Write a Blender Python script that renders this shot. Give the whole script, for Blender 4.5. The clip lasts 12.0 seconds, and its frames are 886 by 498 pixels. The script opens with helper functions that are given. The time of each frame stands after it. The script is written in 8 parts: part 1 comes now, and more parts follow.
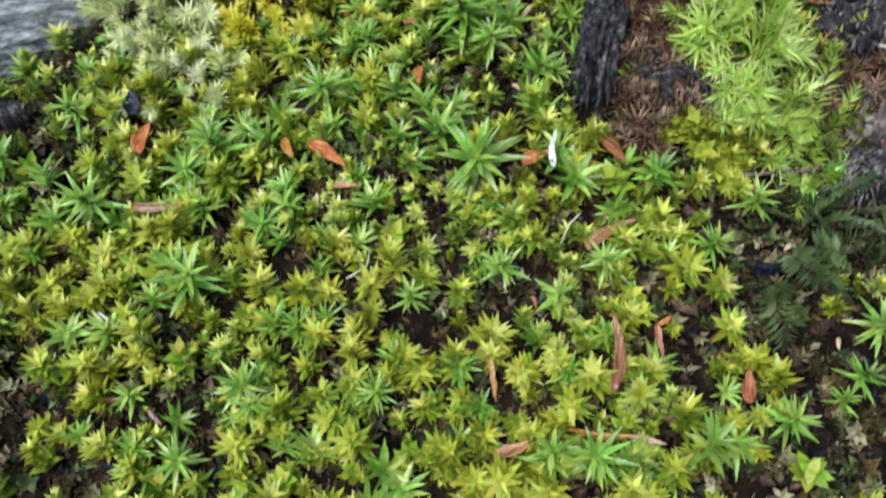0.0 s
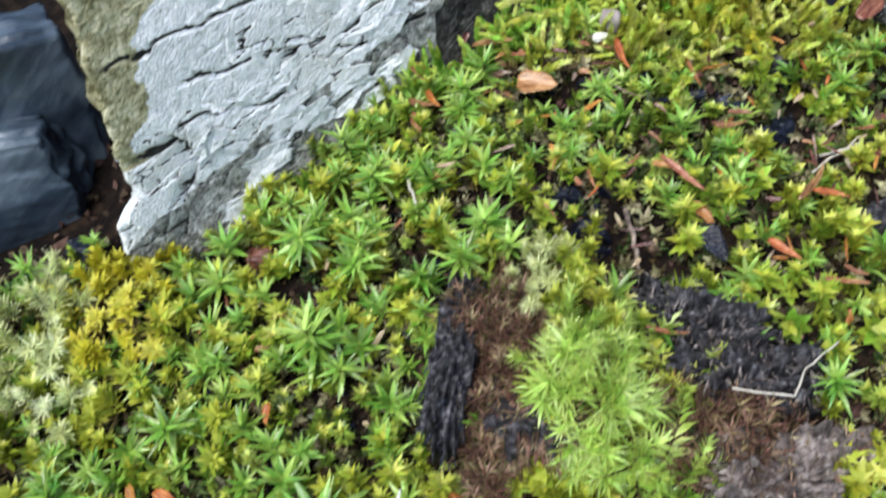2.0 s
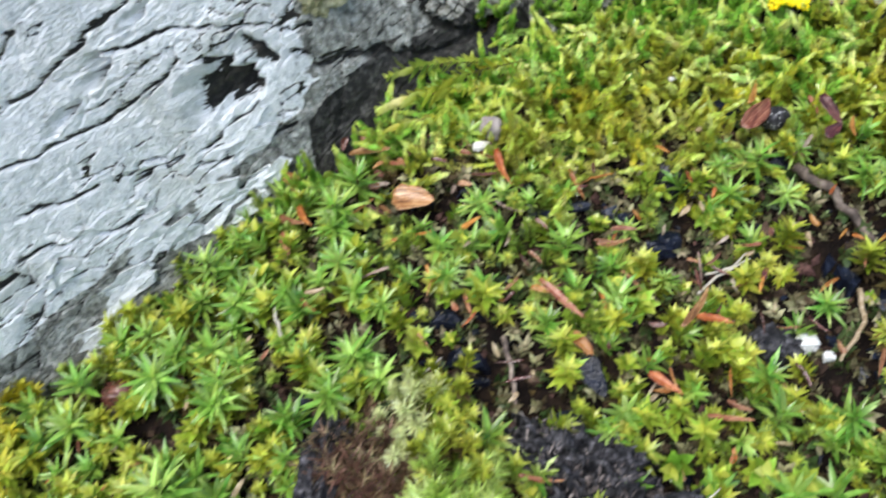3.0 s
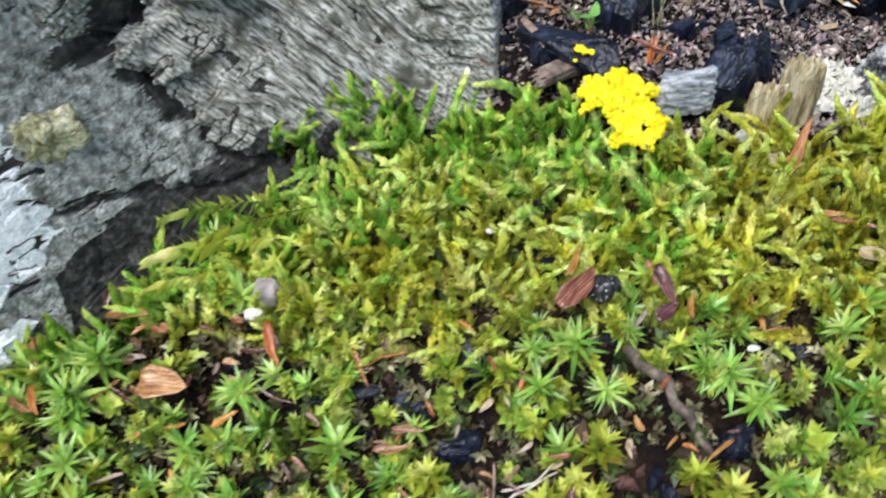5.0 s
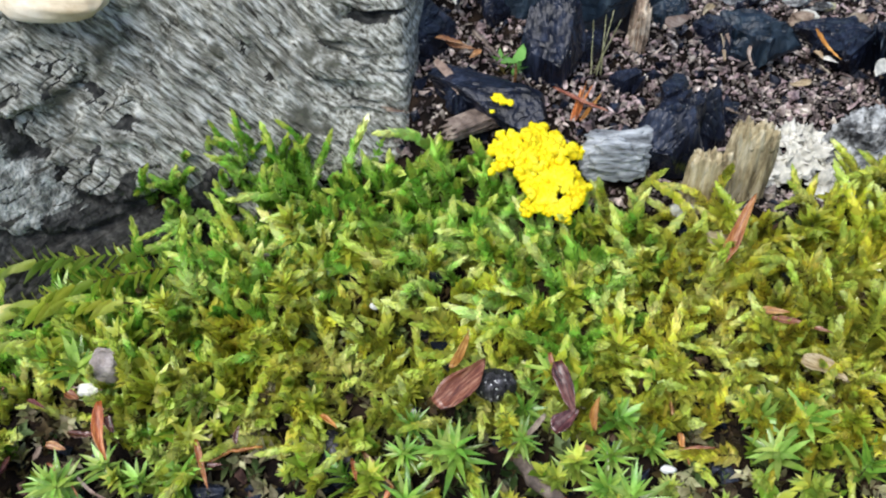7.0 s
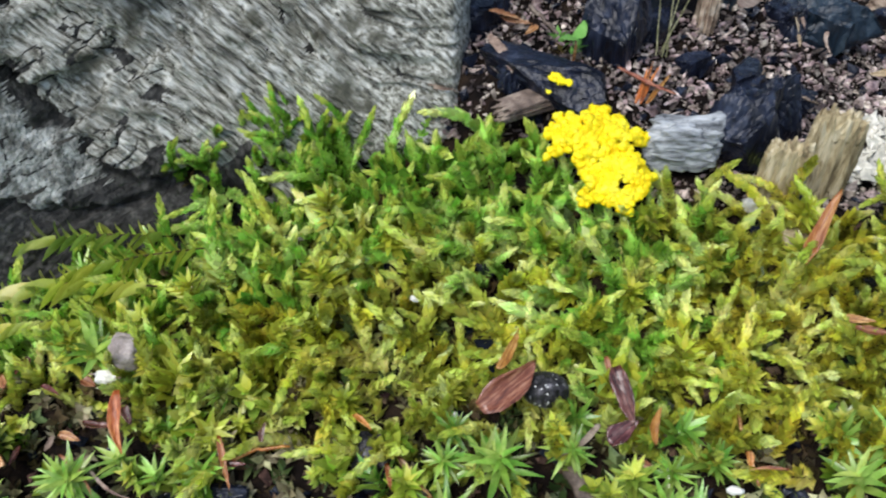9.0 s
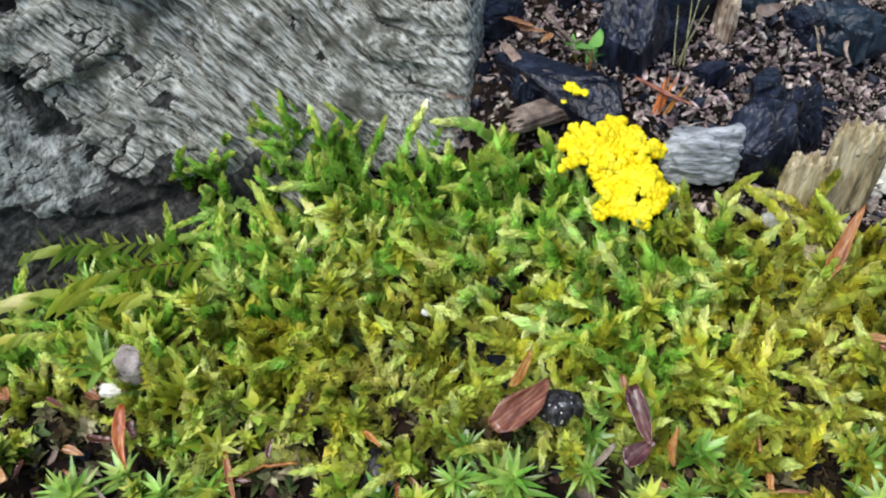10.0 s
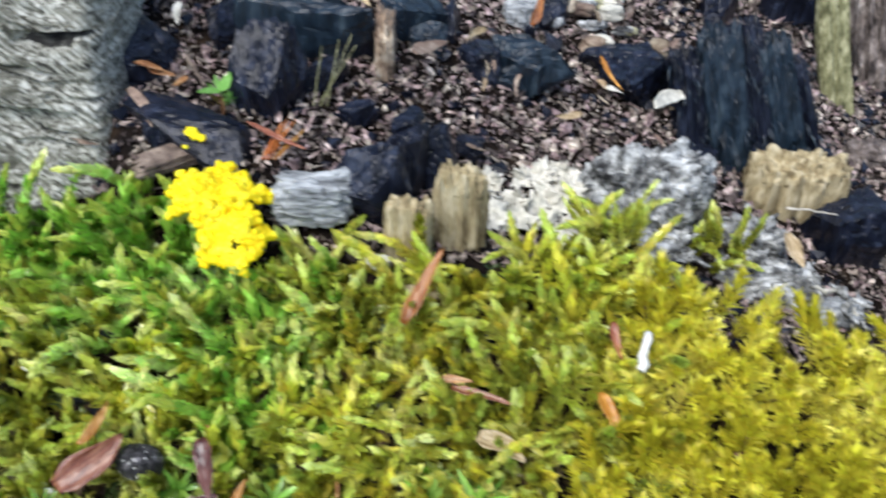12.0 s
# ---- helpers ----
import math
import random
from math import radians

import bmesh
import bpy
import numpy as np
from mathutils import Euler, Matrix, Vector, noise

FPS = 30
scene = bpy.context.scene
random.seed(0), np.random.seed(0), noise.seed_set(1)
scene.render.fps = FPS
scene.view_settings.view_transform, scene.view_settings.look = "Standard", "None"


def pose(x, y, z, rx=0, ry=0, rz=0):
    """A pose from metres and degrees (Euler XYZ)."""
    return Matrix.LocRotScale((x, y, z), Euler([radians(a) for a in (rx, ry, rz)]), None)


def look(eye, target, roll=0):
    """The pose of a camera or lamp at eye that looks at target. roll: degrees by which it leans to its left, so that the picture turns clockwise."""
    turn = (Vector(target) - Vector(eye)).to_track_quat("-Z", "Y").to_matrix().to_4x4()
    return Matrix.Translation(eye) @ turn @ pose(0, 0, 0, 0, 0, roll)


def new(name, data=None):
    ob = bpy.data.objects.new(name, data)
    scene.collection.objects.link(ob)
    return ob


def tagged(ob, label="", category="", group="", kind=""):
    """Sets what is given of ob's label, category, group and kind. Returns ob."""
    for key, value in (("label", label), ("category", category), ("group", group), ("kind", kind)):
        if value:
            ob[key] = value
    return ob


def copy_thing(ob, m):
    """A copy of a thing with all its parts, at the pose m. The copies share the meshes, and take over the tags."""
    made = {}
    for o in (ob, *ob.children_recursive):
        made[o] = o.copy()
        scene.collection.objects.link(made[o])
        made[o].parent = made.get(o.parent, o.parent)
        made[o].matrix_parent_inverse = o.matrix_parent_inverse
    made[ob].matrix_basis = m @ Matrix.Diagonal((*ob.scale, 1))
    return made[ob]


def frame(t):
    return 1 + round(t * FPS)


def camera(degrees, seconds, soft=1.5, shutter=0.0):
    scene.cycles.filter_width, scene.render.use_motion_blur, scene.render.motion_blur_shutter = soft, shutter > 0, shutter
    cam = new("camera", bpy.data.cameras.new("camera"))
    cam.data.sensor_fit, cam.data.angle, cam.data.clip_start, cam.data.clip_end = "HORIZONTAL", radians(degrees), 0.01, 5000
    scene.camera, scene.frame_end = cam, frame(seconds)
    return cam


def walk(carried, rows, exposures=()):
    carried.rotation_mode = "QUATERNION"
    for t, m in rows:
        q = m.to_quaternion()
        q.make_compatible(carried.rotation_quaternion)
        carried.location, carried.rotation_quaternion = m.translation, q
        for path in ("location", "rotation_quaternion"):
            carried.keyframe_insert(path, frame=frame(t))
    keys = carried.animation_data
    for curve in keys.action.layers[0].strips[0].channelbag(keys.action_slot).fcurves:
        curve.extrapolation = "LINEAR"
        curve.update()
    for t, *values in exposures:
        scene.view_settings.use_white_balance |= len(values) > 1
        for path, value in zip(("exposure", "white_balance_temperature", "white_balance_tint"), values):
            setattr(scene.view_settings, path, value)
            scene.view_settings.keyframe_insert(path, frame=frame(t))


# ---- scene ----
cam = camera(53.2, 12.0, soft=2.1, shutter=0.6)

PATH = [
    (0, (0.00905, 0.00144, 0.19319), (0.0014, 0.13356, 0.04324), -2.18),
    (0.5, (0.0105, 0.00704, 0.20194), (0.00251, 0.13996, 0.05272), -2.43),
    (1, (0.02035, 0.02212, 0.20703), (0.0117, 0.1559, 0.0586), -3.61),
    (1.5, (0.03379, 0.0459, 0.21954), (0.02727, 0.17897, 0.07037), -3.72),
    (2, (0.04061, 0.05383, 0.23037), (0.03324, 0.19097, 0.08497), -4.05),
    (2.5, (0.04931, 0.0684, 0.23625), (0.04455, 0.20598, 0.09117), -3.76),
    (3, (0.06193, 0.07967, 0.2382), (0.06251, 0.2189, 0.09463), -2.91),
    (3.5, (0.07538, 0.09507, 0.24125), (0.07604, 0.23291, 0.09634), -3.67),
    (3.7, (0.08049, 0.10215, 0.24151), (0.08264, 0.24022, 0.09683), -3.35),
    (5.3, (0.11672, 0.13483, 0.23725), (0.11468, 0.27276, 0.09244), -2.37),
    (5.5, (0.12139, 0.13959, 0.23599), (0.11952, 0.27837, 0.09199), -1.95),
    (6, (0.13655, 0.15169, 0.23193), (0.13935, 0.29221, 0.08964), -0.20),
    (6.5, (0.13525, 0.15211, 0.22911), (0.13271, 0.29383, 0.088), -0.99),
    (8.5, (0.13549, 0.16155, 0.21893), (0.12576, 0.30192, 0.07679), -0.99),
    (9, (0.13188, 0.16175, 0.21748), (0.11953, 0.30185, 0.07528), -1.02),
    (9.5, (0.129, 0.16211, 0.21668), (0.11711, 0.30178, 0.07403), -0.59),
    (10, (0.13087, 0.1649, 0.2166), (0.11686, 0.30522, 0.07478), -1.08),
    (10.5, (0.13431, 0.16372, 0.21856), (0.11866, 0.30393, 0.07679), -1.32),
    (11, (0.15075, 0.16878, 0.22094), (0.14045, 0.31044, 0.08014), -0.04),
    (11.5, (0.16689, 0.17276, 0.22246), (0.1632, 0.31551, 0.08242), 1.27),
    (12, (0.18099, 0.17174, 0.2212), (0.18221, 0.31369, 0.08031), 1.55),
]
walk(cam, [(t, look(eye, target, roll)) for t, eye, target, roll in PATH],
     exposures=[(0.0, 1.48), (1.0, 1.50), (2.0, 1.60), (3.5, 1.60), (5.5, 1.62), (6.5, 1.52), (8.5, 1.42), (9.5, 1.38), (10.5, 1.45), (11.5, 1.58), (12.0, 1.60)])

# ---- light ----
world = bpy.data.worlds.new("forest_sky")
scene.world = world
world.use_nodes = True
wn = world.node_tree
sky = wn.nodes.new("ShaderNodeTexSky")
sky.sky_type = "NISHITA"
sky.sun_disc = False
sky.sun_elevation, sky.sun_rotation = radians(58), radians(200)
wn.links.new(sky.outputs[0], wn.nodes["Background"].inputs[0])
wn.nodes["Background"].inputs[1].default_value = 0.062
sun = new("sun", bpy.data.lights.new("sun", "SUN"))
sun.data.energy, sun.data.angle, sun.data.color = 1.45, radians(42), (1.0, 0.99, 0.97)
sun.matrix_world = look((-0.65, -0.8, 1.8), (0, 0, 0))


# ---- noise and ground shape ----
def vn(x, y, seed=0):
    """Smooth value noise of cell size 1, 0 to 1, on arrays."""
    x, y = np.asarray(x, float), np.asarray(y, float)
    xi, yi = np.floor(x), np.floor(y)
    fx, fy = x - xi, y - yi
    fx, fy = fx * fx * (3 - 2 * fx), fy * fy * (3 - 2 * fy)

    def h(a, b):
        v = np.sin(a * 127.1 + b * 311.7 + seed * 74.7) * 43758.5453
        return v - np.floor(v)
    top = h(xi, yi) * (1 - fx) + h(xi + 1, yi) * fx
    low = h(xi, yi + 1) * (1 - fx) + h(xi + 1, yi + 1) * fx
    return top * (1 - fy) + low * fy


def fbm(x, y, seed=0, octaves=4):
    total, amp, norm = 0, 1.0, 0
    for k in range(octaves):
        total = total + amp * vn(np.asarray(x) * 2 ** k, np.asarray(y) * 2 ** k, seed + 13 * k)
        norm += amp
        amp *= 0.5
    return total / norm


def step(a, b, v):
    s = np.clip((np.asarray(v, float) - a) / (b - a), 0, 1)
    return s * s * (3 - 2 * s)


def wall_line(x):
    """Plan line of the foot of the old trunk."""
    return 0.2225 + 0.79 * x - 2.1 * x * x


def moss_rim(x):
    """Plan line where the moss bank ends and the charred hollow begins."""
    return 0.284 - 0.014 * step(0.134, 0.150, x) + 0.002 * step(0.190, 0.205, x) - 0.0165 * step(0.207, 0.230, x)


def ground_z(x, y):
    x, y = np.asarray(x, float), np.asarray(y, float)
    bank = 0.0855 + 0.0723 * (x - 0.0687) + 0.3178 * (y - 0.1972)
    bank = bank + 0.006 * (fbm(x * 28, y * 28, 3) - 0.5)
    bank = bank + 0.007 * np.exp(-((x - 0.063) / 0.018) ** 2 - ((y - 0.158) / 0.014) ** 2)
    foot = wall_line(x) - y
    bank = bank - 0.005 * np.exp(-((foot - 0.004) / 0.010) ** 2) * step(-0.05, 0.0, x) * step(0.13, 0.09, x)
    hollow = 0.1285 - 0.34 * np.clip(x - 0.150, -0.1, 1) * step(0.12, 0.2, x) + 0.10 * (y - 0.31)
    hollow = hollow + 0.006 * (fbm(x * 45, y * 45, 9) - 0.5)
    into = step(-0.004, 0.016, y - moss_rim(x)) * step(0.10, 0.13, x)
    left = step(0.0, 0.02, y - 0.185 - 0.4 * (x + 0.09)) * step(-0.047, -0.06, x)
    z = bank * (1 - into) + hollow * into - 0.012 * left
    far = np.hypot(x - 0.08, y - 0.2)
    return z * step(1.2, 0.45, far) + 0.10 * step(0.45, 1.2, far) + 0.02 * step(0.3, 0.6, far) * (fbm(x * 5, y * 5, 21) - 0.5) + 0.25 * step(0.8, 4.0, far) * (fbm(x * 0.7, y * 0.7, 22) - 0.5)


def gz(x, y):
    return float(ground_z(x, y))


def ground_normal(x, y, e=0.003):
    return Vector((gz(x - e, y) - gz(x + e, y), gz(x, y - e) - gz(x, y + e), 2 * e)).normalized()


# ---- materials ----
def material(name, ramp, scale=200.0, rough=0.6, bump=0.3, bump_scale=900.0, spec=0.4, translucent=0.0, vary=0.0, island=False,
             stretch=(1, 1, 1), sheen=0.0, sub=0.0, metal=0.0, mid=(0.35, 0.65), patch=None, rot=None, deep=0.0006, coat=0.0):
    """A noise-mottled surface. ramp: colours from the dark to the light side of the noise. vary: change of value from piece to piece."""
    m = bpy.data.materials.new(name)
    m.use_nodes = True
    nt = m.node_tree
    link = nt.links.new
    b = nt.nodes["Principled BSDF"]
    co = nt.nodes.new("ShaderNodeNewGeometry")
    mp = nt.nodes.new("ShaderNodeMapping")
    if rot:
        mp.vector_type = "TEXTURE"
        mp.inputs["Rotation"].default_value = rot
        mp.inputs["Scale"].default_value = [1 / v for v in stretch]
    else:
        mp.inputs["Scale"].default_value = stretch
    link(co.outputs["Position"], mp.inputs["Vector"])
    n1 = nt.nodes.new("ShaderNodeTexNoise")
    n1.inputs["Scale"].default_value, n1.inputs["Detail"].default_value, n1.inputs["Roughness"].default_value = scale, 6, 0.65
    link(mp.outputs[0], n1.inputs["Vector"])
    cr = nt.nodes.new("ShaderNodeValToRGB")
    while len(cr.color_ramp.elements) < len(ramp):
        cr.color_ramp.elements.new(0.5)
    for k, c in enumerate(ramp):
        e = cr.color_ramp.elements[k]
        e.position = mid[0] + (mid[1] - mid[0]) * k / max(1, len(ramp) - 1)
        e.color = (*c, 1)
    link(n1.outputs["Fac"], cr.inputs["Fac"])
    colour = cr.outputs["Color"]
    if patch:
        n3 = nt.nodes.new("ShaderNodeTexNoise")
        n3.inputs["Scale"].default_value, n3.inputs["Detail"].default_value = patch[1], 3
        link(co.outputs["Position"], n3.inputs["Vector"])
        r3 = nt.nodes.new("ShaderNodeMapRange")
        r3.inputs["From Min"].default_value, r3.inputs["From Max"].default_value = patch[2], patch[3]
        link(n3.outputs["Fac"], r3.inputs["Value"])
        mx = nt.nodes.new("ShaderNodeMix")
        mx.data_type = "RGBA"
        link(r3.outputs[0], mx.inputs["Factor"])
        link(colour, mx.inputs["A"])
        mx.inputs["B"].default_value = (*patch[0], 1)
        colour = mx.outputs["Result"]
    if vary:
        hs = nt.nodes.new("ShaderNodeHueSaturation")
        src = co.outputs["Random Per Island"] if island else nt.nodes.new("ShaderNodeObjectInfo").outputs["Random"]
        r1 = nt.nodes.new("ShaderNodeMapRange")
        r1.inputs["To Min"].default_value, r1.inputs["To Max"].default_value = 1 - vary, 1 + vary
        link(src, r1.inputs["Value"])
        link(r1.outputs[0], hs.inputs["Value"])
        r2 = nt.nodes.new("ShaderNodeMapRange")
        r2.inputs["To Min"].default_value, r2.inputs["To Max"].default_value = 0.5 - 0.06 * vary, 0.5 + 0.06 * vary
        wr = nt.nodes.new("ShaderNodeMath")
        wr.operation = "PINGPONG"
        wr.inputs[1].default_value = 0.31
        link(src, wr.inputs[0])
        mu = nt.nodes.new("ShaderNodeMath")
        mu.operation = "DIVIDE"
        mu.inputs[1].default_value = 0.31
        link(wr.outputs[0], mu.inputs[0])
        link(mu.outputs[0], r2.inputs["Value"])
        link(r2.outputs[0], hs.inputs["Hue"])
        link(colour, hs.inputs["Color"])
        colour = hs.outputs["Color"]
    link(colour, b.inputs["Base Color"])
    b.inputs["Roughness"].default_value = rough
    b.inputs["Specular IOR Level"].default_value = spec
    b.inputs["Metallic"].default_value = metal
    if coat:
        b.inputs["Coat Weight"].default_value, b.inputs["Coat Roughness"].default_value = coat, 0.13
    if sheen:
        b.inputs["Sheen Weight"].default_value = sheen
    if sub:
        b.inputs["Subsurface Weight"].default_value = sub
        b.inputs["Subsurface Radius"].default_value = (0.002, 0.0012, 0.0003)
        b.inputs["Subsurface Scale"].default_value = 1.0
    if bump:
        n2 = nt.nodes.new("ShaderNodeTexNoise")
        n2.inputs["Scale"].default_value, n2.inputs["Detail"].default_value = bump_scale, 4
        link(mp.outputs[0], n2.inputs["Vector"])
        bp = nt.nodes.new("ShaderNodeBump")
        bp.inputs["Strength"].default_value, bp.inputs["Distance"].default_value = bump, deep
        link(n2.outputs["Fac"], bp.inputs["Height"])
        link(bp.outputs[0], b.inputs["Normal"])
    if translucent:
        tr = nt.nodes.new("ShaderNodeBsdfTranslucent")
        link(colour, tr.inputs["Color"])
        ms = nt.nodes.new("ShaderNodeMixShader")
        ms.inputs[0].default_value = translucent
        link(b.outputs[0], ms.inputs[1])
        link(tr.outputs[0], ms.inputs[2])
        link(ms.outputs[0], nt.nodes["Material Output"].inputs["Surface"])
    return m


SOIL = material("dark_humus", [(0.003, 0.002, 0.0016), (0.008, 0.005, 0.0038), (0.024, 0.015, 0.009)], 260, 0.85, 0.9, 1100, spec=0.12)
CRUMB = material("rotted_wood_crumb", [(0.055, 0.040, 0.036), (0.21, 0.16, 0.148), (0.52, 0.44, 0.40)], 420, 0.8, 0.8, vary=0.85, island=True)
HUMUS_BIT = material("humus_bit", [(0.02, 0.012, 0.009), (0.06, 0.036, 0.026), (0.14, 0.09, 0.06)], 300, 0.85, 0.5, vary=0.6, island=True, spec=0.2)
CHIP = material("rotted_wood_chip", [(0.10, 0.065, 0.05), (0.26, 0.19, 0.14), (0.45, 0.38, 0.30)], 300, 0.8, 0.6, vary=0.4)
CHAR = material("charcoal", [(0.003, 0.004, 0.008), (0.009, 0.012, 0.024), (0.034, 0.044, 0.074)], 120, 0.30, 0.7, 420, spec=0.35, stretch=(3.2, 3.2, 0.6), deep=0.0005, mid=(0.38, 0.70))
CHAR_SLATE = material("blue_grey_charcoal", [(0.003, 0.007, 0.012), (0.012, 0.024, 0.040), (0.042, 0.064, 0.082)], 110, 0.40, 0.7, 420, spec=0.45, stretch=(3.2, 3.2, 0.6), deep=0.0005, mid=(0.38, 0.70))
# Wet charred wood; its blue-grey sheen is raised into the ramp itself.
CHAR_LOG = material("wet_sheen_charred_log", [(0.012, 0.019, 0.030), (0.040, 0.060, 0.085), (0.12, 0.155, 0.19)], 60, 0.30, 0.5, 420, spec=0.6, stretch=(0.25, 1, 1), rot=(0, -0.7, 0.35), deep=0.0005, patch=((0.16, 0.20, 0.22), 30, 0.60, 0.75))
RIM_WOOD = material("crumbling_grey_wood", [(0.025, 0.025, 0.026), (0.15, 0.155, 0.155), (0.40, 0.415, 0.415), (0.68, 0.70, 0.70)], 300, 0.75, 1.0, 700, mid=(0.36, 0.62), deep=0.0015)
BURNT = material("burnt_fibrous_wood", [(0.004, 0.004, 0.005), (0.018, 0.017, 0.020), (0.11, 0.105, 0.115), (0.36, 0.355, 0.38)], 420, 0.5, 1.0, 1100, mid=(0.38, 0.74), stretch=(1.6, 1.6, 0.35), deep=0.0008)
ROTTEN = material("rotted_pinkish_wood", [(0.02, 0.015, 0.014), (0.10, 0.08, 0.072), (0.24, 0.20, 0.18), (0.46, 0.41, 0.38)], 330, 0.8, 1.0, 900, mid=(0.34, 0.68), stretch=(1, 1, 0.4), deep=0.0014)
BARK = material("lichen_crusted_bark", [(0.34, 0.355, 0.34), (0.70, 0.74, 0.74), (0.85, 0.885, 0.89), (0.94, 0.96, 0.97)], 480, 0.88, 1.0, 1700, mid=(0.30, 0.60), patch=((0.60, 0.62, 0.57), 40, 0.52, 0.75), deep=0.0007)
WOOD_GREY = material("weathered_grey_wood", [(0.04, 0.039, 0.032), (0.23, 0.23, 0.19), (0.45, 0.455, 0.40), (0.70, 0.71, 0.66)], 1400, 0.75, 1.0, 2800, stretch=(0.16, 1, 1), rot=(0, 0.86, 0), mid=(0.37, 0.61), patch=((0.10, 0.10, 0.075), 150, 0.55, 0.70), deep=0.0011)
# Grey flaking bark; its ramp is also lowered for shade near the ground.
BARK_GREY = material("grey_flaking_shaded_bark", [(0.05, 0.052, 0.045), (0.18, 0.185, 0.165), (0.34, 0.35, 0.32), (0.56, 0.58, 0.54)], 420, 0.85, 1.0, 1300, mid=(0.32, 0.66), deep=0.0012)
# Inner bark darkened so cracks, holes and clefts carry their shade in colour.
CRACK_SHADE = material("crack_shade_inner_bark", [(0.008, 0.008, 0.008), (0.02, 0.02, 0.018), (0.06, 0.055, 0.045)], 300, 0.85, 0.6)
# Groove tone of the wood, used as painted shade in its gaps too.
GRAIN_SHADE = material("dark_grain_and_shade", [(0.006, 0.006, 0.005), (0.018, 0.018, 0.016), (0.075, 0.074, 0.066)], 500, 0.7, 1.0)
OLIVE_BARK = material("olive_bark_edge", [(0.15, 0.14, 0.06), (0.44, 0.42, 0.25), (0.68, 0.66, 0.47)], 330, 0.85, 1.0, 1100, deep=0.0012)
TAN_WOOD = material("tan_splintered_wood", [(0.15, 0.11, 0.055), (0.40, 0.33, 0.19), (0.62, 0.55, 0.38)], 230, 0.8, 0.8, stretch=(2.5, 2.5, 0.5))
STRIP = material("mossy_olive_wood", [(0.07, 0.07, 0.03), (0.22, 0.22, 0.11), (0.46, 0.45, 0.28)], 240, 0.8, 0.8, stretch=(2.5, 2.5, 0.5))
LICHEN = material("pale_lichen", [(0.40, 0.40, 0.35), (0.66, 0.64, 0.56), (0.82, 0.80, 0.72)], 350, 0.85, 0.7, vary=0.12)
SILVER = material("silvery_wood", [(0.08, 0.085, 0.09), (0.28, 0.30, 0.315), (0.52, 0.545, 0.56)], 260, 0.7, 0.9, 700, stretch=(0.5, 2.5, 2.5))
WHITE = material("white_fleck", [(0.60, 0.60, 0.56), (0.82, 0.82, 0.79)], 300, 0.6, 0.3)
GREY_STONE = material("mauve_grey_stone", [(0.16, 0.13, 0.12), (0.34, 0.29, 0.27), (0.52, 0.46, 0.43)], 330, 0.75, 0.7)
TWIG = material("dry_twig", [(0.05, 0.035, 0.03), (0.14, 0.10, 0.085), (0.28, 0.22, 0.18)], 300, 0.75, 0.5, vary=0.3)
FUNGUS = material("ivory_fungus", [(0.50, 0.39, 0.24), (0.70, 0.60, 0.43), (0.84, 0.77, 0.64)], 70, 0.45, 0.25, 500)
PALE_STEM = material("pale_dry_stem", [(0.42, 0.38, 0.30), (0.62, 0.58, 0.50)], 300, 0.6, 0.2)
def streaked(name, ramp, rough=0.32, coat=0.4, translucent=0.15, vary=0.3):
    """A dry scale: fine veins along its length, a darker base and a paler tip."""
    m = material(name, ramp, 260, rough, 0.0, spec=0.5, translucent=translucent, vary=vary, coat=coat)
    nt = m.node_tree
    tc, mp = nt.nodes.new("ShaderNodeTexCoord"), nt.nodes.new("ShaderNodeMapping")
    mp.inputs["Scale"].default_value = (0.10, 1.0, 0.6)
    nt.links.new(tc.outputs["Object"], mp.inputs["Vector"])
    noise1 = next(n for n in nt.nodes if n.type == "TEX_NOISE")
    noise1.inputs["Scale"].default_value = 2600
    nt.links.new(mp.outputs[0], noise1.inputs["Vector"])
    bp = nt.nodes.new("ShaderNodeBump")
    bp.inputs["Strength"].default_value, bp.inputs["Distance"].default_value = 0.6, 0.0002
    nt.links.new(noise1.outputs["Fac"], bp.inputs["Height"])
    nt.links.new(bp.outputs[0], nt.nodes["Principled BSDF"].inputs["Normal"])
    return m


BUD_BROWN = streaked("brown_bud_scale", [(0.09, 0.026, 0.011), (0.32, 0.125, 0.05), (0.58, 0.33, 0.17)])
BUD_ORANGE = streaked("orange_bud_scale", [(0.22, 0.06, 0.012), (0.50, 0.18, 0.035), (0.74, 0.40, 0.13)], 0.38, 0.3, 0.28)
BUD_DARK = streaked("dark_bud", [(0.025, 0.008, 0.006), (0.11, 0.035, 0.024), (0.26, 0.11, 0.08)], 0.26, 0.6, 0.05)
TAN_LEAF = streaked("tan_dead_leaf", [(0.26, 0.17, 0.08), (0.50, 0.38, 0.22), (0.68, 0.57, 0.40)], 0.55, 0.1, 0.22, 0.15)
SLIME = material("yellow_slime_mould", [(0.94, 0.64, 0.0), (0.97, 0.77, 0.008), (0.98, 0.86, 0.05)], 420, 0.6, 0.3, 3000, sub=0.25, spec=0.3)
SEEDLING = material("seedling_green", [(0.16, 0.42, 0.07), (0.30, 0.58, 0.16)], 300, 0.45, 0.2, translucent=0.35)
STAR = material("star_moss_leaf", [(0.10, 0.25, 0.025), (0.26, 0.45, 0.065), (0.50, 0.67, 0.17)], 140, 0.4, 0.0, spec=0.5, translucent=0.32, vary=0.35, coat=0.6)
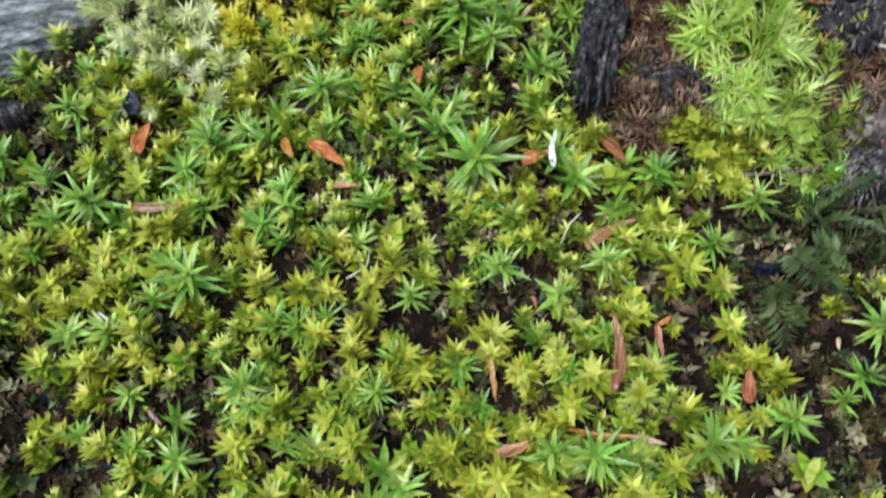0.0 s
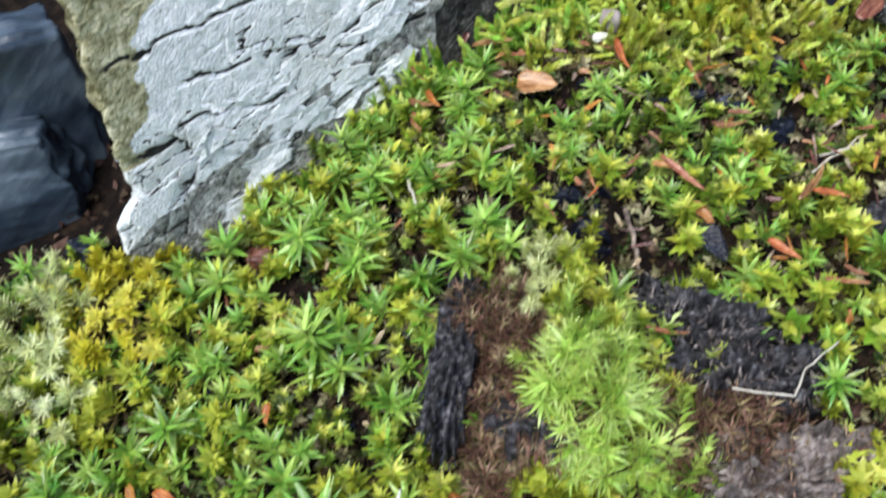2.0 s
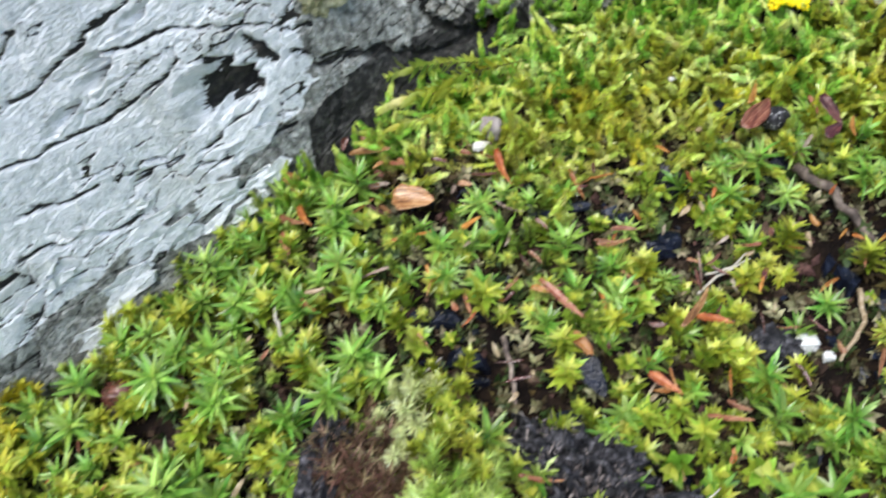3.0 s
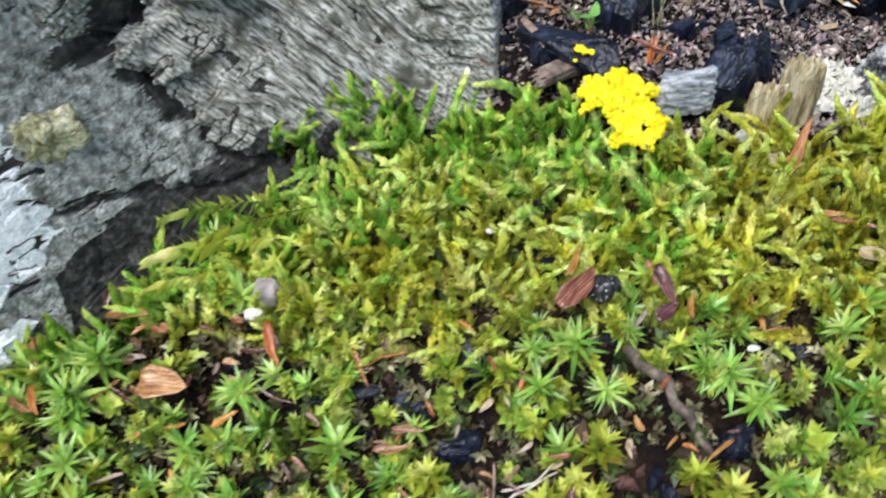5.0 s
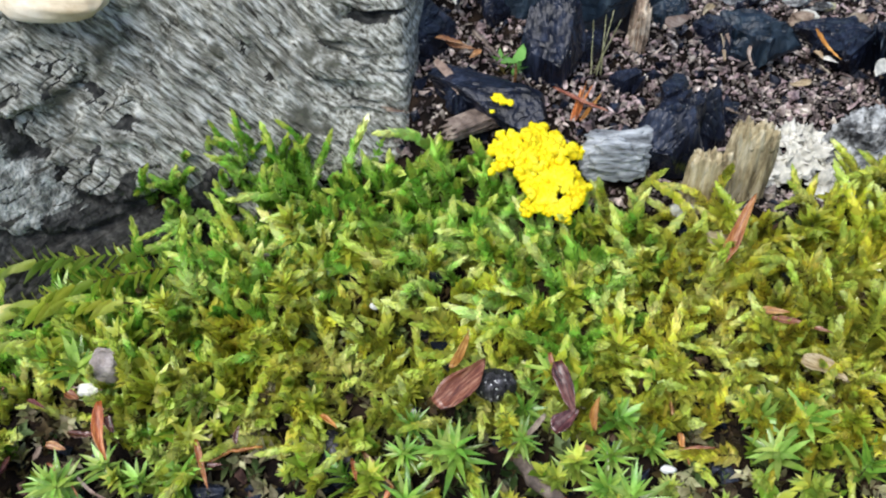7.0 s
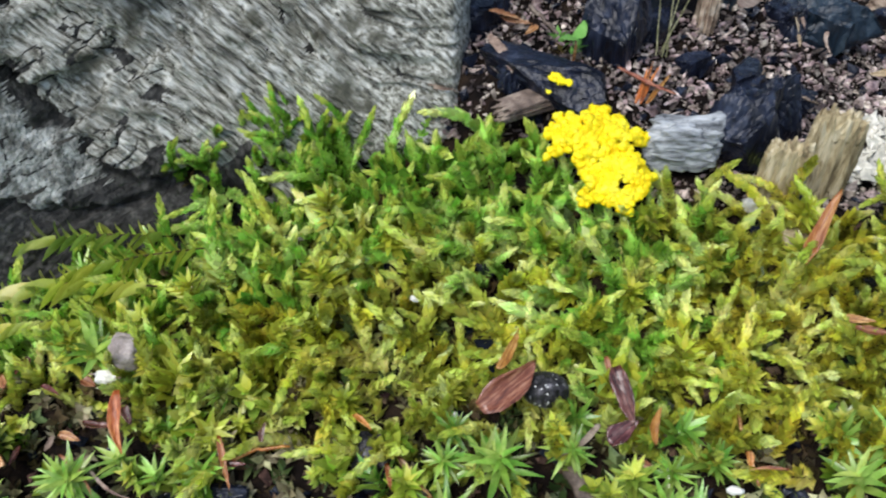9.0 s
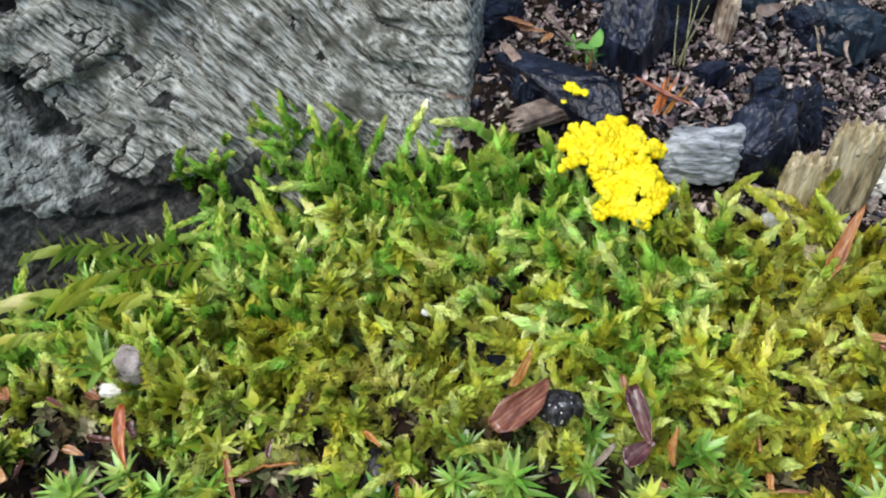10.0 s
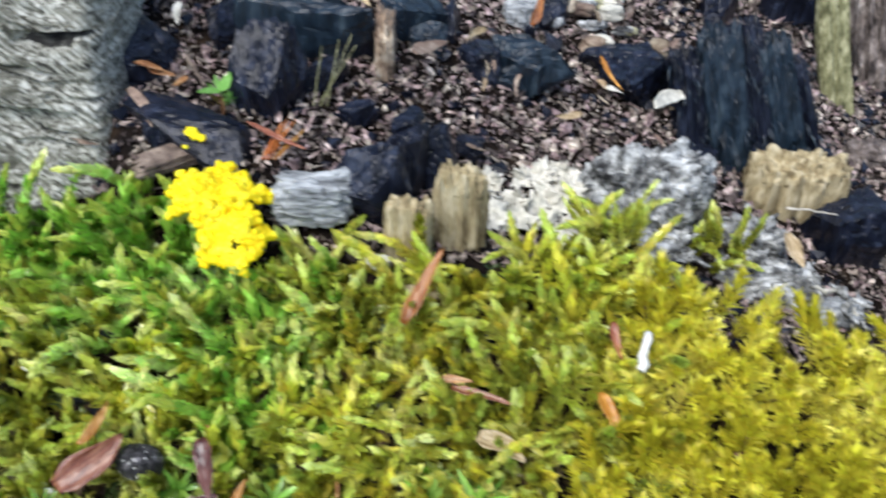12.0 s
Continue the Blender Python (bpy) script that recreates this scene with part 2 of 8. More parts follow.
STAR_STUFF = material("star_moss_leaves", [(0.10, 0.25, 0.025), (0.26, 0.45, 0.065), (0.50, 0.67, 0.17)], 140, 0.4, 0.0, spec=0.5, translucent=0.32, vary=0.35, island=True, coat=0.6)
YELLOW = material("yellow_green_moss", [(0.18, 0.23, 0.02), (0.42, 0.47, 0.045), (0.68, 0.69, 0.13)], 90, 0.38, 0.0, translucent=0.34, vary=0.42, island=True, coat=0.5, patch=((0.33, 0.44, 0.05), 38, 0.50, 0.60))
YELLOW_LEAF = material("yellow_rosette_leaf", [(0.18, 0.23, 0.02), (0.44, 0.48, 0.045), (0.70, 0.71, 0.13)], 90, 0.38, 0.0, translucent=0.34, vary=0.4, coat=0.5)
FRESH = material("fresh_broad_moss", [(0.13, 0.24, 0.02), (0.33, 0.48, 0.05), (0.62, 0.72, 0.15)], 60, 0.36, 0.0, spec=0.5, translucent=0.38, vary=0.45, island=True, coat=0.7)
GREEN = material("bright_feather_moss", [(0.19, 0.23, 0.026), (0.56, 0.59, 0.085), (0.88, 0.87, 0.36)], 80, 0.3, 0.0, spec=0.6, translucent=0.26, vary=0.36, island=True, coat=0.9, patch=((0.66, 0.68, 0.07), 48, 0.50, 0.66))
ROSETTE_GREEN = material("green_rosette_moss", [(0.15, 0.25, 0.03), (0.35, 0.46, 0.07), (0.60, 0.66, 0.20)], 80, 0.36, 0.0, spec=0.6, translucent=0.24, vary=0.34, island=True, coat=0.6)
OLIVE = material("olive_feather_moss", [(0.24, 0.22, 0.02), (0.64, 0.60, 0.06), (0.90, 0.86, 0.26)], 80, 0.32, 0.0, spec=0.6, translucent=0.26, vary=0.38, island=True, coat=0.8)
DEEP = material("deep_green_moss", [(0.13, 0.32, 0.03), (0.40, 0.66, 0.095), (0.74, 0.90, 0.34)], 90, 0.3, 0.0, spec=0.6, translucent=0.26, vary=0.34, island=True, coat=0.9)
# Green sprigs with the shade of the moss gaps put into their colour.
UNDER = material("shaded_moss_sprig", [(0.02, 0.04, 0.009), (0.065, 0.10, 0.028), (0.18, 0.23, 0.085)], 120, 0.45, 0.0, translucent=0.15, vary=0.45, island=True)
GOLD = material("golden_moss", [(0.40, 0.37, 0.02), (0.70, 0.65, 0.055), (0.86, 0.81, 0.20)], 70, 0.5, 0.0, translucent=0.36, vary=0.25, island=True)
PALE = material("pale_tuft_moss", [(0.46, 0.50, 0.18), (0.74, 0.79, 0.40), (0.92, 0.95, 0.68)], 90, 0.5, 0.0, translucent=0.28, vary=0.3, island=True)
RUST = material("rust_dead_moss", [(0.03, 0.016, 0.010), (0.15, 0.085, 0.048), (0.44, 0.32, 0.20)], 200, 0.65, 0.0, translucent=0.25, vary=0.7, island=True)
DULL = material("dull_frond_moss", [(0.03, 0.06, 0.02), (0.09, 0.14, 0.05), (0.19, 0.25, 0.11)], 120, 0.5, 0.0, translucent=0.2, vary=0.3, island=True)
# Paler fresh tips, with the leaves' bright glints put into the colour too.
TIPS = material("pale_moss_tip_glint", [(0.42, 0.55, 0.06), (0.62, 0.73, 0.14), (0.84, 0.89, 0.36)], 90, 0.32, 0.0, spec=0.6, translucent=0.24, vary=0.25, island=True, coat=0.9)
TUFT = material("light_green_tuft", [(0.24, 0.38, 0.05), (0.48, 0.64, 0.13), (0.76, 0.86, 0.36)], 110, 0.42, 0.0, translucent=0.36, vary=0.3, island=True, coat=0.45)
BUDS = material("yellow_moss_bud", [(0.40, 0.45, 0.045), (0.56, 0.60, 0.09), (0.74, 0.76, 0.22)], 90, 0.4, 0.0, translucent=0.26, vary=0.3, island=True, coat=0.5)
DRY = material("dry_tangled_moss", [(0.06, 0.052, 0.026), (0.22, 0.20, 0.10), (0.48, 0.44, 0.28)], 160, 0.65, 0.0, translucent=0.15, vary=0.5, island=True)
OLD = material("old_brown_moss", [(0.018, 0.012, 0.006), (0.055, 0.038, 0.013), (0.14, 0.10, 0.03)], 160, 0.7, 0.0, translucent=0.15, vary=0.4, island=True)


# ---- mesh helpers ----
def tri_mesh(name, V, F, mats, M=None, smooth=False):
    me = bpy.data.meshes.new(name)
    V, F = np.asarray(V, np.float32), np.asarray(F, np.int32)
    me.vertices.add(len(V))
    me.vertices.foreach_set("co", V.ravel())
    me.loops.add(3 * len(F))
    me.loops.foreach_set("vertex_index", F.ravel())
    me.polygons.add(len(F))
    me.polygons.foreach_set("loop_start", np.arange(0, 3 * len(F), 3, dtype=np.int32))
    for m in mats:
        me.materials.append(m)
    if M is not None:
        me.polygons.foreach_set("material_index", np.asarray(M, np.int32))
    me.polygons.foreach_set("use_smooth", np.full(len(F), smooth))
    me.update(calc_edges=True)
    return me


def child(name, me, parent, label=""):
    ob = new(name, me)
    ob.parent = parent
    return tagged(ob, label)


def grid_mesh(name, P, mats, M=None, smooth=True):
    """P: an array of rows x columns x 3."""
    r, c = P.shape[:2]
    i = (np.arange(r - 1)[:, None] * c + np.arange(c - 1)[None, :]).ravel()
    F = np.concatenate([np.stack([i, i + 1, i + c + 1], 1), np.stack([i, i + c + 1, i + c], 1)])
    if M is not None:
        M = np.concatenate([M.ravel(), M.ravel()])
    return tri_mesh(name, P.reshape(-1, 3), F, mats, M, smooth)


def frame_from(x_axis, up=Vector((0, 0, 1))):
    x = Vector(x_axis).normalized()
    y = Vector(up).cross(x)
    if y.length < 1e-4:
        y = Vector((0, 1, 0)).cross(x)
    y.normalize()
    z = x.cross(y)
    return Matrix((x, y, z)).transposed()


# ---- the ground ----
def axis_steps(lo, hi, fine):
    inner = np.arange(lo, hi, fine)
    outer = np.geomspace(0.004, 12.0, 46)
    return np.concatenate([lo - outer[::-1], inner, hi + outer])


gx, gy = np.meshgrid(axis_steps(-0.14, 0.33, 0.0023), axis_steps(0.03, 0.45, 0.0023))
gzv = ground_z(gx, gy)
near = (np.hypot(gx - 0.08, gy - 0.2) < 0.4)
gzv = gzv + near * (0.0028 * (fbm(gx * 180, gy * 180, 5) - 0.5) + 0.0014 * (vn(gx * 700, gy * 700, 6) - 0.5))
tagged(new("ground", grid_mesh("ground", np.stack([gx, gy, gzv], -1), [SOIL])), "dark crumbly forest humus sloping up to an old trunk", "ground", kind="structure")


# ---- the old trunk ----
def cracks(u, v, seed, width):
    """Jittered cells: distance to the border (0 in the cracks, 1 on the plates) and a random number for each cell."""
    ui, vi = np.floor(u), np.floor(v)
    d1, d2, num = np.full(u.shape, 9.0), np.full(u.shape, 9.0), np.zeros(u.shape)
    for a in (-1, 0, 1):
        for b in (-1, 0, 1):
            cu, cv = ui + a, vi + b
            h1 = np.sin(cu * 127.1 + cv * 311.7 + seed) * 43758.5453
            h2 = np.sin(cu * 269.5 + cv * 183.3 + seed) * 43758.5453
            d = np.hypot(cu + (h1 - np.floor(h1)) - u, cv + (h2 - np.floor(h2)) - v)
            num = np.where(d < d1, h1 - np.floor(h1), num)
            d1, d2 = np.minimum(d1, d), np.minimum(np.maximum(d1, d), d2)
    return step(0.0, width, d2 - d1), num


def seam(X, H, points, width):
    """1 on a crooked line through the points, falling off over its width."""
    best = np.full(X.shape, 9.0)
    for (a, b), (c, d) in zip(points, points[1:]):
        s = np.clip(((X - a) * (c - a) + (H - b) * (d - b)) / ((c - a) ** 2 + (d - b) ** 2), 0, 1)
        best = np.minimum(best, np.hypot(X - a - s * (c - a), H - b - s * (d - b)))
    return np.exp(-(best / width) ** 2)


def trunk():
    xs, hs = np.linspace(-0.0475, 0.1275, 600), np.linspace(-0.012, 0.108, 380)
    X, H = np.meshgrid(xs, hs)
    foot = wall_line(X)
    base = ground_z(X, foot - 0.002)
    lean = 0.10 + 0.36 * step(0.02, 0.065, X)
    edge = np.interp(H, [0.0, 0.0108, 0.0145, 0.0205, 0.0275, 0.042, 0.056, 0.11], [0.078, 0.0763, 0.066, 0.060, 0.0568, 0.0485, 0.040, 0.020])
    right = step(-0.0025, 0.0025, X - edge + 0.006 * (fbm(X * 150, H * 150, 31) - 0.5))
    Y = foot + lean * np.maximum(H, 0) + 1.9 * np.maximum(H - 0.085, 0) ** 1.25 - 0.004 * step(0.012, -0.01, H)
    Z = base + np.minimum(H, 0.085) + np.maximum(H - 0.085, 0) * 0.35
    # lichen crust: long cracks along the trunk and flaking plates
    a = 0.16
    U, W = X * math.cos(a) + H * math.sin(a), -X * math.sin(a) + H * math.cos(a)
    wob = 0.007 * (fbm(X * 50, H * 50, 41) - 0.5) + 0.0035 * (fbm(X * 280, H * 280, 42) - 0.5)
    plates, tall = cracks(U * 34 + 20 * wob, (W + wob) * 64, 3.0, 0.042)
    flakes, thick = cracks(U * 115 + 90 * wob, (W + wob) * 150 + 4, 8.0, 0.075)
    chips, thin = cracks(U * 210 + 50 * wob, W * 300 + 40 * wob, 5.0, 0.12)
    layers = 8.0 * fbm(U * 62 + 30 * wob, (W + 0.4 * wob) * 92, 45, 4)
    level = np.floor(layers) + step(0.0, 0.22, layers - np.floor(layers))
    lip = (layers - np.floor(layers) < 0.07) & (fbm(X * 120, H * 120, 46) > 0.55)
    lower = step(0.040, 0.010, H + 0.25 * (X - 0.01))
    flaky = np.clip(lower + step(0.45, 0.6, fbm(X * 45, H * 45, 44)), 0, 1)
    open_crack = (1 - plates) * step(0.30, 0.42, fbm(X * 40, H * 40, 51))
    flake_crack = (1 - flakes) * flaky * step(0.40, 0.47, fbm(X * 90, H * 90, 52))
    crust = 0.0034 * (fbm(X * 45, H * 60, 61) - 0.5) - 0.0012 * open_crack - 0.0014 * flake_crack + 0.00016 * (level - 4) + 0.0010 * (tall - 0.5)
    crust = crust + 0.0014 * flaky * (thick - 0.5) + 0.0005 * (thin - 0.5) * chips + 0.0007 * (fbm(X * 520, H * 520, 62, 3) - 0.5)
    # weathered wood: wavy grain running down to the lower right side
    g = 0.90 - 0.42 * step(0.092, 0.122, X) + 0.25 * step(0.030, 0.008, H) * step(0.09, 0.07, X)
    flow = 0.007 * (fbm(X * 32, H * 32, 71) - 0.5) + 0.0022 * (fbm(X * 160, H * 160, 70) - 0.5)
    Xc, Hc = X - 0.112, H - 0.02
    G = (Xc * np.sin(g) + Hc * np.cos(g)) + flow + 3.0
    L = Xc * np.cos(g) - Hc * np.sin(g) + 3.0
    ridge = 1 - np.abs(2 * vn(G * 900, L * 55, 72) - 1)
    ridge2 = 1 - np.abs(2 * vn(G * 230, L * 26, 73) - 1)
    groove = step(0.70, 0.82, vn(G * 900, L * 60, 78))
    grain = 0.0026 * (ridge - 0.6) + 0.0016 * (ridge2 - 0.6) + 0.0008 * (vn(G * 1700, L * 120, 74) - 0.5) - 0.0026 * groove + 0.0006 * (fbm(X * 800, H * 800, 79, 2) - 0.5)
    knots = 0.0040 * (fbm(X * 52, H * 52, 75) - 0.5) - 0.0030 * step(0.56, 0.68, fbm(X * 90, H * 120, 76)) + 0.0042 * (fbm(X * 190, H * 240, 77, 5) - 0.5)
    rough = step(0.086, 0.066, X + 0.45 * np.maximum(H - 0.012, 0) + 0.020 * (fbm(X * 60, H * 60, 80) - 0.5))
    cells, high = cracks(X * 240 + 260 * wob, H * 300 + 300 * wob, 17.0, 0.22)
    knots = knots - 0.0016 * (1 - cells) * rough * step(0.50, 0.62, fbm(X * 110, H * 110, 86)) + 0.0007 * (high - 0.5) * rough
    D = crust * (1 - right) + (1 - 0.55 * step(0.114, 0.121, X)) * (grain * (1 - 0.5 * rough) + knots * (0.22 + 0.9 * rough)) * right
    # the rotted hole and a cleft beside it
    Xw, Hw = X + 0.010 * (fbm(X * 190, H * 190, 96) - 0.5), H + 0.009 * (fbm(X * 190 + 7, H * 190, 97) - 0.5)
    ha, hb = 0.6 * (Xw - 0.0170) - 0.8 * (Hw - 0.0395), 0.8 * (Xw - 0.0170) + 0.6 * (Hw - 0.0395)
    hole = np.exp(-((ha / 0.0076) ** 2 + (hb / 0.0046) ** 2) ** 2 * (0.7 + 0.9 * fbm(X * 260, H * 260, 81)))
    hole = np.maximum(hole, np.exp(-(((Xw - 0.047) / 0.0085) ** 2 + ((Hw - 0.0535) / 0.0045) ** 2) ** 2 * (0.6 + fbm(X * 260, H * 260, 87))))
    for a, b, r in ((-0.0040, 0.0593, 0.0017), (-0.0089, 0.0554, 0.0015), (-0.0020, 0.0335, 0.0008), (-0.0150, 0.0330, 0.0007), (0.0050, 0.0640, 0.0016)):
        hole = np.maximum(hole, np.exp(-(((Xw - a) / (1.5 * r)) ** 2 + ((Hw - b) / r) ** 2) ** 2))
    Xs, Hs = X + 0.0035 * (fbm(X * 230, H * 230, 88) - 0.5), H + 0.0045 * (fbm(X * 230 + 9, H * 230, 89) - 0.5)
    hole2 = np.maximum(seam(Xs, Hs, [(0.0215, 0.0455), (0.0270, 0.0370)], 0.0012), seam(Xs, Hs, [(0.0300, 0.0345), (0.0335, 0.0322)], 0.0012))
    deep_cracks = [((-0.033, 0.0552), (-0.0222, 0.0537), (-0.0065, 0.0495), (0.0085, 0.0500)), ((-0.0219, 0.0425), (-0.0086, 0.0382)), ((-0.0244, 0.0352), (-0.0140, 0.0300), (-0.0030, 0.0228)),
                   ((-0.0054, 0.0300), (-0.0012, 0.0374), (0.0111, 0.0281), (0.0216, 0.0307)), ((-0.0212, 0.0615), (-0.0107, 0.0655), (0.0040, 0.0690)), ((-0.002, 0.0630), (0.0142, 0.0548), (0.0356, 0.0380)),
                   ((0.0330, 0.0325), (0.0440, 0.0250)), ((0.0400, 0.0270), (0.0395, 0.0200), (0.0377, 0.0099)), ((0.0080, 0.0250), (0.0200, 0.0200), (0.0300, 0.0190)), ((-0.004, 0.0170), (0.0100, 0.0150), (0.0230, 0.0120))]
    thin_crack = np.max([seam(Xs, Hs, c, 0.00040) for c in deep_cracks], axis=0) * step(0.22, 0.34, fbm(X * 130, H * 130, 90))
    cleft = seam(Xs, Hs, [(-0.0330, 0.0335), (-0.0268, 0.0330), (-0.0237, 0.0240), (-0.0275, 0.0180), (-0.0290, 0.0080)], 0.0011)
    shelf = seam(Xs, Hs, [(0.0332, 0.0304), (0.0480, 0.0200), (0.0600, 0.0125), (0.0700, 0.0110)], 0.0011)
    rim_face = step(-0.001, -0.004, X + 0.0282 - 0.27 * (H - 0.0467)) * step(0.031, 0.035, H)
    split = seam(Xs, Hs, [(0.0400, 0.0560), (0.0485, 0.0420), (0.0568, 0.0275), (0.0600, 0.0205), (0.0660, 0.0145), (0.0780, 0.0105)], 0.0015)
    D = D + 0.003 * (fbm(X * 120, H * 120, 95) - 0.4) * rim_face - 0.011 * hole - 0.005 * hole2 - 0.006 * cleft - 0.005 * shelf - 0.007 * split - 0.0030 * thin_crack
    # the left end curls round, the broken right end is ragged
    e1 = np.clip((-0.0365 + 0.004 * step(0.020, 0.026, H) - X) / 0.010, 0, 1)
    e2 = np.clip((X - 0.1205) / 0.007, 0, 1)
    N = np.stack([-0.55 * np.ones_like(X), -0.80 * np.ones_like(X), 0.20 * np.ones_like(X)], -1)
    N[..., 0] += 0.35 * right
    P = np.stack([X + 0.007 * e1 ** 2 + 0.006 * (fbm(H * 130, X * 40, 99) - 0.5) * e1 - 0.003 * e2 ** 2 * fbm(X * 10, H * 300, 91), Y + 0.022 * e1 ** 2 + 0.020 * e2 ** 3, Z], -1) + D[..., None] * N / np.linalg.norm(N, axis=-1, keepdims=True)
    grey = X + 0.35 * np.minimum(H - 0.03, 0) + 0.022 * (fbm(X * 60, H * 60, 98) - 0.5) > 0.034
    grey = grey | (H + 0.010 * (fbm(X * 70, H * 70, 94) - 0.5) < 0.0165 + 0.12 * (X + 0.02))
    Mi = np.where(right[:-1, :-1] > 0.5, 1, np.where(grey[:-1, :-1], 5, 0))
    rim = (-0.0282 + 0.27 * (H - 0.0467) + 0.016 * (fbm(H * 90, X * 60, 92) - 0.5) + 0.004 * (fbm(H * 400, X * 400, 101, 2) - 0.5) > X) & (H > 0.0325)
    Mi = np.where(rim[:-1, :-1], 2, Mi)
    # recess shade laid on as colour: cracks, flake lips, holes and the cleft
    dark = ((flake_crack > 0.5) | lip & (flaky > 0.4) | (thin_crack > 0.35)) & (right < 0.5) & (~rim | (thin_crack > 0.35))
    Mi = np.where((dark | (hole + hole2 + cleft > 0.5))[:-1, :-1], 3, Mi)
    # dark grain, with the shade of grooves and cell cracks put into the colour
    darkened = (right > 0.5) & ((groove > 0.65) & (rough < 0.7) & (vn(X * 200, H * 200, 93) > 0.42) | (cells < 0.35) & (rough > 0.45) & (fbm(X * 110, H * 110, 86) > 0.50))
    # The shade under the trunk is laid as a dark band along its foot.
    darkened = darkened | (X > 0.032) & (H + 0.020 * (fbm(X * 110, H * 110, 100) - 0.5) < 0.0125 + 0.007 * step(0.075, 0.062, X)) & (X < 0.088)
    # the open split and shelf gaps get the same painted shade
    darkened = darkened | (split + shelf > 0.45)
    Mi = np.where(darkened[:-1, :-1], 4, Mi)
    thing = new("old_trunk")
    thing.location = (0, 0, 0)
    face = child("barked_face", grid_mesh("barked_face", P, [BARK, WOOD_GREY, OLIVE_BARK, CRACK_SHADE, GRAIN_SHADE, BARK_GREY], Mi), thing, "pale grey lichen-crusted cracked bark turning to bare wood")
    # loose flakes of crust, curling off the bark
    rng = np.random.default_rng(12)
    for k in range(22):
        cx, ch = rng.uniform(-0.026, 0.026), rng.uniform(0.004, 0.030)
        size = rng.uniform(0.0016, 0.0042)
        th = np.linspace(0, 2 * math.pi, 15)[:-1]
        rad = size * (0.7 + 0.6 * rng.random(14)) * (1 + 0.5 * np.abs(np.cos(th)))
        rings = []
        for s in (0.0, 0.55, 1.0):
            ax, ah = cx + s * rad * np.cos(th), ch + s * 0.7 * rad * np.sin(th)
            i = np.clip(np.searchsorted(hs, ah), 0, len(hs) - 1)
            j = np.clip(np.searchsorted(xs, ax), 0, len(xs) - 1)
            rings.append(P[i, j] * 0.35 + P[i.mean().astype(int), j.mean().astype(int)] * 0.65 + (P[i, j] - P[i.mean().astype(int), j.mean().astype(int)]) * [0.65, 0.5, 0.65] + np.array([-0.4, -0.8, 0.2]) * (0.0006 + 0.0005 * s * (1 + np.sin(th + k)))[:, None])
        top = np.concatenate(rings)
        low = top[-14:] + np.array([0.3, 0.8, -0.1]) * 0.0011
        V = np.concatenate([top, low])
        a, b = np.arange(14), (np.arange(14) + 1) % 14
        F = np.concatenate([np.stack([a + o, b + o, b + o + 14], 1) for o in (0, 14, 28)] + [np.stack([a + o, b + o + 14, a + o + 14], 1) for o in (0, 14, 28)])
        child("bark_flake", tri_mesh("bark_flake", V, F, [BARK]), face)
    # the hidden back and top close the body
    back = np.stack([P[:, 0], P[:, 0] + [0.02, 0.06, 0.01], P[:, -1] + [-0.02, 0.05, 0.01], P[:, -1]], 1)
    back[..., 2] = np.minimum(back[..., 2], P[..., 2].max())
    child("inner_wood", grid_mesh("inner_wood", back[:, ::-1], [BURNT]), thing, "dark rotted heartwood")
    top = np.stack([P[-1] + [0, 0.0, -0.0005], P[-1] * [1, 1, 1] + [0, 0.05, -0.004]], 0)
    child("inner_wood", grid_mesh("inner_wood_top", top, [BURNT]), thing)
    return tagged(thing, "old fallen trunk with pale cracked bark and weathered grey wood", "tree trunk")



# ---- moss plants ----
RNG = np.random.default_rng(7)


def leaf_shape(n, length, width, fold=0.25, curl=0.15, belly=0.4):
    """A folded, curling leaf along x, of n stations and a tip."""
    V, F = [], []
    for k in range(n):
        s = k / n
        w = width * 0.5 * (0.35 + 0.65 * math.sin(math.pi * min(1, (s + 0.12) / (2 * belly)))) if s < belly else width * 0.5 * (1 - ((s - belly) / (1 - belly)) ** 1.6)
        z = -curl * length * s * s
        V += [(s * length, w, z + fold * w), (s * length, 0, z), (s * length, -w, z + fold * w)]
    V.append((length, 0, -curl * length))
    for k in range(n - 1):
        a, b = 3 * k, 3 * k + 3
        F += [(a, a + 1, b + 1), (a, b + 1, b), (a + 1, a + 2, b + 2), (a + 1, b + 2, b + 1)]
    a, t = 3 * (n - 1), 3 * n
    F += [(a, a + 1, t), (a + 1, a + 2, t)]
    return np.array(V), np.array(F)


def small_leaf(length, width, curl=0.1, fold=0.3):
    V = np.array([(0, 0, 0), (0.42 * length, width / 2, fold * width / 2), (0.42 * length, 0, 0), (0.42 * length, -width / 2, fold * width / 2), (length, 0, -curl * length)])
    return V, np.array([(0, 2, 1), (0, 3, 2), (1, 2, 4), (2, 3, 4)])


def tube(points, radii, sides=4):
    P = np.array(points, float)
    V, F = [], []
    for k, p in enumerate(P):
        d = P[min(k + 1, len(P) - 1)] - P[max(k - 1, 0)]
        R = np.array(frame_from(d))
        for j in range(sides):
            a = 2 * math.pi * j / sides
            V.append(p + radii[k] * (R[:, 1] * math.cos(a) + R[:, 2] * math.sin(a)))
    for k in range(len(P) - 1):
        for j in range(sides):
            a, b = k * sides + j, k * sides + (j + 1) % sides
            F += [(a, b, b + sides), (a, b + sides, a + sides)]
    n = len(V)
    V += [P[0], P[-1]]
    for j in range(sides):
        F += [(n, (j + 1) % sides, j), (n + 1, (len(P) - 1) * sides + j, (len(P) - 1) * sides + (j + 1) % sides)]
    return np.array(V), np.array(F)


trunk()


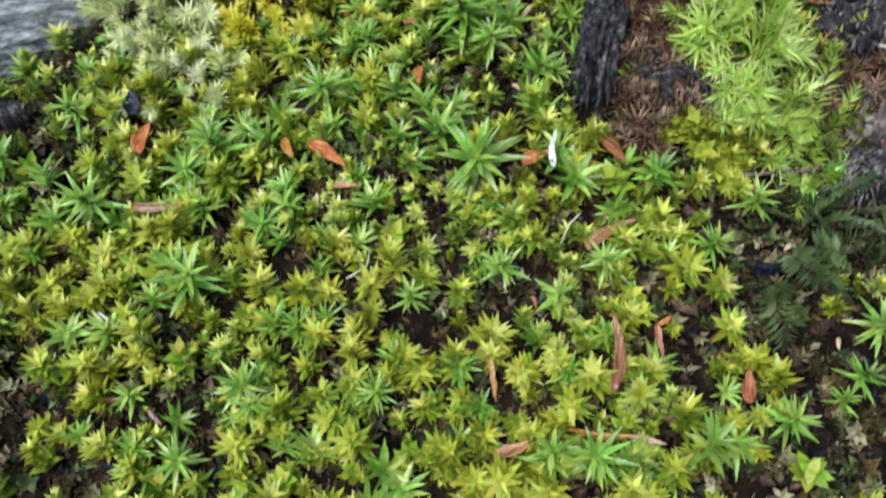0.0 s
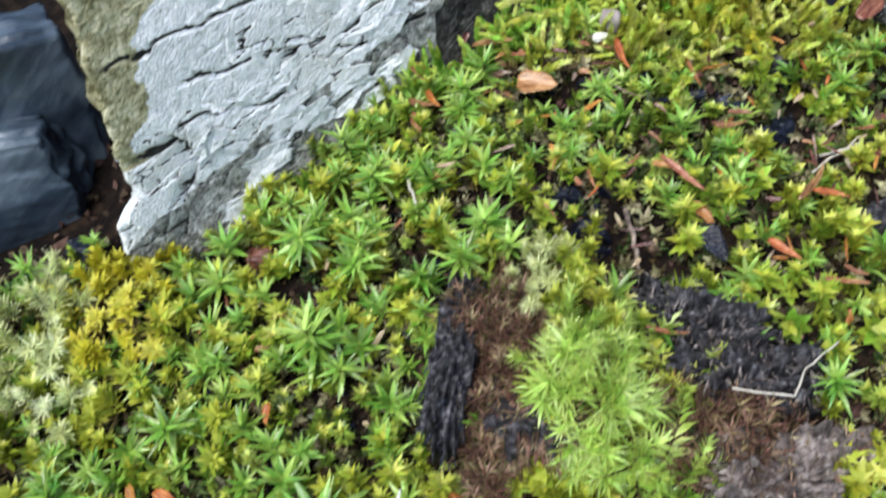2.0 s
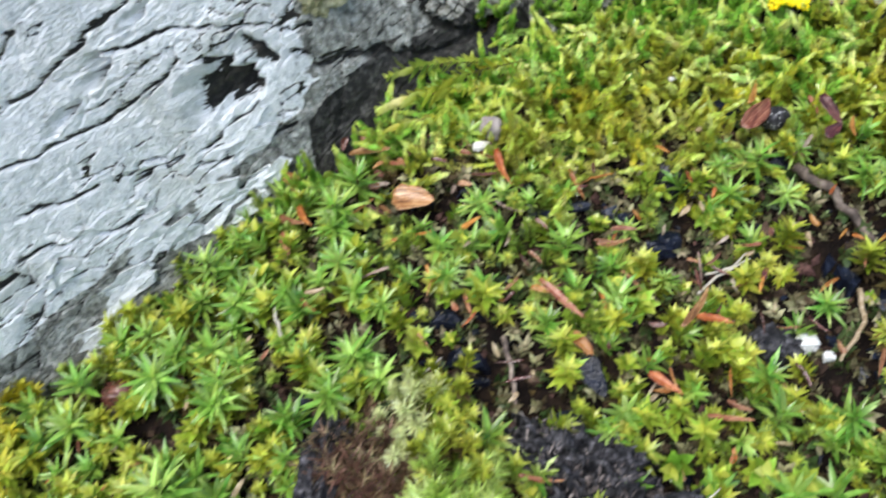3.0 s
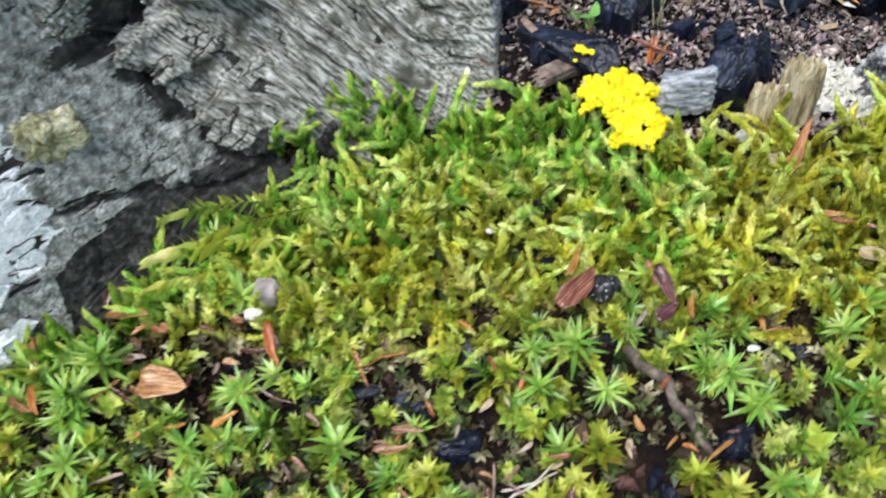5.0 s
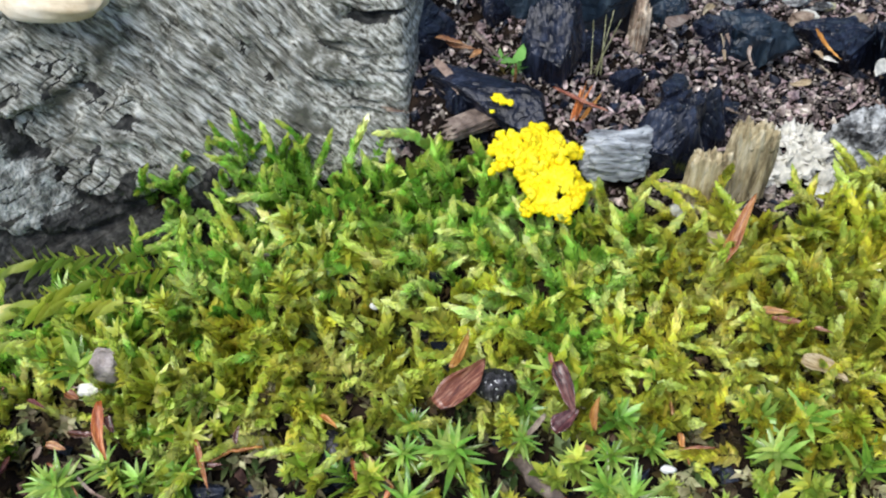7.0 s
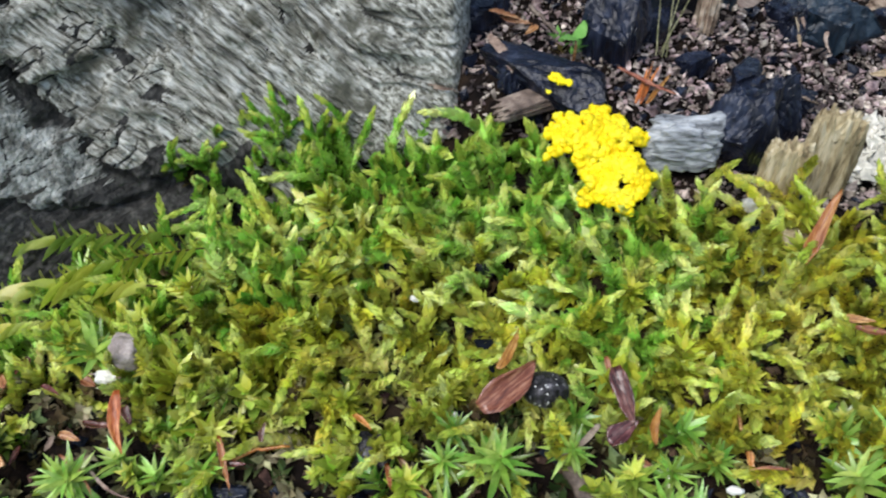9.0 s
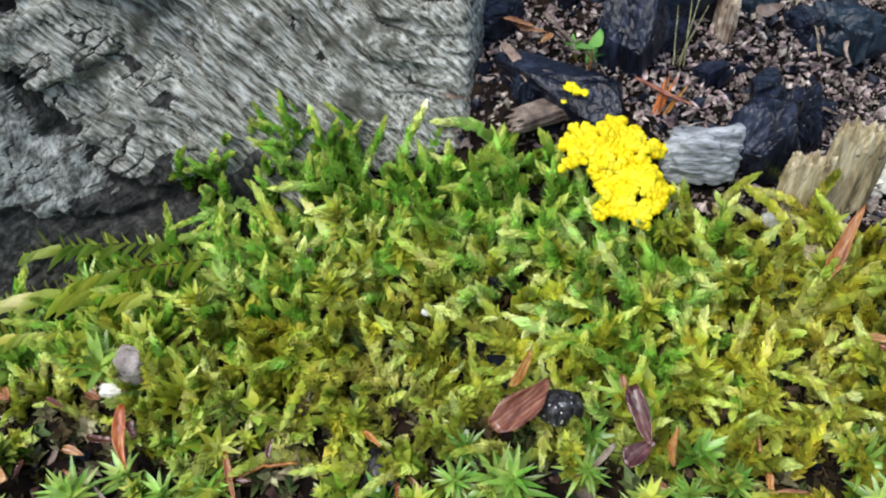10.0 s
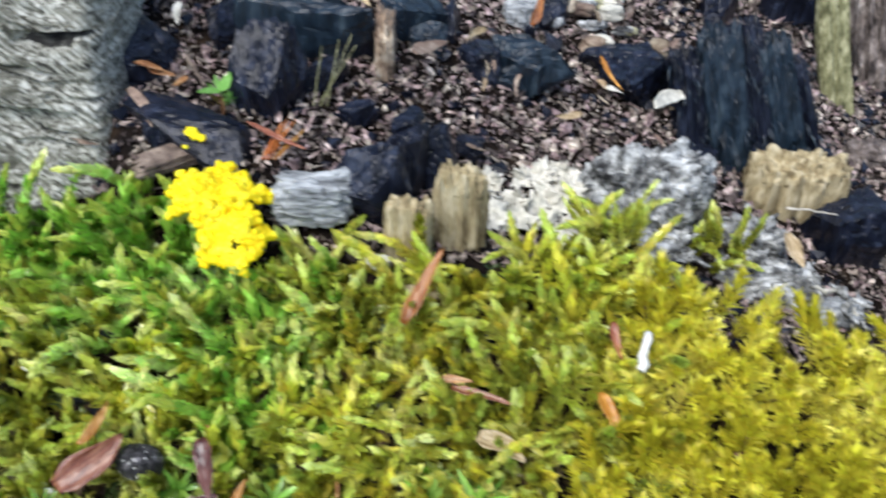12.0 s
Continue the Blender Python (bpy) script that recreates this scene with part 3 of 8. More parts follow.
class Gather:
    """Collects triangles with a material number each."""
    def __init__(self):
        self.V, self.F, self.M, self.n = [], [], [], 0

    def put(self, V, F, m=0):
        self.V.append(V)
        self.F.append(np.asarray(F) + self.n)
        self.M.append(np.full(len(F), m) if np.isscalar(m) else m)
        self.n += len(V)

    def all(self):
        return np.concatenate(self.V), np.concatenate(self.F), np.concatenate(self.M)


def stem_curve(length, bend, way, n=6, rise=1.0):
    """Points of a stem that leans over towards way."""
    pts, p, a = [], np.zeros(3), math.pi / 2 * rise
    for k in range(n):
        pts.append(p.copy())
        p = p + length / (n - 1) * np.array([math.cos(a) * math.cos(way), math.cos(a) * math.sin(way), math.sin(a)])
        a -= bend / (n - 1)
    return np.array(pts)


def on_curve(pts, s):
    x = s * (len(pts) - 1)
    k = min(int(x), len(pts) - 2)
    return pts[k] + (pts[k + 1] - pts[k]) * (x - k), (pts[k + 1] - pts[k]) / np.linalg.norm(pts[k + 1] - pts[k])


def leafy(length, bend, leaves, leaf, width, spread, low=0.0, rise=1.0, flat=False, curl=0.1, old=0.25, fine=1, tips=9.0, thin=1.0):
    """One moss shoot: a stem clad in leaves. Materials: 0 fresh, 1 old."""
    g = Gather()
    pts = stem_curve(length, bend, 0.0, rise=rise)
    V, F = tube(pts[:: 2 if len(pts) > 4 else 1], [0.00016] * len(pts[:: 2]), 3)
    g.put(V, F, 1)
    for k in range(leaves):
        s = low + (1 - low) * (k + 0.5 * RNG.random()) / leaves
        p, t = on_curve(pts, min(s, 0.999))
        R = np.array(frame_from(t))
        az = (k % 2) * math.pi + RNG.normal(0, 0.25) if flat else k * 2.39996 + RNG.normal(0, 0.25)
        sp = spread[0] + (spread[1] - spread[0]) * s + RNG.normal(0, 0.10)
        radial = R[:, 1] * math.cos(az) + R[:, 2] * math.sin(az) * thin
        d = t * math.cos(sp) + radial * math.sin(sp)
        up = t * math.sin(sp) - radial * math.cos(sp)
        Rl = np.array(frame_from(d, Vector(up)))
        size = (0.75 + 0.5 * RNG.random()) * (0.7 + 0.3 * min(1, 4 * (1.02 - s)))
        lv, lf = small_leaf(leaf * size, width * size, curl) if fine == 1 else leaf_shape(3, leaf * size, width * size, 0.3, curl)
        g.put(lv @ Rl.T + p, lf, 1 if s < old else 2 if s > tips else 0)
    return g.all()


ROSETTES = [leafy(0.0048 + 0.0022 * RNG.random(), 0.35 * RNG.random(), 50, 0.0024 + 0.0005 * RNG.random(), 0.00088, (1.35, 0.42), low=0.28, curl=0.25, old=0.45, tips=0.90) for k in range(8)]
PLUMES = [leafy(0.0075 + 0.004 * RNG.random(), 0.4 + 0.7 * RNG.random(), 90, 0.0038, 0.00050, (0.95, 0.40), low=0.08, curl=0.2, old=0.25) for k in range(5)]
SHOOTS = [leafy(0.0064 + 0.0056 * RNG.random(), 0.3 + 1.7 * RNG.random(), 96, 0.0015 + 0.0004 * RNG.random(), 0.00096, (1.08, 0.34), low=0.02, rise=0.9, old=0.10, curl=-0.15, tips=0.78, thin=0.7) for k in range(12)]
BROAD = [leafy(0.0040 + 0.0020 * RNG.random(), 0.4 * RNG.random(), 18, 0.0028, 0.0016, (1.30, 0.40), low=0.3, curl=0.2, old=0.05, fine=2, tips=0.88) for k in range(6)]
PINNATE = [leafy(0.026, 0.45, 28, 0.0046, 0.0018, (0.95, 0.65), low=0.05, rise=0.22, flat=True, curl=0.12, old=0.02, fine=2, tips=0.88) for k in range(3)]
FLUFF = [leafy(0.0060 + 0.002 * RNG.random(), 0.2 + 0.4 * RNG.random(), 56, 0.0017, 0.0008, (1.15, 0.45), low=0.2, curl=0.15, old=0.35) for k in range(6)]
FRONDS = [leafy(0.011 + 0.004 * RNG.random(), 0.7, 26, 0.0034, 0.0012, (1.0, 0.7), low=0.1, rise=0.55, flat=True, old=0.1) for k in range(4)]
DOWN = [leafy(0.0062 + 0.003 * RNG.random(), 0.3 + 0.6 * RNG.random(), 84, 0.0019, 0.00050, (1.05, 0.40), low=0.22, curl=0.1, old=0.3) for k in range(6)]
HAIRS = [leafy(0.0045 + 0.003 * RNG.random(), 0.6 + 0.8 * RNG.random(), 22, 0.0036, 0.00050, (0.95, 0.40), low=0.1, curl=0.35, old=0.3) for k in range(5)]
TUFTS = [leafy(0.0065 + 0.003 * RNG.random(), 0.5 + 0.5 * RNG.random(), 34, 0.0062, 0.00085, (0.85, 0.35), low=0.2, curl=0.45, old=0.35, fine=2) for k in range(5)]
STARS = [leafy(0.0060 + 0.003 * RNG.random(), 0.25, 17, 0.0046, 0.0010, (1.45, 0.55), low=0.55, curl=0.22, old=0.1, fine=2) for k in range(5)]
SPRIGS = [leafy(0.0035, 0.8, 12, 0.0019, 0.0010, (1.0, 0.6), rise=0.8, old=0.3) for k in range(5)]


def free_spot(x, y):
    """Which plan points lie on the moss bank."""
    ok = (x > -0.125 + 0.14 * np.clip((y - 0.15) / 0.1, 0, 1)) & (x < 0.112 + 0.95 * (y - 0.08)) & (x > -0.108) & (y > 0.064)
    ok &= ~((x > -0.050) & (x < 0.125) & (y > wall_line(x) - 0.001))
    ok &= ~((x <= -0.050) & (y > 0.19 + 0.4 * (x + 0.09)))
    return ok & (y < moss_rim(x) - 0.0015 * step(0.140, 0.150, x) + 0.002 * np.sin(x * 400))


def spots(n, gap, keep, seed):
    """Random plan points with a least distance, thinned by keep(x, y)."""
    rng = np.random.default_rng(seed)
    x, y = rng.uniform(-0.13, 0.31, n), rng.uniform(0.055, 0.290, n)
    good = free_spot(x, y) & (rng.random(n) < keep(x, y))
    cells, out = {}, []
    for a, b in zip(x[good].tolist(), y[good].tolist()):
        i, j = int(a // gap), int(b // gap)
        if any((a - c) ** 2 + (b - d) ** 2 < gap * gap for p in (i - 1, i, i + 1) for q in (j - 1, j, j + 1) for c, d in cells.get((p, q), ())):
            continue
        cells.setdefault((i, j), []).append((a, b))
        out.append((a, b))
    return out


def feather(x, y):
    """1 where the feather moss grows, 0 on the lower bank."""
    return (1 - 0.85 * litter_corner(x, y)) * step(-0.012, 0.010, y - 0.236 - 0.010 * step(0.095, 0.065, x) - 0.25 * np.minimum(0, x - 0.10) + 0.02 * (vn(x * 40, y * 40, 4) - 0.5) - 0.010 * step(0.06, 0.03, x))


def litter_corner(x, y):
    """1 on the bare, leaf-strewn corner below the trunk."""
    return np.exp(-(((x - 0.056) ** 2 + (y - 0.241) ** 2) / 0.017 ** 2) ** 2)


def golden(x, y):
    return step(0.205, 0.218, x + 0.10 * (0.26 - y) + 0.016 * (vn(x * 60, y * 60, 8) - 0.5))


def bare(x, y):
    """1 on open humus."""
    hump = np.exp(-(((x - 0.052) / 0.012) ** 2 + ((y - 0.155) / 0.018) ** 2) ** 2) + np.exp(-(((x - 0.098) / 0.024) ** 2 + ((y - 0.150) / 0.020) ** 2) ** 2)
    for a, b, r in ((0.058, 0.240, 0.021), (0.088, 0.126, 0.013), (-0.078, 0.084, 0.016), (0.075, 0.190, 0.008), (0.125, 0.200, 0.010), (0.140, 0.186, 0.013), (0.152, 0.204, 0.010)):
        hump = hump + 0.9 * np.exp(-(((x - a) ** 2 + (y - b) ** 2) / r ** 2) ** 2)
    hump = hump + 0.85 * step(0.036, 0.062, x) * step(0.138, 0.120, y) + 0.5 * step(0.205, 0.225, y) * step(0.08, 0.10, x)
    return np.minimum(1.0, 0.95 * hump + step(0.50, 0.64, vn(x * 70, y * 70, 15)) * np.where(y < 0.165, 0.68, 0.92) + 0.6 * step(0.62, 0.72, vn(x * 130, y * 130, 17)))


def carpet(name, kinds, places, mats, label, singles, single_name, single_label, lean=0.35, grow=(0.8, 1.25), seed=1, category="moss", lift=0.0, split=None):
    """The first `singles` plants are things of their own, the rest one carpet."""
    rng = np.random.default_rng(seed)
    meshes = [tri_mesh(single_name, V, F, mats, M, True) for V, F, M in kinds] if singles else []
    g = Gather()
    xy = np.array(places)
    x, y = xy[:, 0], xy[:, 1]
    z, e = ground_z(x, y), 0.003
    nx, ny = (ground_z(x - e, y) - ground_z(x + e, y)) / (2 * e), (ground_z(x, y - e) - ground_z(x, y + e)) / (2 * e)
    for i in range(len(xy)):
        k = rng.integers(len(kinds))
        w, lo, size = rng.uniform(0, 2 * math.pi), lean * rng.random(), rng.uniform(*grow)
        up = Vector((nx[i] * 0.5 + math.cos(w) * lo, ny[i] * 0.5 + math.sin(w) * lo, 1)).normalized()
        m = Matrix.Translation((x[i], y[i], z[i] - 0.0012 + lift)) @ Vector((0, 0, 1)).rotation_difference(up).to_matrix().to_4x4() @ Matrix.Rotation(rng.uniform(0, 6.283), 4, "Z") @ Matrix.Scale(size, 4)
        if i < singles and split:
            ob = new(single_name)
            ob.matrix_basis = m
            for name, me in split[k]:
                child(name, me, ob)
            tagged(ob, single_label, category, single_name.replace("_", " ") + " plants on the bank")
        elif i < singles:
            ob = new(single_name, meshes[k])
            ob.matrix_basis = m
            tagged(ob, single_label, category, single_name.replace("_", " ") + " plants on the bank")
        else:
            V, F, M = kinds[k]
            A = np.array(m)
            g.put(V @ A[:3, :3].T + A[:3, 3], F, M)
    if g.n:
        V, F, M = g.all()
        tagged(new(name, tri_mesh(name, V, F, mats, M, True)), label, category, kind="stuff")


def low_bank(x, y):
    return (1 - feather(x, y)) * (1 - bare(x, y)) * (1 - golden(x, y))


def is_deep(x, y):
    """1 in the fresh fringe along the wood."""
    edge = np.minimum(moss_rim(x), np.where(x < 0.125, wall_line(x), 9))
    return step(-0.027, -0.013, y - edge + 0.010 * (vn(x * 80, y * 80, 16) - 0.5)) * step(0.168, 0.150, x)


def olive(x, y):
    """1 where the feather moss turns olive and golden."""
    return np.clip(0.62 * step(0.158, 0.200, x + 0.05 * (vn(x * 50, y * 50, 31) - 0.5)) + 0.35 * step(0.62, 0.72, vn(x * 60, y * 60, 32)), 0, 1)


def greener(x, y):
    """Patches of the lower bank whose rosettes are green, not yellow."""
    return step(0.50, 0.62, vn(x * 45, y * 45, 23) + 2.2 * np.clip(y - 0.16, -0.03, 0.1))


carpet("rosette_moss_carpet", ROSETTES, spots(60000, 0.0040, lambda x, y: low_bank(x, y) * (1 - greener(x, y)) * np.where(y < 0.165, 0.85, np.where(y < 0.21, 0.42, 0.20)), 11), [YELLOW, OLD, BUDS],
       "carpet of small yellow-green moss rosettes on the bank", 220, "moss_rosette", "small yellow-green moss rosette on dark humus", seed=2, grow=(0.85, 1.9), lean=0.6)
carpet("green_rosette_carpet", ROSETTES + FLUFF, spots(60000, 0.0038, lambda x, y: low_bank(x, y) * greener(x, y) * np.where(y < 0.165, 0.8, np.where(y < 0.21, 0.45, 0.25)), 17), [ROSETTE_GREEN, OLD, BUDS],
       "carpet of small fresh green moss rosettes on the bank", 0, "moss_rosette", "", seed=8, grow=(0.75, 1.6), lean=0.7)
carpet("broad_moss_carpet", BROAD, spots(40000, 0.0062, lambda x, y: low_bank(x, y) * np.where(y < 0.165, 0.25, 0.55), 25), [FRESH, OLD, BUDS],
       "broad-leaved yellow-green moss plants on the bank", 240, "broad_moss", "yellow-green moss plant with broad translucent leaves", seed=14, grow=(0.7, 1.5), lean=1.1, lift=0.0005)
carpet("star_moss_carpet", STARS, spots(9000, 0.0055, lambda x, y: low_bank(x, y) * np.where(y < 0.16, 0.30, np.where(y < 0.195, 0.65, 0.32)), 12), [STAR_STUFF, OLD],
       "scattered small star-shaped green mosses on the bank", 0, "star_moss", "", grow=(0.75, 1.35), seed=3, lean=0.7, lift=0.001)
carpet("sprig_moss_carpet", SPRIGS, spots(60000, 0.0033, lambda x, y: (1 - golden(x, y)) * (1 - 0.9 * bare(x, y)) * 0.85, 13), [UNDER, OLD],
       "undergrowth of tiny green moss sprigs darkened for gap shade", 0, "moss_sprig", "", grow=(0.9, 1.7), seed=4, lean=1.2)
carpet("feather_moss_carpet", SHOOTS, spots(220000, 0.00215, lambda x, y: (0.98 - 0.6 * step(0.250, 0.230, y)) * feather(x, y) * (1 - golden(x, y)) * (1 - is_deep(x, y)) * (1 - olive(x, y)), 14), [GREEN, OLD, TIPS],
       "dense carpet of green feathery moss shoots", 280, "moss_shoot", "green feathery moss shoot with overlapping leaves", seed=5, lean=1.7, grow=(1.05, 1.75))
carpet("olive_moss_carpet", SHOOTS, spots(220000, 0.00260, lambda x, y: (0.98 - 0.5 * step(0.245, 0.225, y)) * feather(x, y) * (1 - golden(x, y)) * (1 - is_deep(x, y)) * olive(x, y), 26), [OLIVE, OLD, GREEN],
       "carpet of olive-gold feathery moss shoots", 160, "olive_shoot", "olive-gold feathery moss shoot with overlapping leaves", seed=15, lean=1.7, grow=(1.0, 1.7))
carpet("deep_moss_carpet", SHOOTS, spots(120000, 0.00195, lambda x, y: 0.97 * feather(x, y) * is_deep(x, y) * (1 - golden(x, y)), 15), [DEEP, OLD, TIPS],
       "fringe of fresh deep green moss along the wood", 180, "green_shoot", "fresh green moss shoot along the old wood", seed=6, lean=1.1, grow=(1.1, 1.8))
carpet("golden_moss_carpet", DOWN, spots(90000, 0.00155, lambda x, y: 0.98 * golden(x, y), 16), [GOLD, OLD],
       "cushion of golden yellow moss beside the green moss", 120, "golden_shoot", "golden yellow moss shoot in a dense cushion", seed=7, lean=1.1, grow=(0.9, 1.6), lift=0.0020)
carpet("old_moss_carpet", SPRIGS, spots(60000, 0.0034, lambda x, y: 0.9 * np.maximum(feather(x, y), 0.5 * (y < 0.165)) * (1 - golden(x, y)), 18), [OLD, OLD],
       "brown dead moss stems under the living moss", 0, "moss_sprig", "", grow=(0.9, 1.5), seed=9, lean=1.2)
carpet("small_yellow_carpet", FLUFF, spots(30000, 0.0045, lambda x, y: 0.12 * low_bank(x, y) * (y < 0.20), 19), [YELLOW, OLD],
       "small fuzzy yellow-green moss shoots between the rosettes", 0, "moss_sprig", "", grow=(0.6, 1.2), seed=10, lean=0.8)
SPLIT = [[("stem", tri_mesh("stem", V[:11], F[:18], [OLD]))] + [("leaf", tri_mesh("leaf", V[11 + 5 * k:16 + 5 * k], F[18 + 4 * k:22 + 4 * k] - 11 - 5 * k, [YELLOW_LEAF], None, True)) for k in range((len(V) - 11) // 5)] for V, F, M in ROSETTES]
carpet("yellow_rosette_carpet", ROSETTES, spots(20000, 0.0105, lambda x, y: np.where(y < 0.243, 0.3, 0.8) * feather(x, y) * (1 - golden(x, y)) * (1 - is_deep(x, y)), 20), [YELLOW, OLD, BUDS],
       "yellow-green moss rosettes among the feathery shoots", 300, "yellow_rosette", "yellow-green moss rosette among feathery shoots", split=SPLIT, grow=(1.0, 1.7), seed=11, lean=0.6, lift=0.0025)
carpet("dry_moss_carpet", SPRIGS, spots(40000, 0.0030, lambda x, y: 0.75 * (1 - feather(x, y)) * (1 - golden(x, y)) * np.where(y < 0.150, 0.35, 1.0), 21), [DRY, OLD],
       "tangle of dry greyish moss stems between the rosettes", 0, "moss_sprig", "", grow=(0.9, 1.6), seed=12, lean=1.6)


# ---- small things ----
def bump3(P, scale, seed):
    """Rough noise in space, about -0.5 to 0.5."""
    x, y, z = P[:, 0] * scale, P[:, 1] * scale, P[:, 2] * scale
    return (fbm(x + 0.6 * z, y - 0.7 * z, seed, 3) + fbm(y + 5.2 - 0.3 * x, z + 0.4 * x, seed + 5, 3)) / 2 - 0.5


def lump_mesh(name, size, mats, seed=1, rough=0.18, square=0.5, fibre=0.0, axis=2, pits=0.0, n=12, smooth=True, cut=0):
    """A broken, uneven lump: a rounded box with knocks, fibres along one axis and cracks."""
    u = np.linspace(-1, 1, n)
    A, B = np.meshgrid(u, u)
    one = np.ones_like(A)
    V, F, off = [], [], 0
    for ax in range(3):
        for sgn in (-1, 1):
            c = [None] * 3
            c[ax], c[(ax + 1) % 3], c[(ax + 2) % 3] = sgn * one, A * sgn, B
            V.append(np.stack(c, -1).reshape(-1, 3))
            i = (np.arange(n - 1)[:, None] * n + np.arange(n - 1)[None, :]).ravel() + off
            F += [np.stack([i, i + 1, i + n + 1], 1), np.stack([i, i + n + 1, i + n], 1)]
            off += n * n
    P, back = np.unique(np.round(np.concatenate(V), 6), axis=0, return_inverse=True)
    F = [back.ravel()[f] for f in F]
    ball = P / np.linalg.norm(P, axis=1, keepdims=True)
    Q = ball * (1 - square) + P * square * 0.85
    rad = 1 + rough * 2.2 * bump3(Q * 1.0 + seed, 1.1, seed) + rough * bump3(Q + seed, 3.4, seed + 3)
    if fibre:
        o = [a for a in range(3) if a != axis]
        rad = rad + fibre * (vn(Q[:, o[0]] * 7 + 0.8 * Q[:, axis] * rough, Q[:, o[1]] * 7 + seed, seed) - 0.5) + 0.6 * fibre * (vn(Q[:, o[0]] * 17 + 3, Q[:, o[1]] * 17 + 0.6 * Q[:, axis], seed + 1) - 0.5)
        jag = np.abs(P[:, axis]) > 0.75
        Q[:, axis] += jag * 0.5 * fibre * np.sign(P[:, axis]) * (vn(P[:, o[0]] * 5 + seed, P[:, o[1]] * 5, seed + 2) - 0.6) * 2
    if pits:
        rad = rad - pits * step(0.55, 0.75, fbm(Q[:, 0] * 4 + Q[:, 2] * 2, Q[:, 1] * 4 - Q[:, 2], seed + 8))
    Q = Q * rad[:, None]
    if cut:
        rng = np.random.default_rng(seed + 900)
        for k in range(cut):
            d = rng.normal(0, 1, 3) * [1, 1, 0.6]
            d = d / np.linalg.norm(d)
            Q = Q - np.maximum(0, Q @ d - rng.uniform(0.50, 0.80))[:, None] * d
        Q = Q / np.abs(Q).max(axis=0)
        lines = vn(Q[:, 0] * 9 + seed, Q[:, 1] * 9, seed + 4) * 0.5 + vn(Q[:, 0] * 3 + Q[:, 1] * 2, Q[:, 2] * 1.5 + seed, seed + 6) * 0.5
        Q = Q * (1 + 0.10 * (lines - 0.5) - 0.07 * step(0.10, 0.0, np.abs(lines - 0.5)))[:, None]
    return tri_mesh(name, Q * np.array(size) / 2, np.concatenate(F), mats, smooth=smooth)


def lump(name, x, y, size, mat, label, category, seed=1, turn=0.0, tip=(0.0, 0.0), lift=0.0, **shape):
    """A lump that sits in the ground at a plan point, sunk by a quarter of its height."""
    ob = new(name, lump_mesh(name, size, [mat], seed, **shape))
    ob.matrix_basis = Matrix.Translation((x, y, gz(x, y) + 0.25 * size[2] + lift)) @ Matrix.Rotation(radians(turn), 4, "Z") @ Matrix.Rotation(radians(tip[0]), 4, "X") @ Matrix.Rotation(radians(tip[1]), 4, "Y")
    return tagged(ob, label, category)


def scale_mesh(name, length, width, mat, cup, arch, seed):
    """A bud scale: a thin pointed boat with two skins."""
    rng = np.random.default_rng(seed)
    nu, nv = 12, 7
    U, W = np.meshgrid(np.linspace(0, 1, nu), np.linspace(-1, 1, nv), indexing="ij")
    half = width / 2 * np.clip(np.minimum(1, 0.45 + 2.6 * U) * (1 - U ** rng.uniform(1.7, 2.6)) ** 0.8, 0.03, 1) * (1 + 0.10 * np.sin(9 * U + W + rng.uniform(0, 6)))
    ang = W * cup
    Y = half * np.sin(ang) / max(math.sin(min(cup, 1.5)), 0.3)
    Z = half * (1 - np.cos(ang)) * 1.1 + arch * length * (U - 0.5) ** 2 + 0.00012 * np.sin(U * 30 + rng.uniform(0, 6)) * W
    roll = rng.uniform(-0.9, 0.9) * (U - 0.5)
    Y, Z = Y * np.cos(roll) - Z * np.sin(roll) + rng.uniform(-0.10, 0.10) * length * np.sin(np.pi * U), Y * np.sin(roll) + Z * np.cos(roll)
    top = np.stack([(U - 0.5) * length, Y, Z], -1)
    low = top - [0, 0, max(0.00012, 0.03 * width)]
    i = (np.arange(nu - 1)[:, None] * nv + np.arange(nv - 1)[None, :]).ravel()
    q = nu * nv
    F = [np.stack([i, i + nv, i + nv + 1], 1), np.stack([i, i + nv + 1, i + 1], 1), np.stack([i + q, i + nv + 1 + q, i + nv + q], 1), np.stack([i + q, i + 1 + q, i + nv + 1 + q], 1)]
    rim = [k * nv for k in range(nu)] + [(nu - 1) * nv + k for k in range(1, nv)] + [k * nv + nv - 1 for k in range(nu - 2, -1, -1)] + [k for k in range(nv - 2, 0, -1)]
    R = np.array(rim)
    S = np.roll(R, -1)
    F += [np.stack([R, R + q, S + q], 1), np.stack([R, S + q, S], 1)]
    return tri_mesh(name, np.concatenate([top.reshape(-1, 3), low.reshape(-1, 3)]), np.concatenate(F), [mat], smooth=True)


COUNT = [0]


def bud_scale(a, b, width, mat, label, lift=0.0055, cup=0.9, arch=0.12, name="bud_scale", category="bud scale", tilt=0.0, rise=0.0):
    """A dry scale or leaf from its base a to its tip b in plan, on top of the moss."""
    COUNT[0] += 1
    lift += 0.0030
    A, B = Vector((*a, gz(*a) + lift)), Vector((*b, gz(*b) + lift + rise))
    ob = new(name, scale_mesh(name, (B - A).length, width, mat, cup, arch, COUNT[0]))
    n = ground_normal(*a)
    ob.matrix_basis = Matrix.Translation((A + B) / 2) @ frame_from(B - A, n).to_4x4() @ Matrix.Rotation(radians(tilt if tilt else (COUNT[0] * 47) % 50 - 25), 4, "X")
    return tagged(ob, label, category, "fallen bud scales on the moss" if name == "bud_scale" else "")


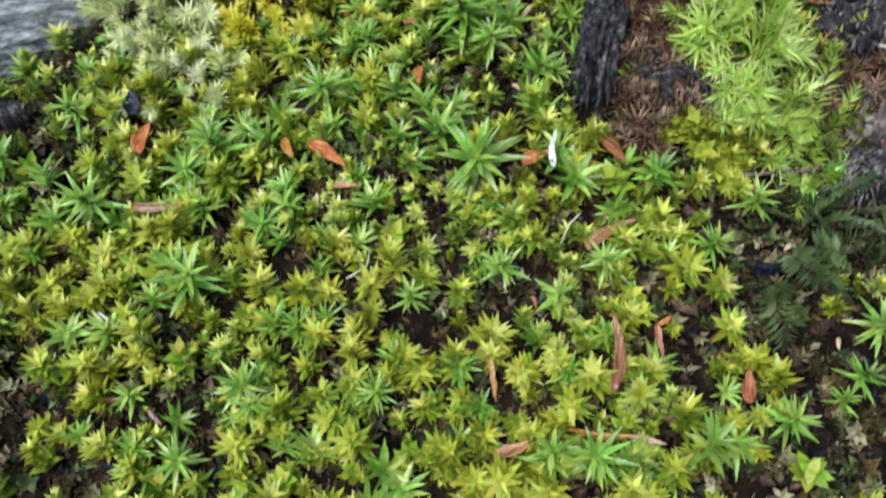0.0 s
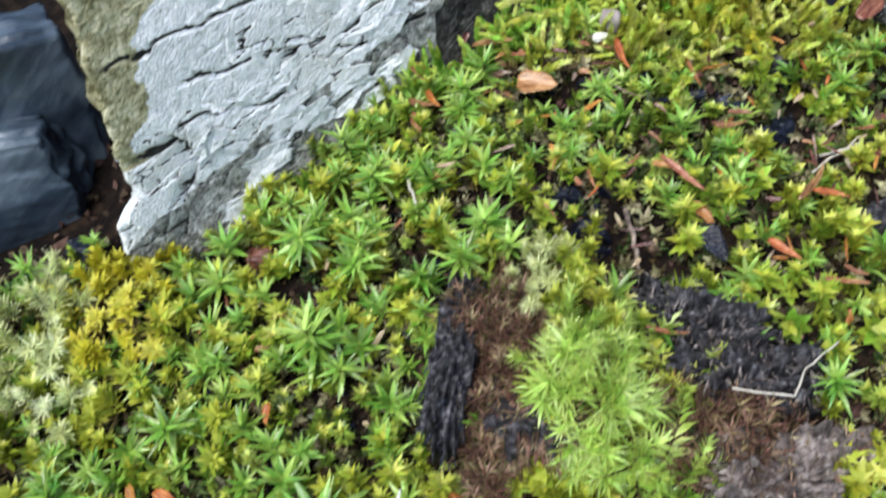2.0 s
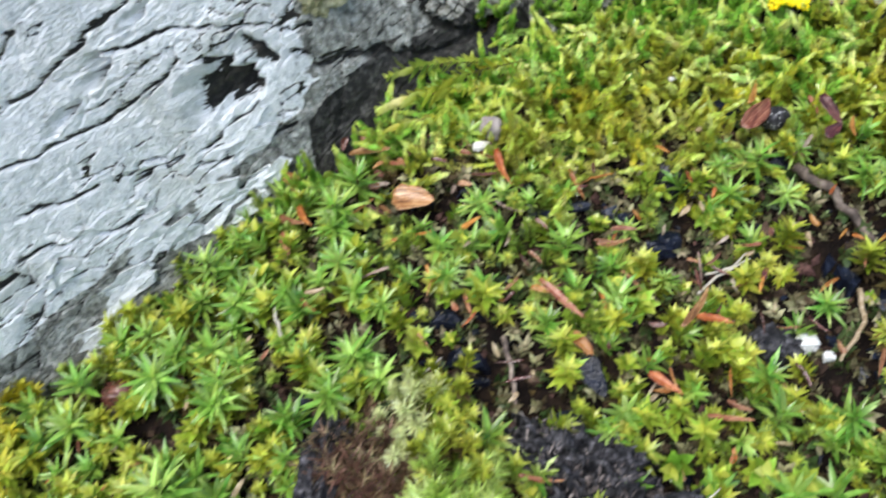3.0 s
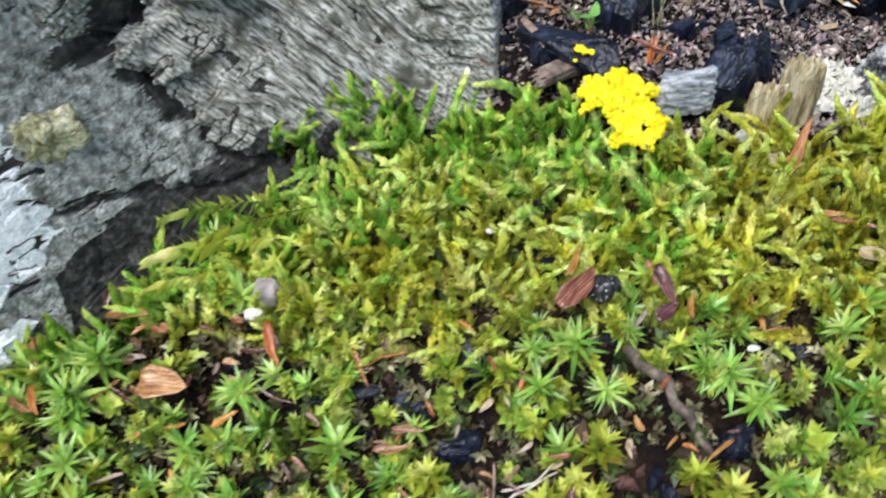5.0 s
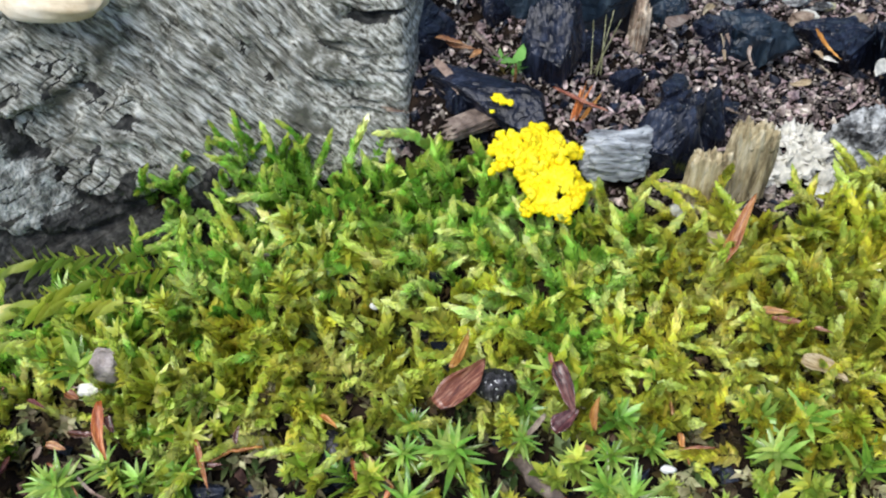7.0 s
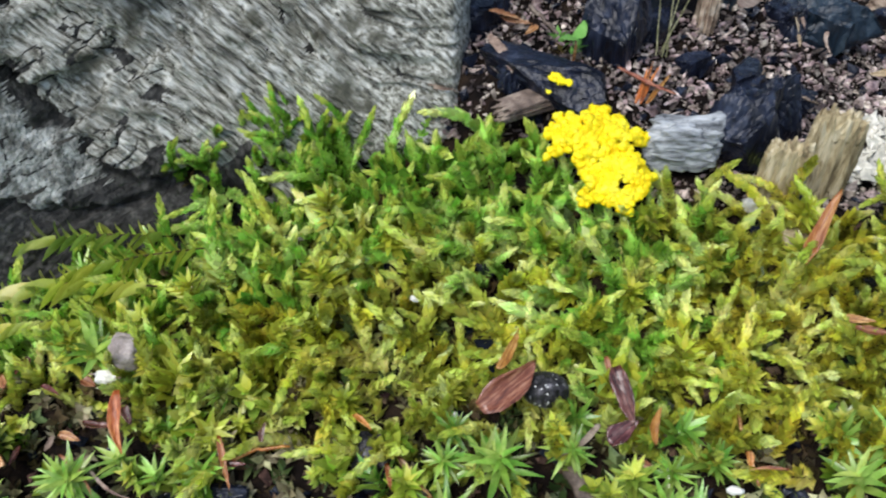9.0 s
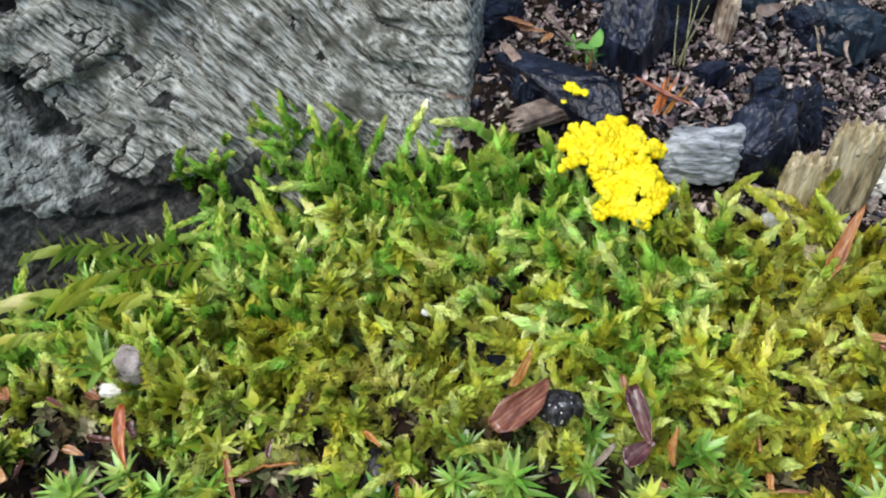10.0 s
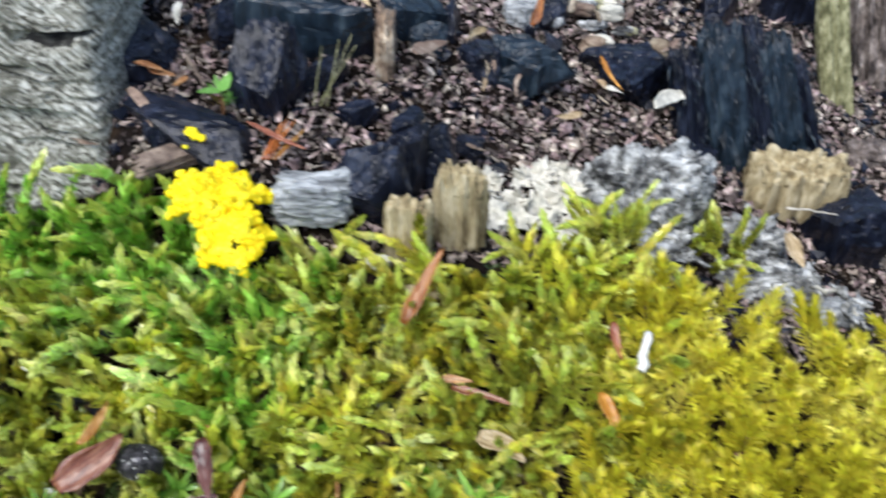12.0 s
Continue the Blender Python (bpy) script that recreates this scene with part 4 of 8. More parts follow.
def twig(pts, r, mat, label, lift=0.005, name="twig", category="twig", r_end=0.6):
    """A thin stalk through plan points (x, y, height over the ground)."""
    P = [Vector((x, y, gz(x, y) + h + lift)) for x, y, h in pts]
    fine = []
    for k in range(len(P) - 1):
        for s in range(5):
            w = s / 5
            j = Vector((math.sin(k * 9 + s * 2.1), math.cos(k * 7 + s * 1.7), math.sin(s * 3.3 + k))) * r * 0.35
            fine.append(P[k].lerp(P[k + 1], w) + j)
    fine.append(P[-1])
    V, F = tube([tuple(p) for p in fine], [r * (1 - (1 - r_end) * k / len(fine)) * (0.85 + 0.3 * ((k * 37) % 10) / 10) for k in range(len(fine))], 7)
    base = np.array(fine[0])
    ob = new(name, tri_mesh(name, V - base, F, [mat], smooth=True))
    ob.location = fine[0]
    return tagged(ob, label, category)


STAR_LEAVES = [leaf_shape(4, 0.0060, 0.00105, 0.35, 0.18 + 0.08 * k, 0.3) for k in range(3)]
STAR_LEAF_MESHES = [tri_mesh("leaf", V, F, [STAR], None, True) for V, F in STAR_LEAVES]


def star_moss(seed):
    """A star moss plant: a stem and single pointed leaves."""
    rng = np.random.default_rng(seed)
    h = 0.006 + 0.003 * rng.random()
    thing = new("star_moss")
    V, F = tube(stem_curve(h, 0.25, 0, 4), [0.0003, 0.0003, 0.00028, 0.0002], 5)
    child("stem", tri_mesh("stem", V, F, [OLD], smooth=True), thing)
    for k in range(24):
        s = k / 23
        sp = 1.50 - 1.05 * s + rng.normal(0, 0.10)
        az = k * 2.39996 + rng.normal(0, 0.15)
        d = Vector((math.cos(az) * math.sin(sp), math.sin(az) * math.sin(sp), math.cos(sp)))
        up = Vector((-math.cos(az) * math.cos(sp), -math.sin(az) * math.cos(sp), math.sin(sp)))
        ob = child("leaf", STAR_LEAF_MESHES[rng.integers(3)], thing)
        ob.matrix_basis = Matrix.Translation((0.0006 * s, 0, h * (0.55 + 0.44 * s))) @ frame_from(d, up).to_4x4() @ Matrix.Scale(rng.uniform(0.75, 1.1) * (1 - 0.35 * s), 4)
    return tagged(thing, "bright green star-shaped moss plant on the bank", "moss", "large star mosses on the bank")


STAR_KINDS = []


def star_at(x, y, size, lean=0.25):
    """One of four star plants, at a plan point."""
    COUNT[0] += 1
    k, way = COUNT[0] % 4, COUNT[0] * 2.4
    up = (ground_normal(x, y) + Vector((math.cos(way) * lean, math.sin(way) * lean - 0.2, 0.6))).normalized()
    m = Matrix.Translation((x, y, gz(x, y) + 0.001)) @ Vector((0, 0, 1)).rotation_difference(up).to_matrix().to_4x4() @ Matrix.Rotation(way, 4, "Z")
    size *= 1.15 if y < 0.2 else 0.95
    if len(STAR_KINDS) < 4:
        STAR_KINDS.append(star_moss(50 + len(STAR_KINDS)))
        ob = STAR_KINDS[-1]
        ob.matrix_basis = m @ Matrix.Scale(size, 4)
    else:
        ob = copy_thing(STAR_KINDS[k], m)
        ob.scale = (size, size, size)
    return ob


SHOOT_MESHES = {}


def clump(name, kinds, x, y, spread, count, mats, label, height=0.0, seed=1, lean=0.8, grow=(0.8, 1.3), shape=1.0, category="moss", dome=0.0, bias=(0.0, -0.1)):
    """A tuft of shoots round a plan point: one plant, each shoot a part."""
    rng = np.random.default_rng(seed)
    key = (id(kinds), mats[0].name)
    if key not in SHOOT_MESHES:
        SHOOT_MESHES[key] = [tri_mesh("shoot", V, F, mats, M, True) for V, F, M in kinds]
    base = Vector((x, y, gz(x, y) + height))
    thing = new(name)
    thing.location = base
    for k in range(count):
        r, a = spread * math.sqrt(rng.random()), rng.uniform(0, 2 * math.pi)
        px, py = x + r * math.cos(a), y + shape * r * math.sin(a)
        up = Vector((math.cos(a) * lean * r / spread + bias[0], math.sin(a) * lean * r / spread + bias[1], 1)).normalized()
        m = Matrix.Translation((px, py, gz(px, py) + height + dome * (1 - (r / spread) ** 2) - 0.001)) @ Vector((0, 0, 1)).rotation_difference(up).to_matrix().to_4x4() @ Matrix.Rotation(rng.uniform(0, 6.28), 4, "Z") @ Matrix.Scale(rng.uniform(*grow), 4)
        tagged(child("shoot", SHOOT_MESHES[key][rng.integers(len(kinds))], thing), kind="stuff").matrix_basis = Matrix.Translation(-base) @ m
    return tagged(thing, label, category)


def slime_mould():
    """A crust of many small yellow cauliflower heads, in two lobes, on the moss edge."""
    rng = np.random.default_rng(5)
    balls = []
    for level in (1, 2):
        ico = bmesh.new()
        bmesh.ops.create_icosphere(ico, subdivisions=level, radius=1.0)
        balls.append((np.array([v.co[:] for v in ico.verts]), np.array([[v.index for v in f.verts] for f in ico.faces])))
        ico.free()
    (KV, KF), (HV, HF) = balls
    thing = new("slime_mould")
    c = Vector((0.1475, 0.2725, 0.1275))
    thing.location = c
    right, upw = Vector((1, 0, 0)), Vector((0, 0.72, 0.40)).normalized()
    out = right.cross(upw)
    B = np.array([right, upw, out])
    for name, cx, cy, rx, ry, n in (("upper_lobe", -0.0012, 0.0030, 0.0084, 0.0056, 330), ("lower_lobe", 0.0022, -0.0040, 0.0062, 0.0058, 250)):
        g = Gather()
        for k in range(n):
            a, r = k * 2.39996 + rng.normal(0, 0.2), math.sqrt((k + 0.5) / n)
            r *= 0.88 + 0.12 * math.sin(a * 5 + 1) + 0.08 * math.sin(a * 9)
            px, py = cx + rx * r * math.cos(a), cy + ry * r * math.sin(a)
            h = 0.0026 * (1 - r * r) + 0.0036 * (vn(px * 420, py * 420, 4) - 0.5)
            s = rng.uniform(0.00050, 0.00080)
            if vn(px * 700, py * 700, 11) > 0.80:
                continue
            shape = HV * (1 + 1.2 * bump3(HV + 3 * k, 1.6, 3) + 0.9 * bump3(HV + 3 * k, 4.5, 9))[:, None] * rng.uniform(0.75, 1.3, 3)
            g.put(np.array([px, py, h]) @ B + shape * s, HF, 0)
            for j in range(8):
                d = rng.normal(0, 1, 3)
                d[2] = abs(d[2]) + 0.1
                d = d / np.linalg.norm(d)
                q = rng.uniform(0.00008, 0.00017)
                g.put((np.array([px, py, h]) + d * s * rng.uniform(0.75, 1.0)) @ B + KV * q * rng.uniform(0.6, 1.9, 3), KF, 0)
        V, F, M = g.all()
        child(name, tri_mesh(name, V, F, [SLIME], smooth=True), thing)
    return tagged(thing, "bright yellow knobbly slime mould on the moss edge", "slime mould")


def slime_drop(x, y, r, seed, lift=0.004):
    rng = np.random.default_rng(seed)
    ob = new("slime_drop", lump_mesh("slime_drop", (2 * r, 2 * r, 1.4 * r), [SLIME], seed, 0.9, 0.1, n=10))
    ob.location = (x, y, gz(x, y) + lift)
    return tagged(ob, "small yellow slime mould droplet on charred wood", "slime mould", "small yellow droplets on the charcoal")


def crumbs(name, n, area, size, mat, label, seed):
    """Loose crumbs strewn over a stretch of the plan."""
    rng = np.random.default_rng(seed)
    g = Gather()
    box = np.array([(1, 0, 0), (-1, 0, 0), (0, 1, 0), (0, -1, 0), (0, 0, 1), (0, 0, -1)], float) * 0.65
    BF = np.array([(0, 2, 4), (2, 1, 4), (1, 3, 4), (3, 0, 4), (2, 0, 5), (1, 2, 5), (3, 1, 5), (0, 3, 5)])
    x, y = rng.uniform(area[0], area[1], n), rng.uniform(area[2], area[3], n)
    z = ground_z(x, y)
    for k in range(n):
        if not area[4](x[k], y[k]):
            continue
        s = size * math.exp(rng.normal(0, 0.45))
        R = np.array(Euler(rng.uniform(-1.2, 1.2, 3) + [0, 0, rng.uniform(0, 6)]).to_matrix())
        V = (box * (1 + rng.uniform(-0.3, 0.3, (6, 1))) + rng.uniform(-0.22, 0.22, (6, 3))) * np.array([1.25, 1.0, 0.75]) * s
        g.put(V @ R.T + (x[k], y[k], z[k] + 0.15 * s + 0.0006), BF, 0)
    V, F, M = g.all()
    return tagged(new(name, tri_mesh(name, V, F, [mat])), label, "debris", kind="stuff")


in_hollow = lambda x, y: y > moss_rim(x) + 0.002 and x > 0.118
on_bank = lambda x, y: bool(free_spot(np.array(x), np.array(y)))
crumbs("wood_crumbs", 17000, (0.115, 0.34, 0.268, 0.43, in_hollow), 0.00064, CRUMB, "brown crumbs of rotted wood in the hollow", 31)
crumbs("charcoal_crumbs", 1500, (0.115, 0.34, 0.268, 0.43, in_hollow), 0.0012, CHAR, "black charcoal crumbs in the hollow", 32)
crumbs("humus_crumbs", 6500, (-0.12, 0.25, 0.06, 0.27, on_bank), 0.0012, HUMUS_BIT, "brown humus crumbs between the mosses", 33)
crumbs("char_grit", 1800, (-0.12, 0.25, 0.06, 0.27, on_bank), 0.0013, CHAR, "black charcoal grit between the mosses", 34)
crumbs("left_crumbs", 700, (-0.14, -0.03, 0.15, 0.26, lambda x, y: not on_bank(x, y)), 0.0016, HUMUS_BIT, "dark wood crumbs beside the trunk end", 35)
crumbs("fine_crumbs", 14000, (0.115, 0.32, 0.268, 0.40, in_hollow), 0.0005, CRUMB, "fine pale crumbs of rotted wood in the hollow", 36)
g, rng = Gather(), np.random.default_rng(37)
for k in range(2600):
    px, py = rng.uniform(0.118, 0.30), rng.uniform(0.270, 0.40)
    if in_hollow(px, py):
        V, F = leaf_shape(3, 0.0022 * math.exp(rng.normal(0, 0.4)), rng.uniform(0.0005, 0.0011), 0.5, rng.uniform(-0.3, 0.3))
        R = np.array(Euler((rng.uniform(-0.9, 0.9), rng.uniform(-0.6, 0.3), rng.uniform(0, 6.28))).to_matrix())
        g.put(V @ R.T + (px, py, gz(px, py) + 0.0011), F, 0)
V, F, M = g.all()
tagged(new("wood_shreds", tri_mesh("wood_shreds", V, F, [CRUMB])), "curled shreds of rotted brown wood in the hollow", "debris", kind="stuff")
slime_mould()


def fibres(ob, mat, count, length, seed, way=(0.0, -0.5, -0.8), label=""):
    """Frayed fibres that stand off a lump and hang down its side."""
    rng = np.random.default_rng(seed)
    n = len(ob.data.vertices)
    co, no = np.zeros(3 * n, np.float32), np.zeros(3 * n, np.float32)
    ob.data.vertices.foreach_get("co", co)
    ob.data.vertices.foreach_get("normal", no)
    co, no = co.reshape(-1, 3), no.reshape(-1, 3)
    pick = np.flatnonzero((no[:, 2] > 0.05) | (no[:, 1] < -0.3))
    g = Gather()
    for i in rng.choice(pick, count):
        d = Vector(no[i] * 0.8 + np.array(way) * rng.uniform(0.4, 1.3) + rng.normal(0, 0.35, 3)).normalized()
        V, F = small_leaf(length * rng.uniform(0.5, 1.5), rng.uniform(0.00020, 0.00055), 0.25)
        g.put(V @ np.array(frame_from(d)).T + co[i], F, 0)
    V, F, M = g.all()
    tagged(child("fraying", tri_mesh("fraying", V, F, [mat]), ob, label), kind="stuff")
    return ob


def charred_post(x, y):
    """A leaning charred stump of five split staves."""
    thing = new("charred_post")
    thing.location = (x, y, gz(x, y))
    for k, (dx, dy, w, tall) in enumerate(((-0.0125, 0.001, 0.008, 0.027), (-0.0060, -0.001, 0.009, 0.034), (0.0005, 0.001, 0.008, 0.036), (0.0065, 0.000, 0.008, 0.033), (0.0120, 0.002, 0.007, 0.026))):
        ob = child("stave", lump_mesh("stave", (w, 0.010, tall), [CHAR_SLATE if k % 2 else CHAR], 60 + k, rough=0.14, square=0.75, fibre=0.3, n=26), thing)
        ob.matrix_basis = Matrix.Translation((dx - 0.003, dy + 0.004, 0.40 * tall)) @ Matrix.Rotation(radians(-13 - 2 * k), 4, "Y") @ Matrix.Rotation(radians(-20), 4, "X")
        fibres(ob, CHAR_SLATE, 90, 0.0030, 70 + k, (0.0, -0.1, -1.0), "charred splinters")
    return tagged(thing, "leaning blue-black charred stump split into staves", "charcoal")


def seedling(x, y):
    """A tiny seedling: a stem and two rounded leaves."""
    thing = new("seedling")
    thing.location = (x, y, gz(x, y))
    V, F = tube([(0, 0, -0.001), (0.0003, 0, 0.003), (0.0002, -0.0005, 0.006)], [0.0003, 0.0003, 0.0002], 6)
    child("stem", tri_mesh("stem", V, F, [BUD_BROWN], smooth=True), thing, "reddish stem")
    me = scale_mesh("leaf", 0.0042, 0.0026, SEEDLING, 0.4, 0.1, 3)
    for k, az in enumerate((1.2, 3.9)):
        ob = child("leaf", me, thing)
        ob.matrix_basis = Matrix.Translation((0.0002, -0.0005, 0.006)) @ Matrix.Rotation(az, 4, "Z") @ Matrix.Rotation(-0.35, 4, "Y") @ Matrix.Translation((0.0020, 0, 0))
    return tagged(thing, "tiny green two-leaved seedling among charcoal", "seedling")


def lobe_mesh(seed, mat):
    """A lichen lobe: a thick tongue along x with a notched, rounded end."""
    rng = np.random.default_rng(seed)
    nu, nv = 9, 7
    U, W = np.meshgrid(np.linspace(0, 1, nu), np.linspace(-1, 1, nv), indexing="ij")
    half = 0.00045 + 0.00075 * np.sin(np.pi * np.clip(U * 0.8 + 0.1, 0, 1)) * (1 + 0.35 * np.sin(U * 11 + seed))
    end = 1 + 0.22 * np.cos(W * 4.0 + rng.uniform(-1, 1)) * U
    X = 0.0030 * U * end
    Y = half * W + 0.0005 * np.sin(U * 3 + seed) * U
    Z = 0.0006 * U * np.sin(U * 2.5 + seed) + 0.00035 * W * W
    top = np.stack([X, Y, Z], -1).reshape(-1, 3)
    low = top - [0, 0, 0.00032]
    i = (np.arange(nu - 1)[:, None] * nv + np.arange(nv - 1)[None, :]).ravel()
    q = nu * nv
    F = [np.stack([i, i + nv, i + nv + 1], 1), np.stack([i, i + nv + 1, i + 1], 1), np.stack([i + q, i + nv + 1 + q, i + nv + q], 1), np.stack([i + q, i + 1 + q, i + nv + 1 + q], 1)]
    R = np.array([k * nv for k in range(nu)] + [(nu - 1) * nv + k for k in range(1, nv)] + [k * nv + nv - 1 for k in range(nu - 2, -1, -1)] + [k for k in range(nv - 2, 0, -1)])
    S = np.roll(R, -1)
    F += [np.stack([R, R + q, S + q], 1), np.stack([R, S + q, S], 1)]
    return tri_mesh("lobe", np.concatenate([top, low]), np.concatenate(F), [mat], smooth=True)


LOBES = [lobe_mesh(k, LICHEN) for k in range(5)]
RIM_FLAKES = [lobe_mesh(k, RIM_WOOD) for k in range(5, 9)] + [lobe_mesh(9, LICHEN)]


def flaked(ob, count, seed):
    """Loose flakes that stand off a weathered lump."""
    rng = np.random.default_rng(seed)
    n = len(ob.data.vertices)
    co, no = np.zeros(3 * n, np.float32), np.zeros(3 * n, np.float32)
    ob.data.vertices.foreach_get("co", co)
    ob.data.vertices.foreach_get("normal", no)
    co, no = co.reshape(-1, 3), no.reshape(-1, 3)
    for i in rng.choice(np.flatnonzero((no[:, 2] > 0.0) | (no[:, 1] < -0.2)), count):
        up = Vector(no[i] + rng.normal(0, 0.35, 3)).normalized()
        flake = child("flake", RIM_FLAKES[rng.integers(5)], ob)
        flake.matrix_basis = Matrix.Translation(co[i] - 0.0001 * no[i]) @ frame_from(up.orthogonal() + Vector(rng.normal(0, 0.8, 3)), up).to_4x4() @ Matrix.Scale(rng.uniform(0.6, 1.4), 4)
    return ob


def lichen(x, y, size, seed, lift=0.003):
    """A small leafy lichen: lobes that fork out from one foot and overlap."""
    rng = np.random.default_rng(seed)
    thing = new("leafy_lichen")
    thing.matrix_basis = Matrix.Translation((x, y, gz(x, y) + lift)) @ Matrix.Rotation(radians(rng.uniform(25, 50)), 4, "X") @ Matrix.Rotation(rng.uniform(0, 6.28), 4, "Z")
    for k in range(6):
        ob = child("lobe", LOBES[rng.integers(5)], thing)
        ob.matrix_basis = Matrix.Rotation(k * 1.05 + rng.normal(0, 0.25), 4, "Z") @ Matrix.Rotation(-rng.uniform(0.0, 0.8), 4, "Y") @ Matrix.Rotation(rng.normal(0, 0.3), 4, "X") @ Matrix.Scale(size * rng.uniform(0.6, 1.2), 4)
    return tagged(thing, "pale cream leafy lichen on wood at the moss rim", "lichen", "leafy lichens at the moss rim")


def frond(a, b, seed, mats, label, lift=0.006, rise=0.0):
    """A flat feathery moss frond from its foot a to its tip b in plan."""
    A, B = Vector((*a, gz(*a) + lift)), Vector((*b, gz(*b) + lift + rise))
    V, F, M = PINNATE[seed % 3]
    tip = V[:, 0].max()
    ob = new("frond_moss", tri_mesh("frond_moss", V * (B - A).length / tip, F, mats, M, True))
    ob.matrix_basis = Matrix.Translation(A) @ frame_from(B - A).to_4x4() @ Matrix.Rotation(radians(6), 4, "Y") @ Matrix.Rotation(radians(seed * 31 % 40 - 20), 4, "X")
    return tagged(ob, label, "moss", "feathery moss fronds below the trunk")


# the burnt stub that carries the pale tufts
fibres(lump("burnt_stub", 0.0525, 0.1600, (0.024, 0.040, 0.008), BURNT, "black burnt wood stub carrying pale moss", "burnt wood", seed=77, fibre=0.35, n=30, rough=0.25, square=0.5), RUST, 1900, 0.0030, 1, label="rust-brown hairy rootlets")
fibres(lump("burnt_stub", 0.0362, 0.1640, (0.010, 0.043, 0.019), BURNT, "black burnt wood ridge along the stub", "burnt wood", seed=78, fibre=0.25, n=30, rough=0.3, square=0.5, turn=-9), CHAR, 260, 0.0022, 2, label="black frayed splinters")
# star mosses of the lower bank
star_at(-0.0785, 0.1521, 0.97)
star_at(-0.0236, 0.1567, 1.20)
star_at(-0.0153, 0.1679, 0.86)
star_at(-0.0172, 0.1776, 0.87)
star_at(-0.0336, 0.1670, 0.86)
star_at(0.0078, 0.1689, 1.27)
star_at(0.0104, 0.1368, 1.68)
star_at(-0.0510, 0.1453, 1.06)
star_at(-0.0451, 0.1418, 1.18)
star_at(-0.0532, 0.1386, 1.05)
star_at(-0.0453, 0.1348, 1.04)
star_at(-0.0694, 0.1312, 1.27)
star_at(-0.0488, 0.1136, 1.21)
star_at(-0.0468, 0.1282, 0.91)
star_at(-0.0343, 0.1262, 1.01)
star_at(0.0621, 0.1240, 0.90)
star_at(0.0353, 0.1142, 0.89)
star_at(-0.0353, 0.0941, 1.04)
star_at(-0.0331, 0.0887, 1.03)
star_at(-0.0088, 0.0925, 0.87)
star_at(-0.0472, 0.0809, 0.92)
star_at(-0.0239, 0.1026, 0.95)
star_at(-0.0210, 0.1074, 0.75)
star_at(-0.0041, 0.1091, 0.75)
star_at(0.0160, 0.1148, 0.85)
star_at(0.0631, 0.0851, 0.96)
star_at(0.0557, 0.0806, 0.86)
star_at(0.0825, 0.1015, 1.09)
star_at(0.0769, 0.0917, 0.78)
star_at(0.0317, 0.0787, 1.15)
star_at(0.0366, 0.0778, 0.86)
star_at(0.0293, 0.1739, 0.84)
star_at(0.0268, 0.1568, 0.70)
star_at(0.0533, 0.1173, 0.84)
star_at(-0.0499, 0.1508, 0.84)
star_at(-0.0410, 0.1494, 0.84)
star_at(0.0738, 0.0879, 0.58)
star_at(0.0410, 0.2274, 1.41)
star_at(0.0386, 0.2162, 1.25)
star_at(0.0123, 0.2157, 1.41)
star_at(0.0193, 0.2089, 1.25)
star_at(0.0085, 0.2094, 1.14)
star_at(0.0455, 0.1944, 1.19)
star_at(0.0014, 0.1947, 1.34)
star_at(0.0152, 0.1889, 1.08)
star_at(0.0064, 0.1987, 0.98)
star_at(-0.0180, 0.1868, 1.22)
star_at(0.0076, 0.1682, 1.49)
star_at(0.0125, 0.1659, 1.02)
star_at(0.0371, 0.1872, 1.06)
star_at(0.0296, 0.1837, 0.94)
star_at(0.0623, 0.2109, 0.98)
star_at(0.1091, 0.2045, 0.72)
star_at(-0.0621, 0.1940, 1.01)
star_at(-0.0688, 0.1877, 0.87)
star_at(0.1120, 0.1552, 1.06)
star_at(0.0173, 0.2272, 1.06)
star_at(0.0431, 0.2316, 1.43)
star_at(0.0397, 0.2236, 1.28)
star_at(0.0639, 0.2132, 0.79)
star_at(0.0705, 0.2250, 0.93)
star_at(0.0203, 0.2116, 1.26)
star_at(0.0146, 0.2168, 1.16)
star_at(0.1421, 0.1963, 0.85)
star_at(0.1383, 0.1750, 1.11)
star_at(0.1331, 0.2289, 1.28)
star_at(0.1273, 0.2242, 1.15)
star_at(0.1256, 0.2348, 0.82)
star_at(0.1615, 0.2221, 1.25)
star_at(0.1566, 0.2264, 1.03)
star_at(0.1649, 0.2178, 1.12)
star_at(0.1400, 0.2217, 1.02)
star_at(0.0483, 0.2055, 1.00)
star_at(0.0437, 0.1916, 1.18)
star_at(0.0153, 0.1878, 1.18)
star_at(0.0359, 0.1859, 1.17)
star_at(0.0004, 0.2023, 1.12)
star_at(0.0716, 0.2271, 1.11)
star_at(0.1307, 0.2303, 1.15)
star_at(0.1266, 0.2308, 0.85)
star_at(0.1427, 0.2334, 0.85)
star_at(0.1582, 0.2292, 0.83)
star_at(0.1512, 0.2288, 0.60)
star_at(0.0612, 0.2596, 1.19)
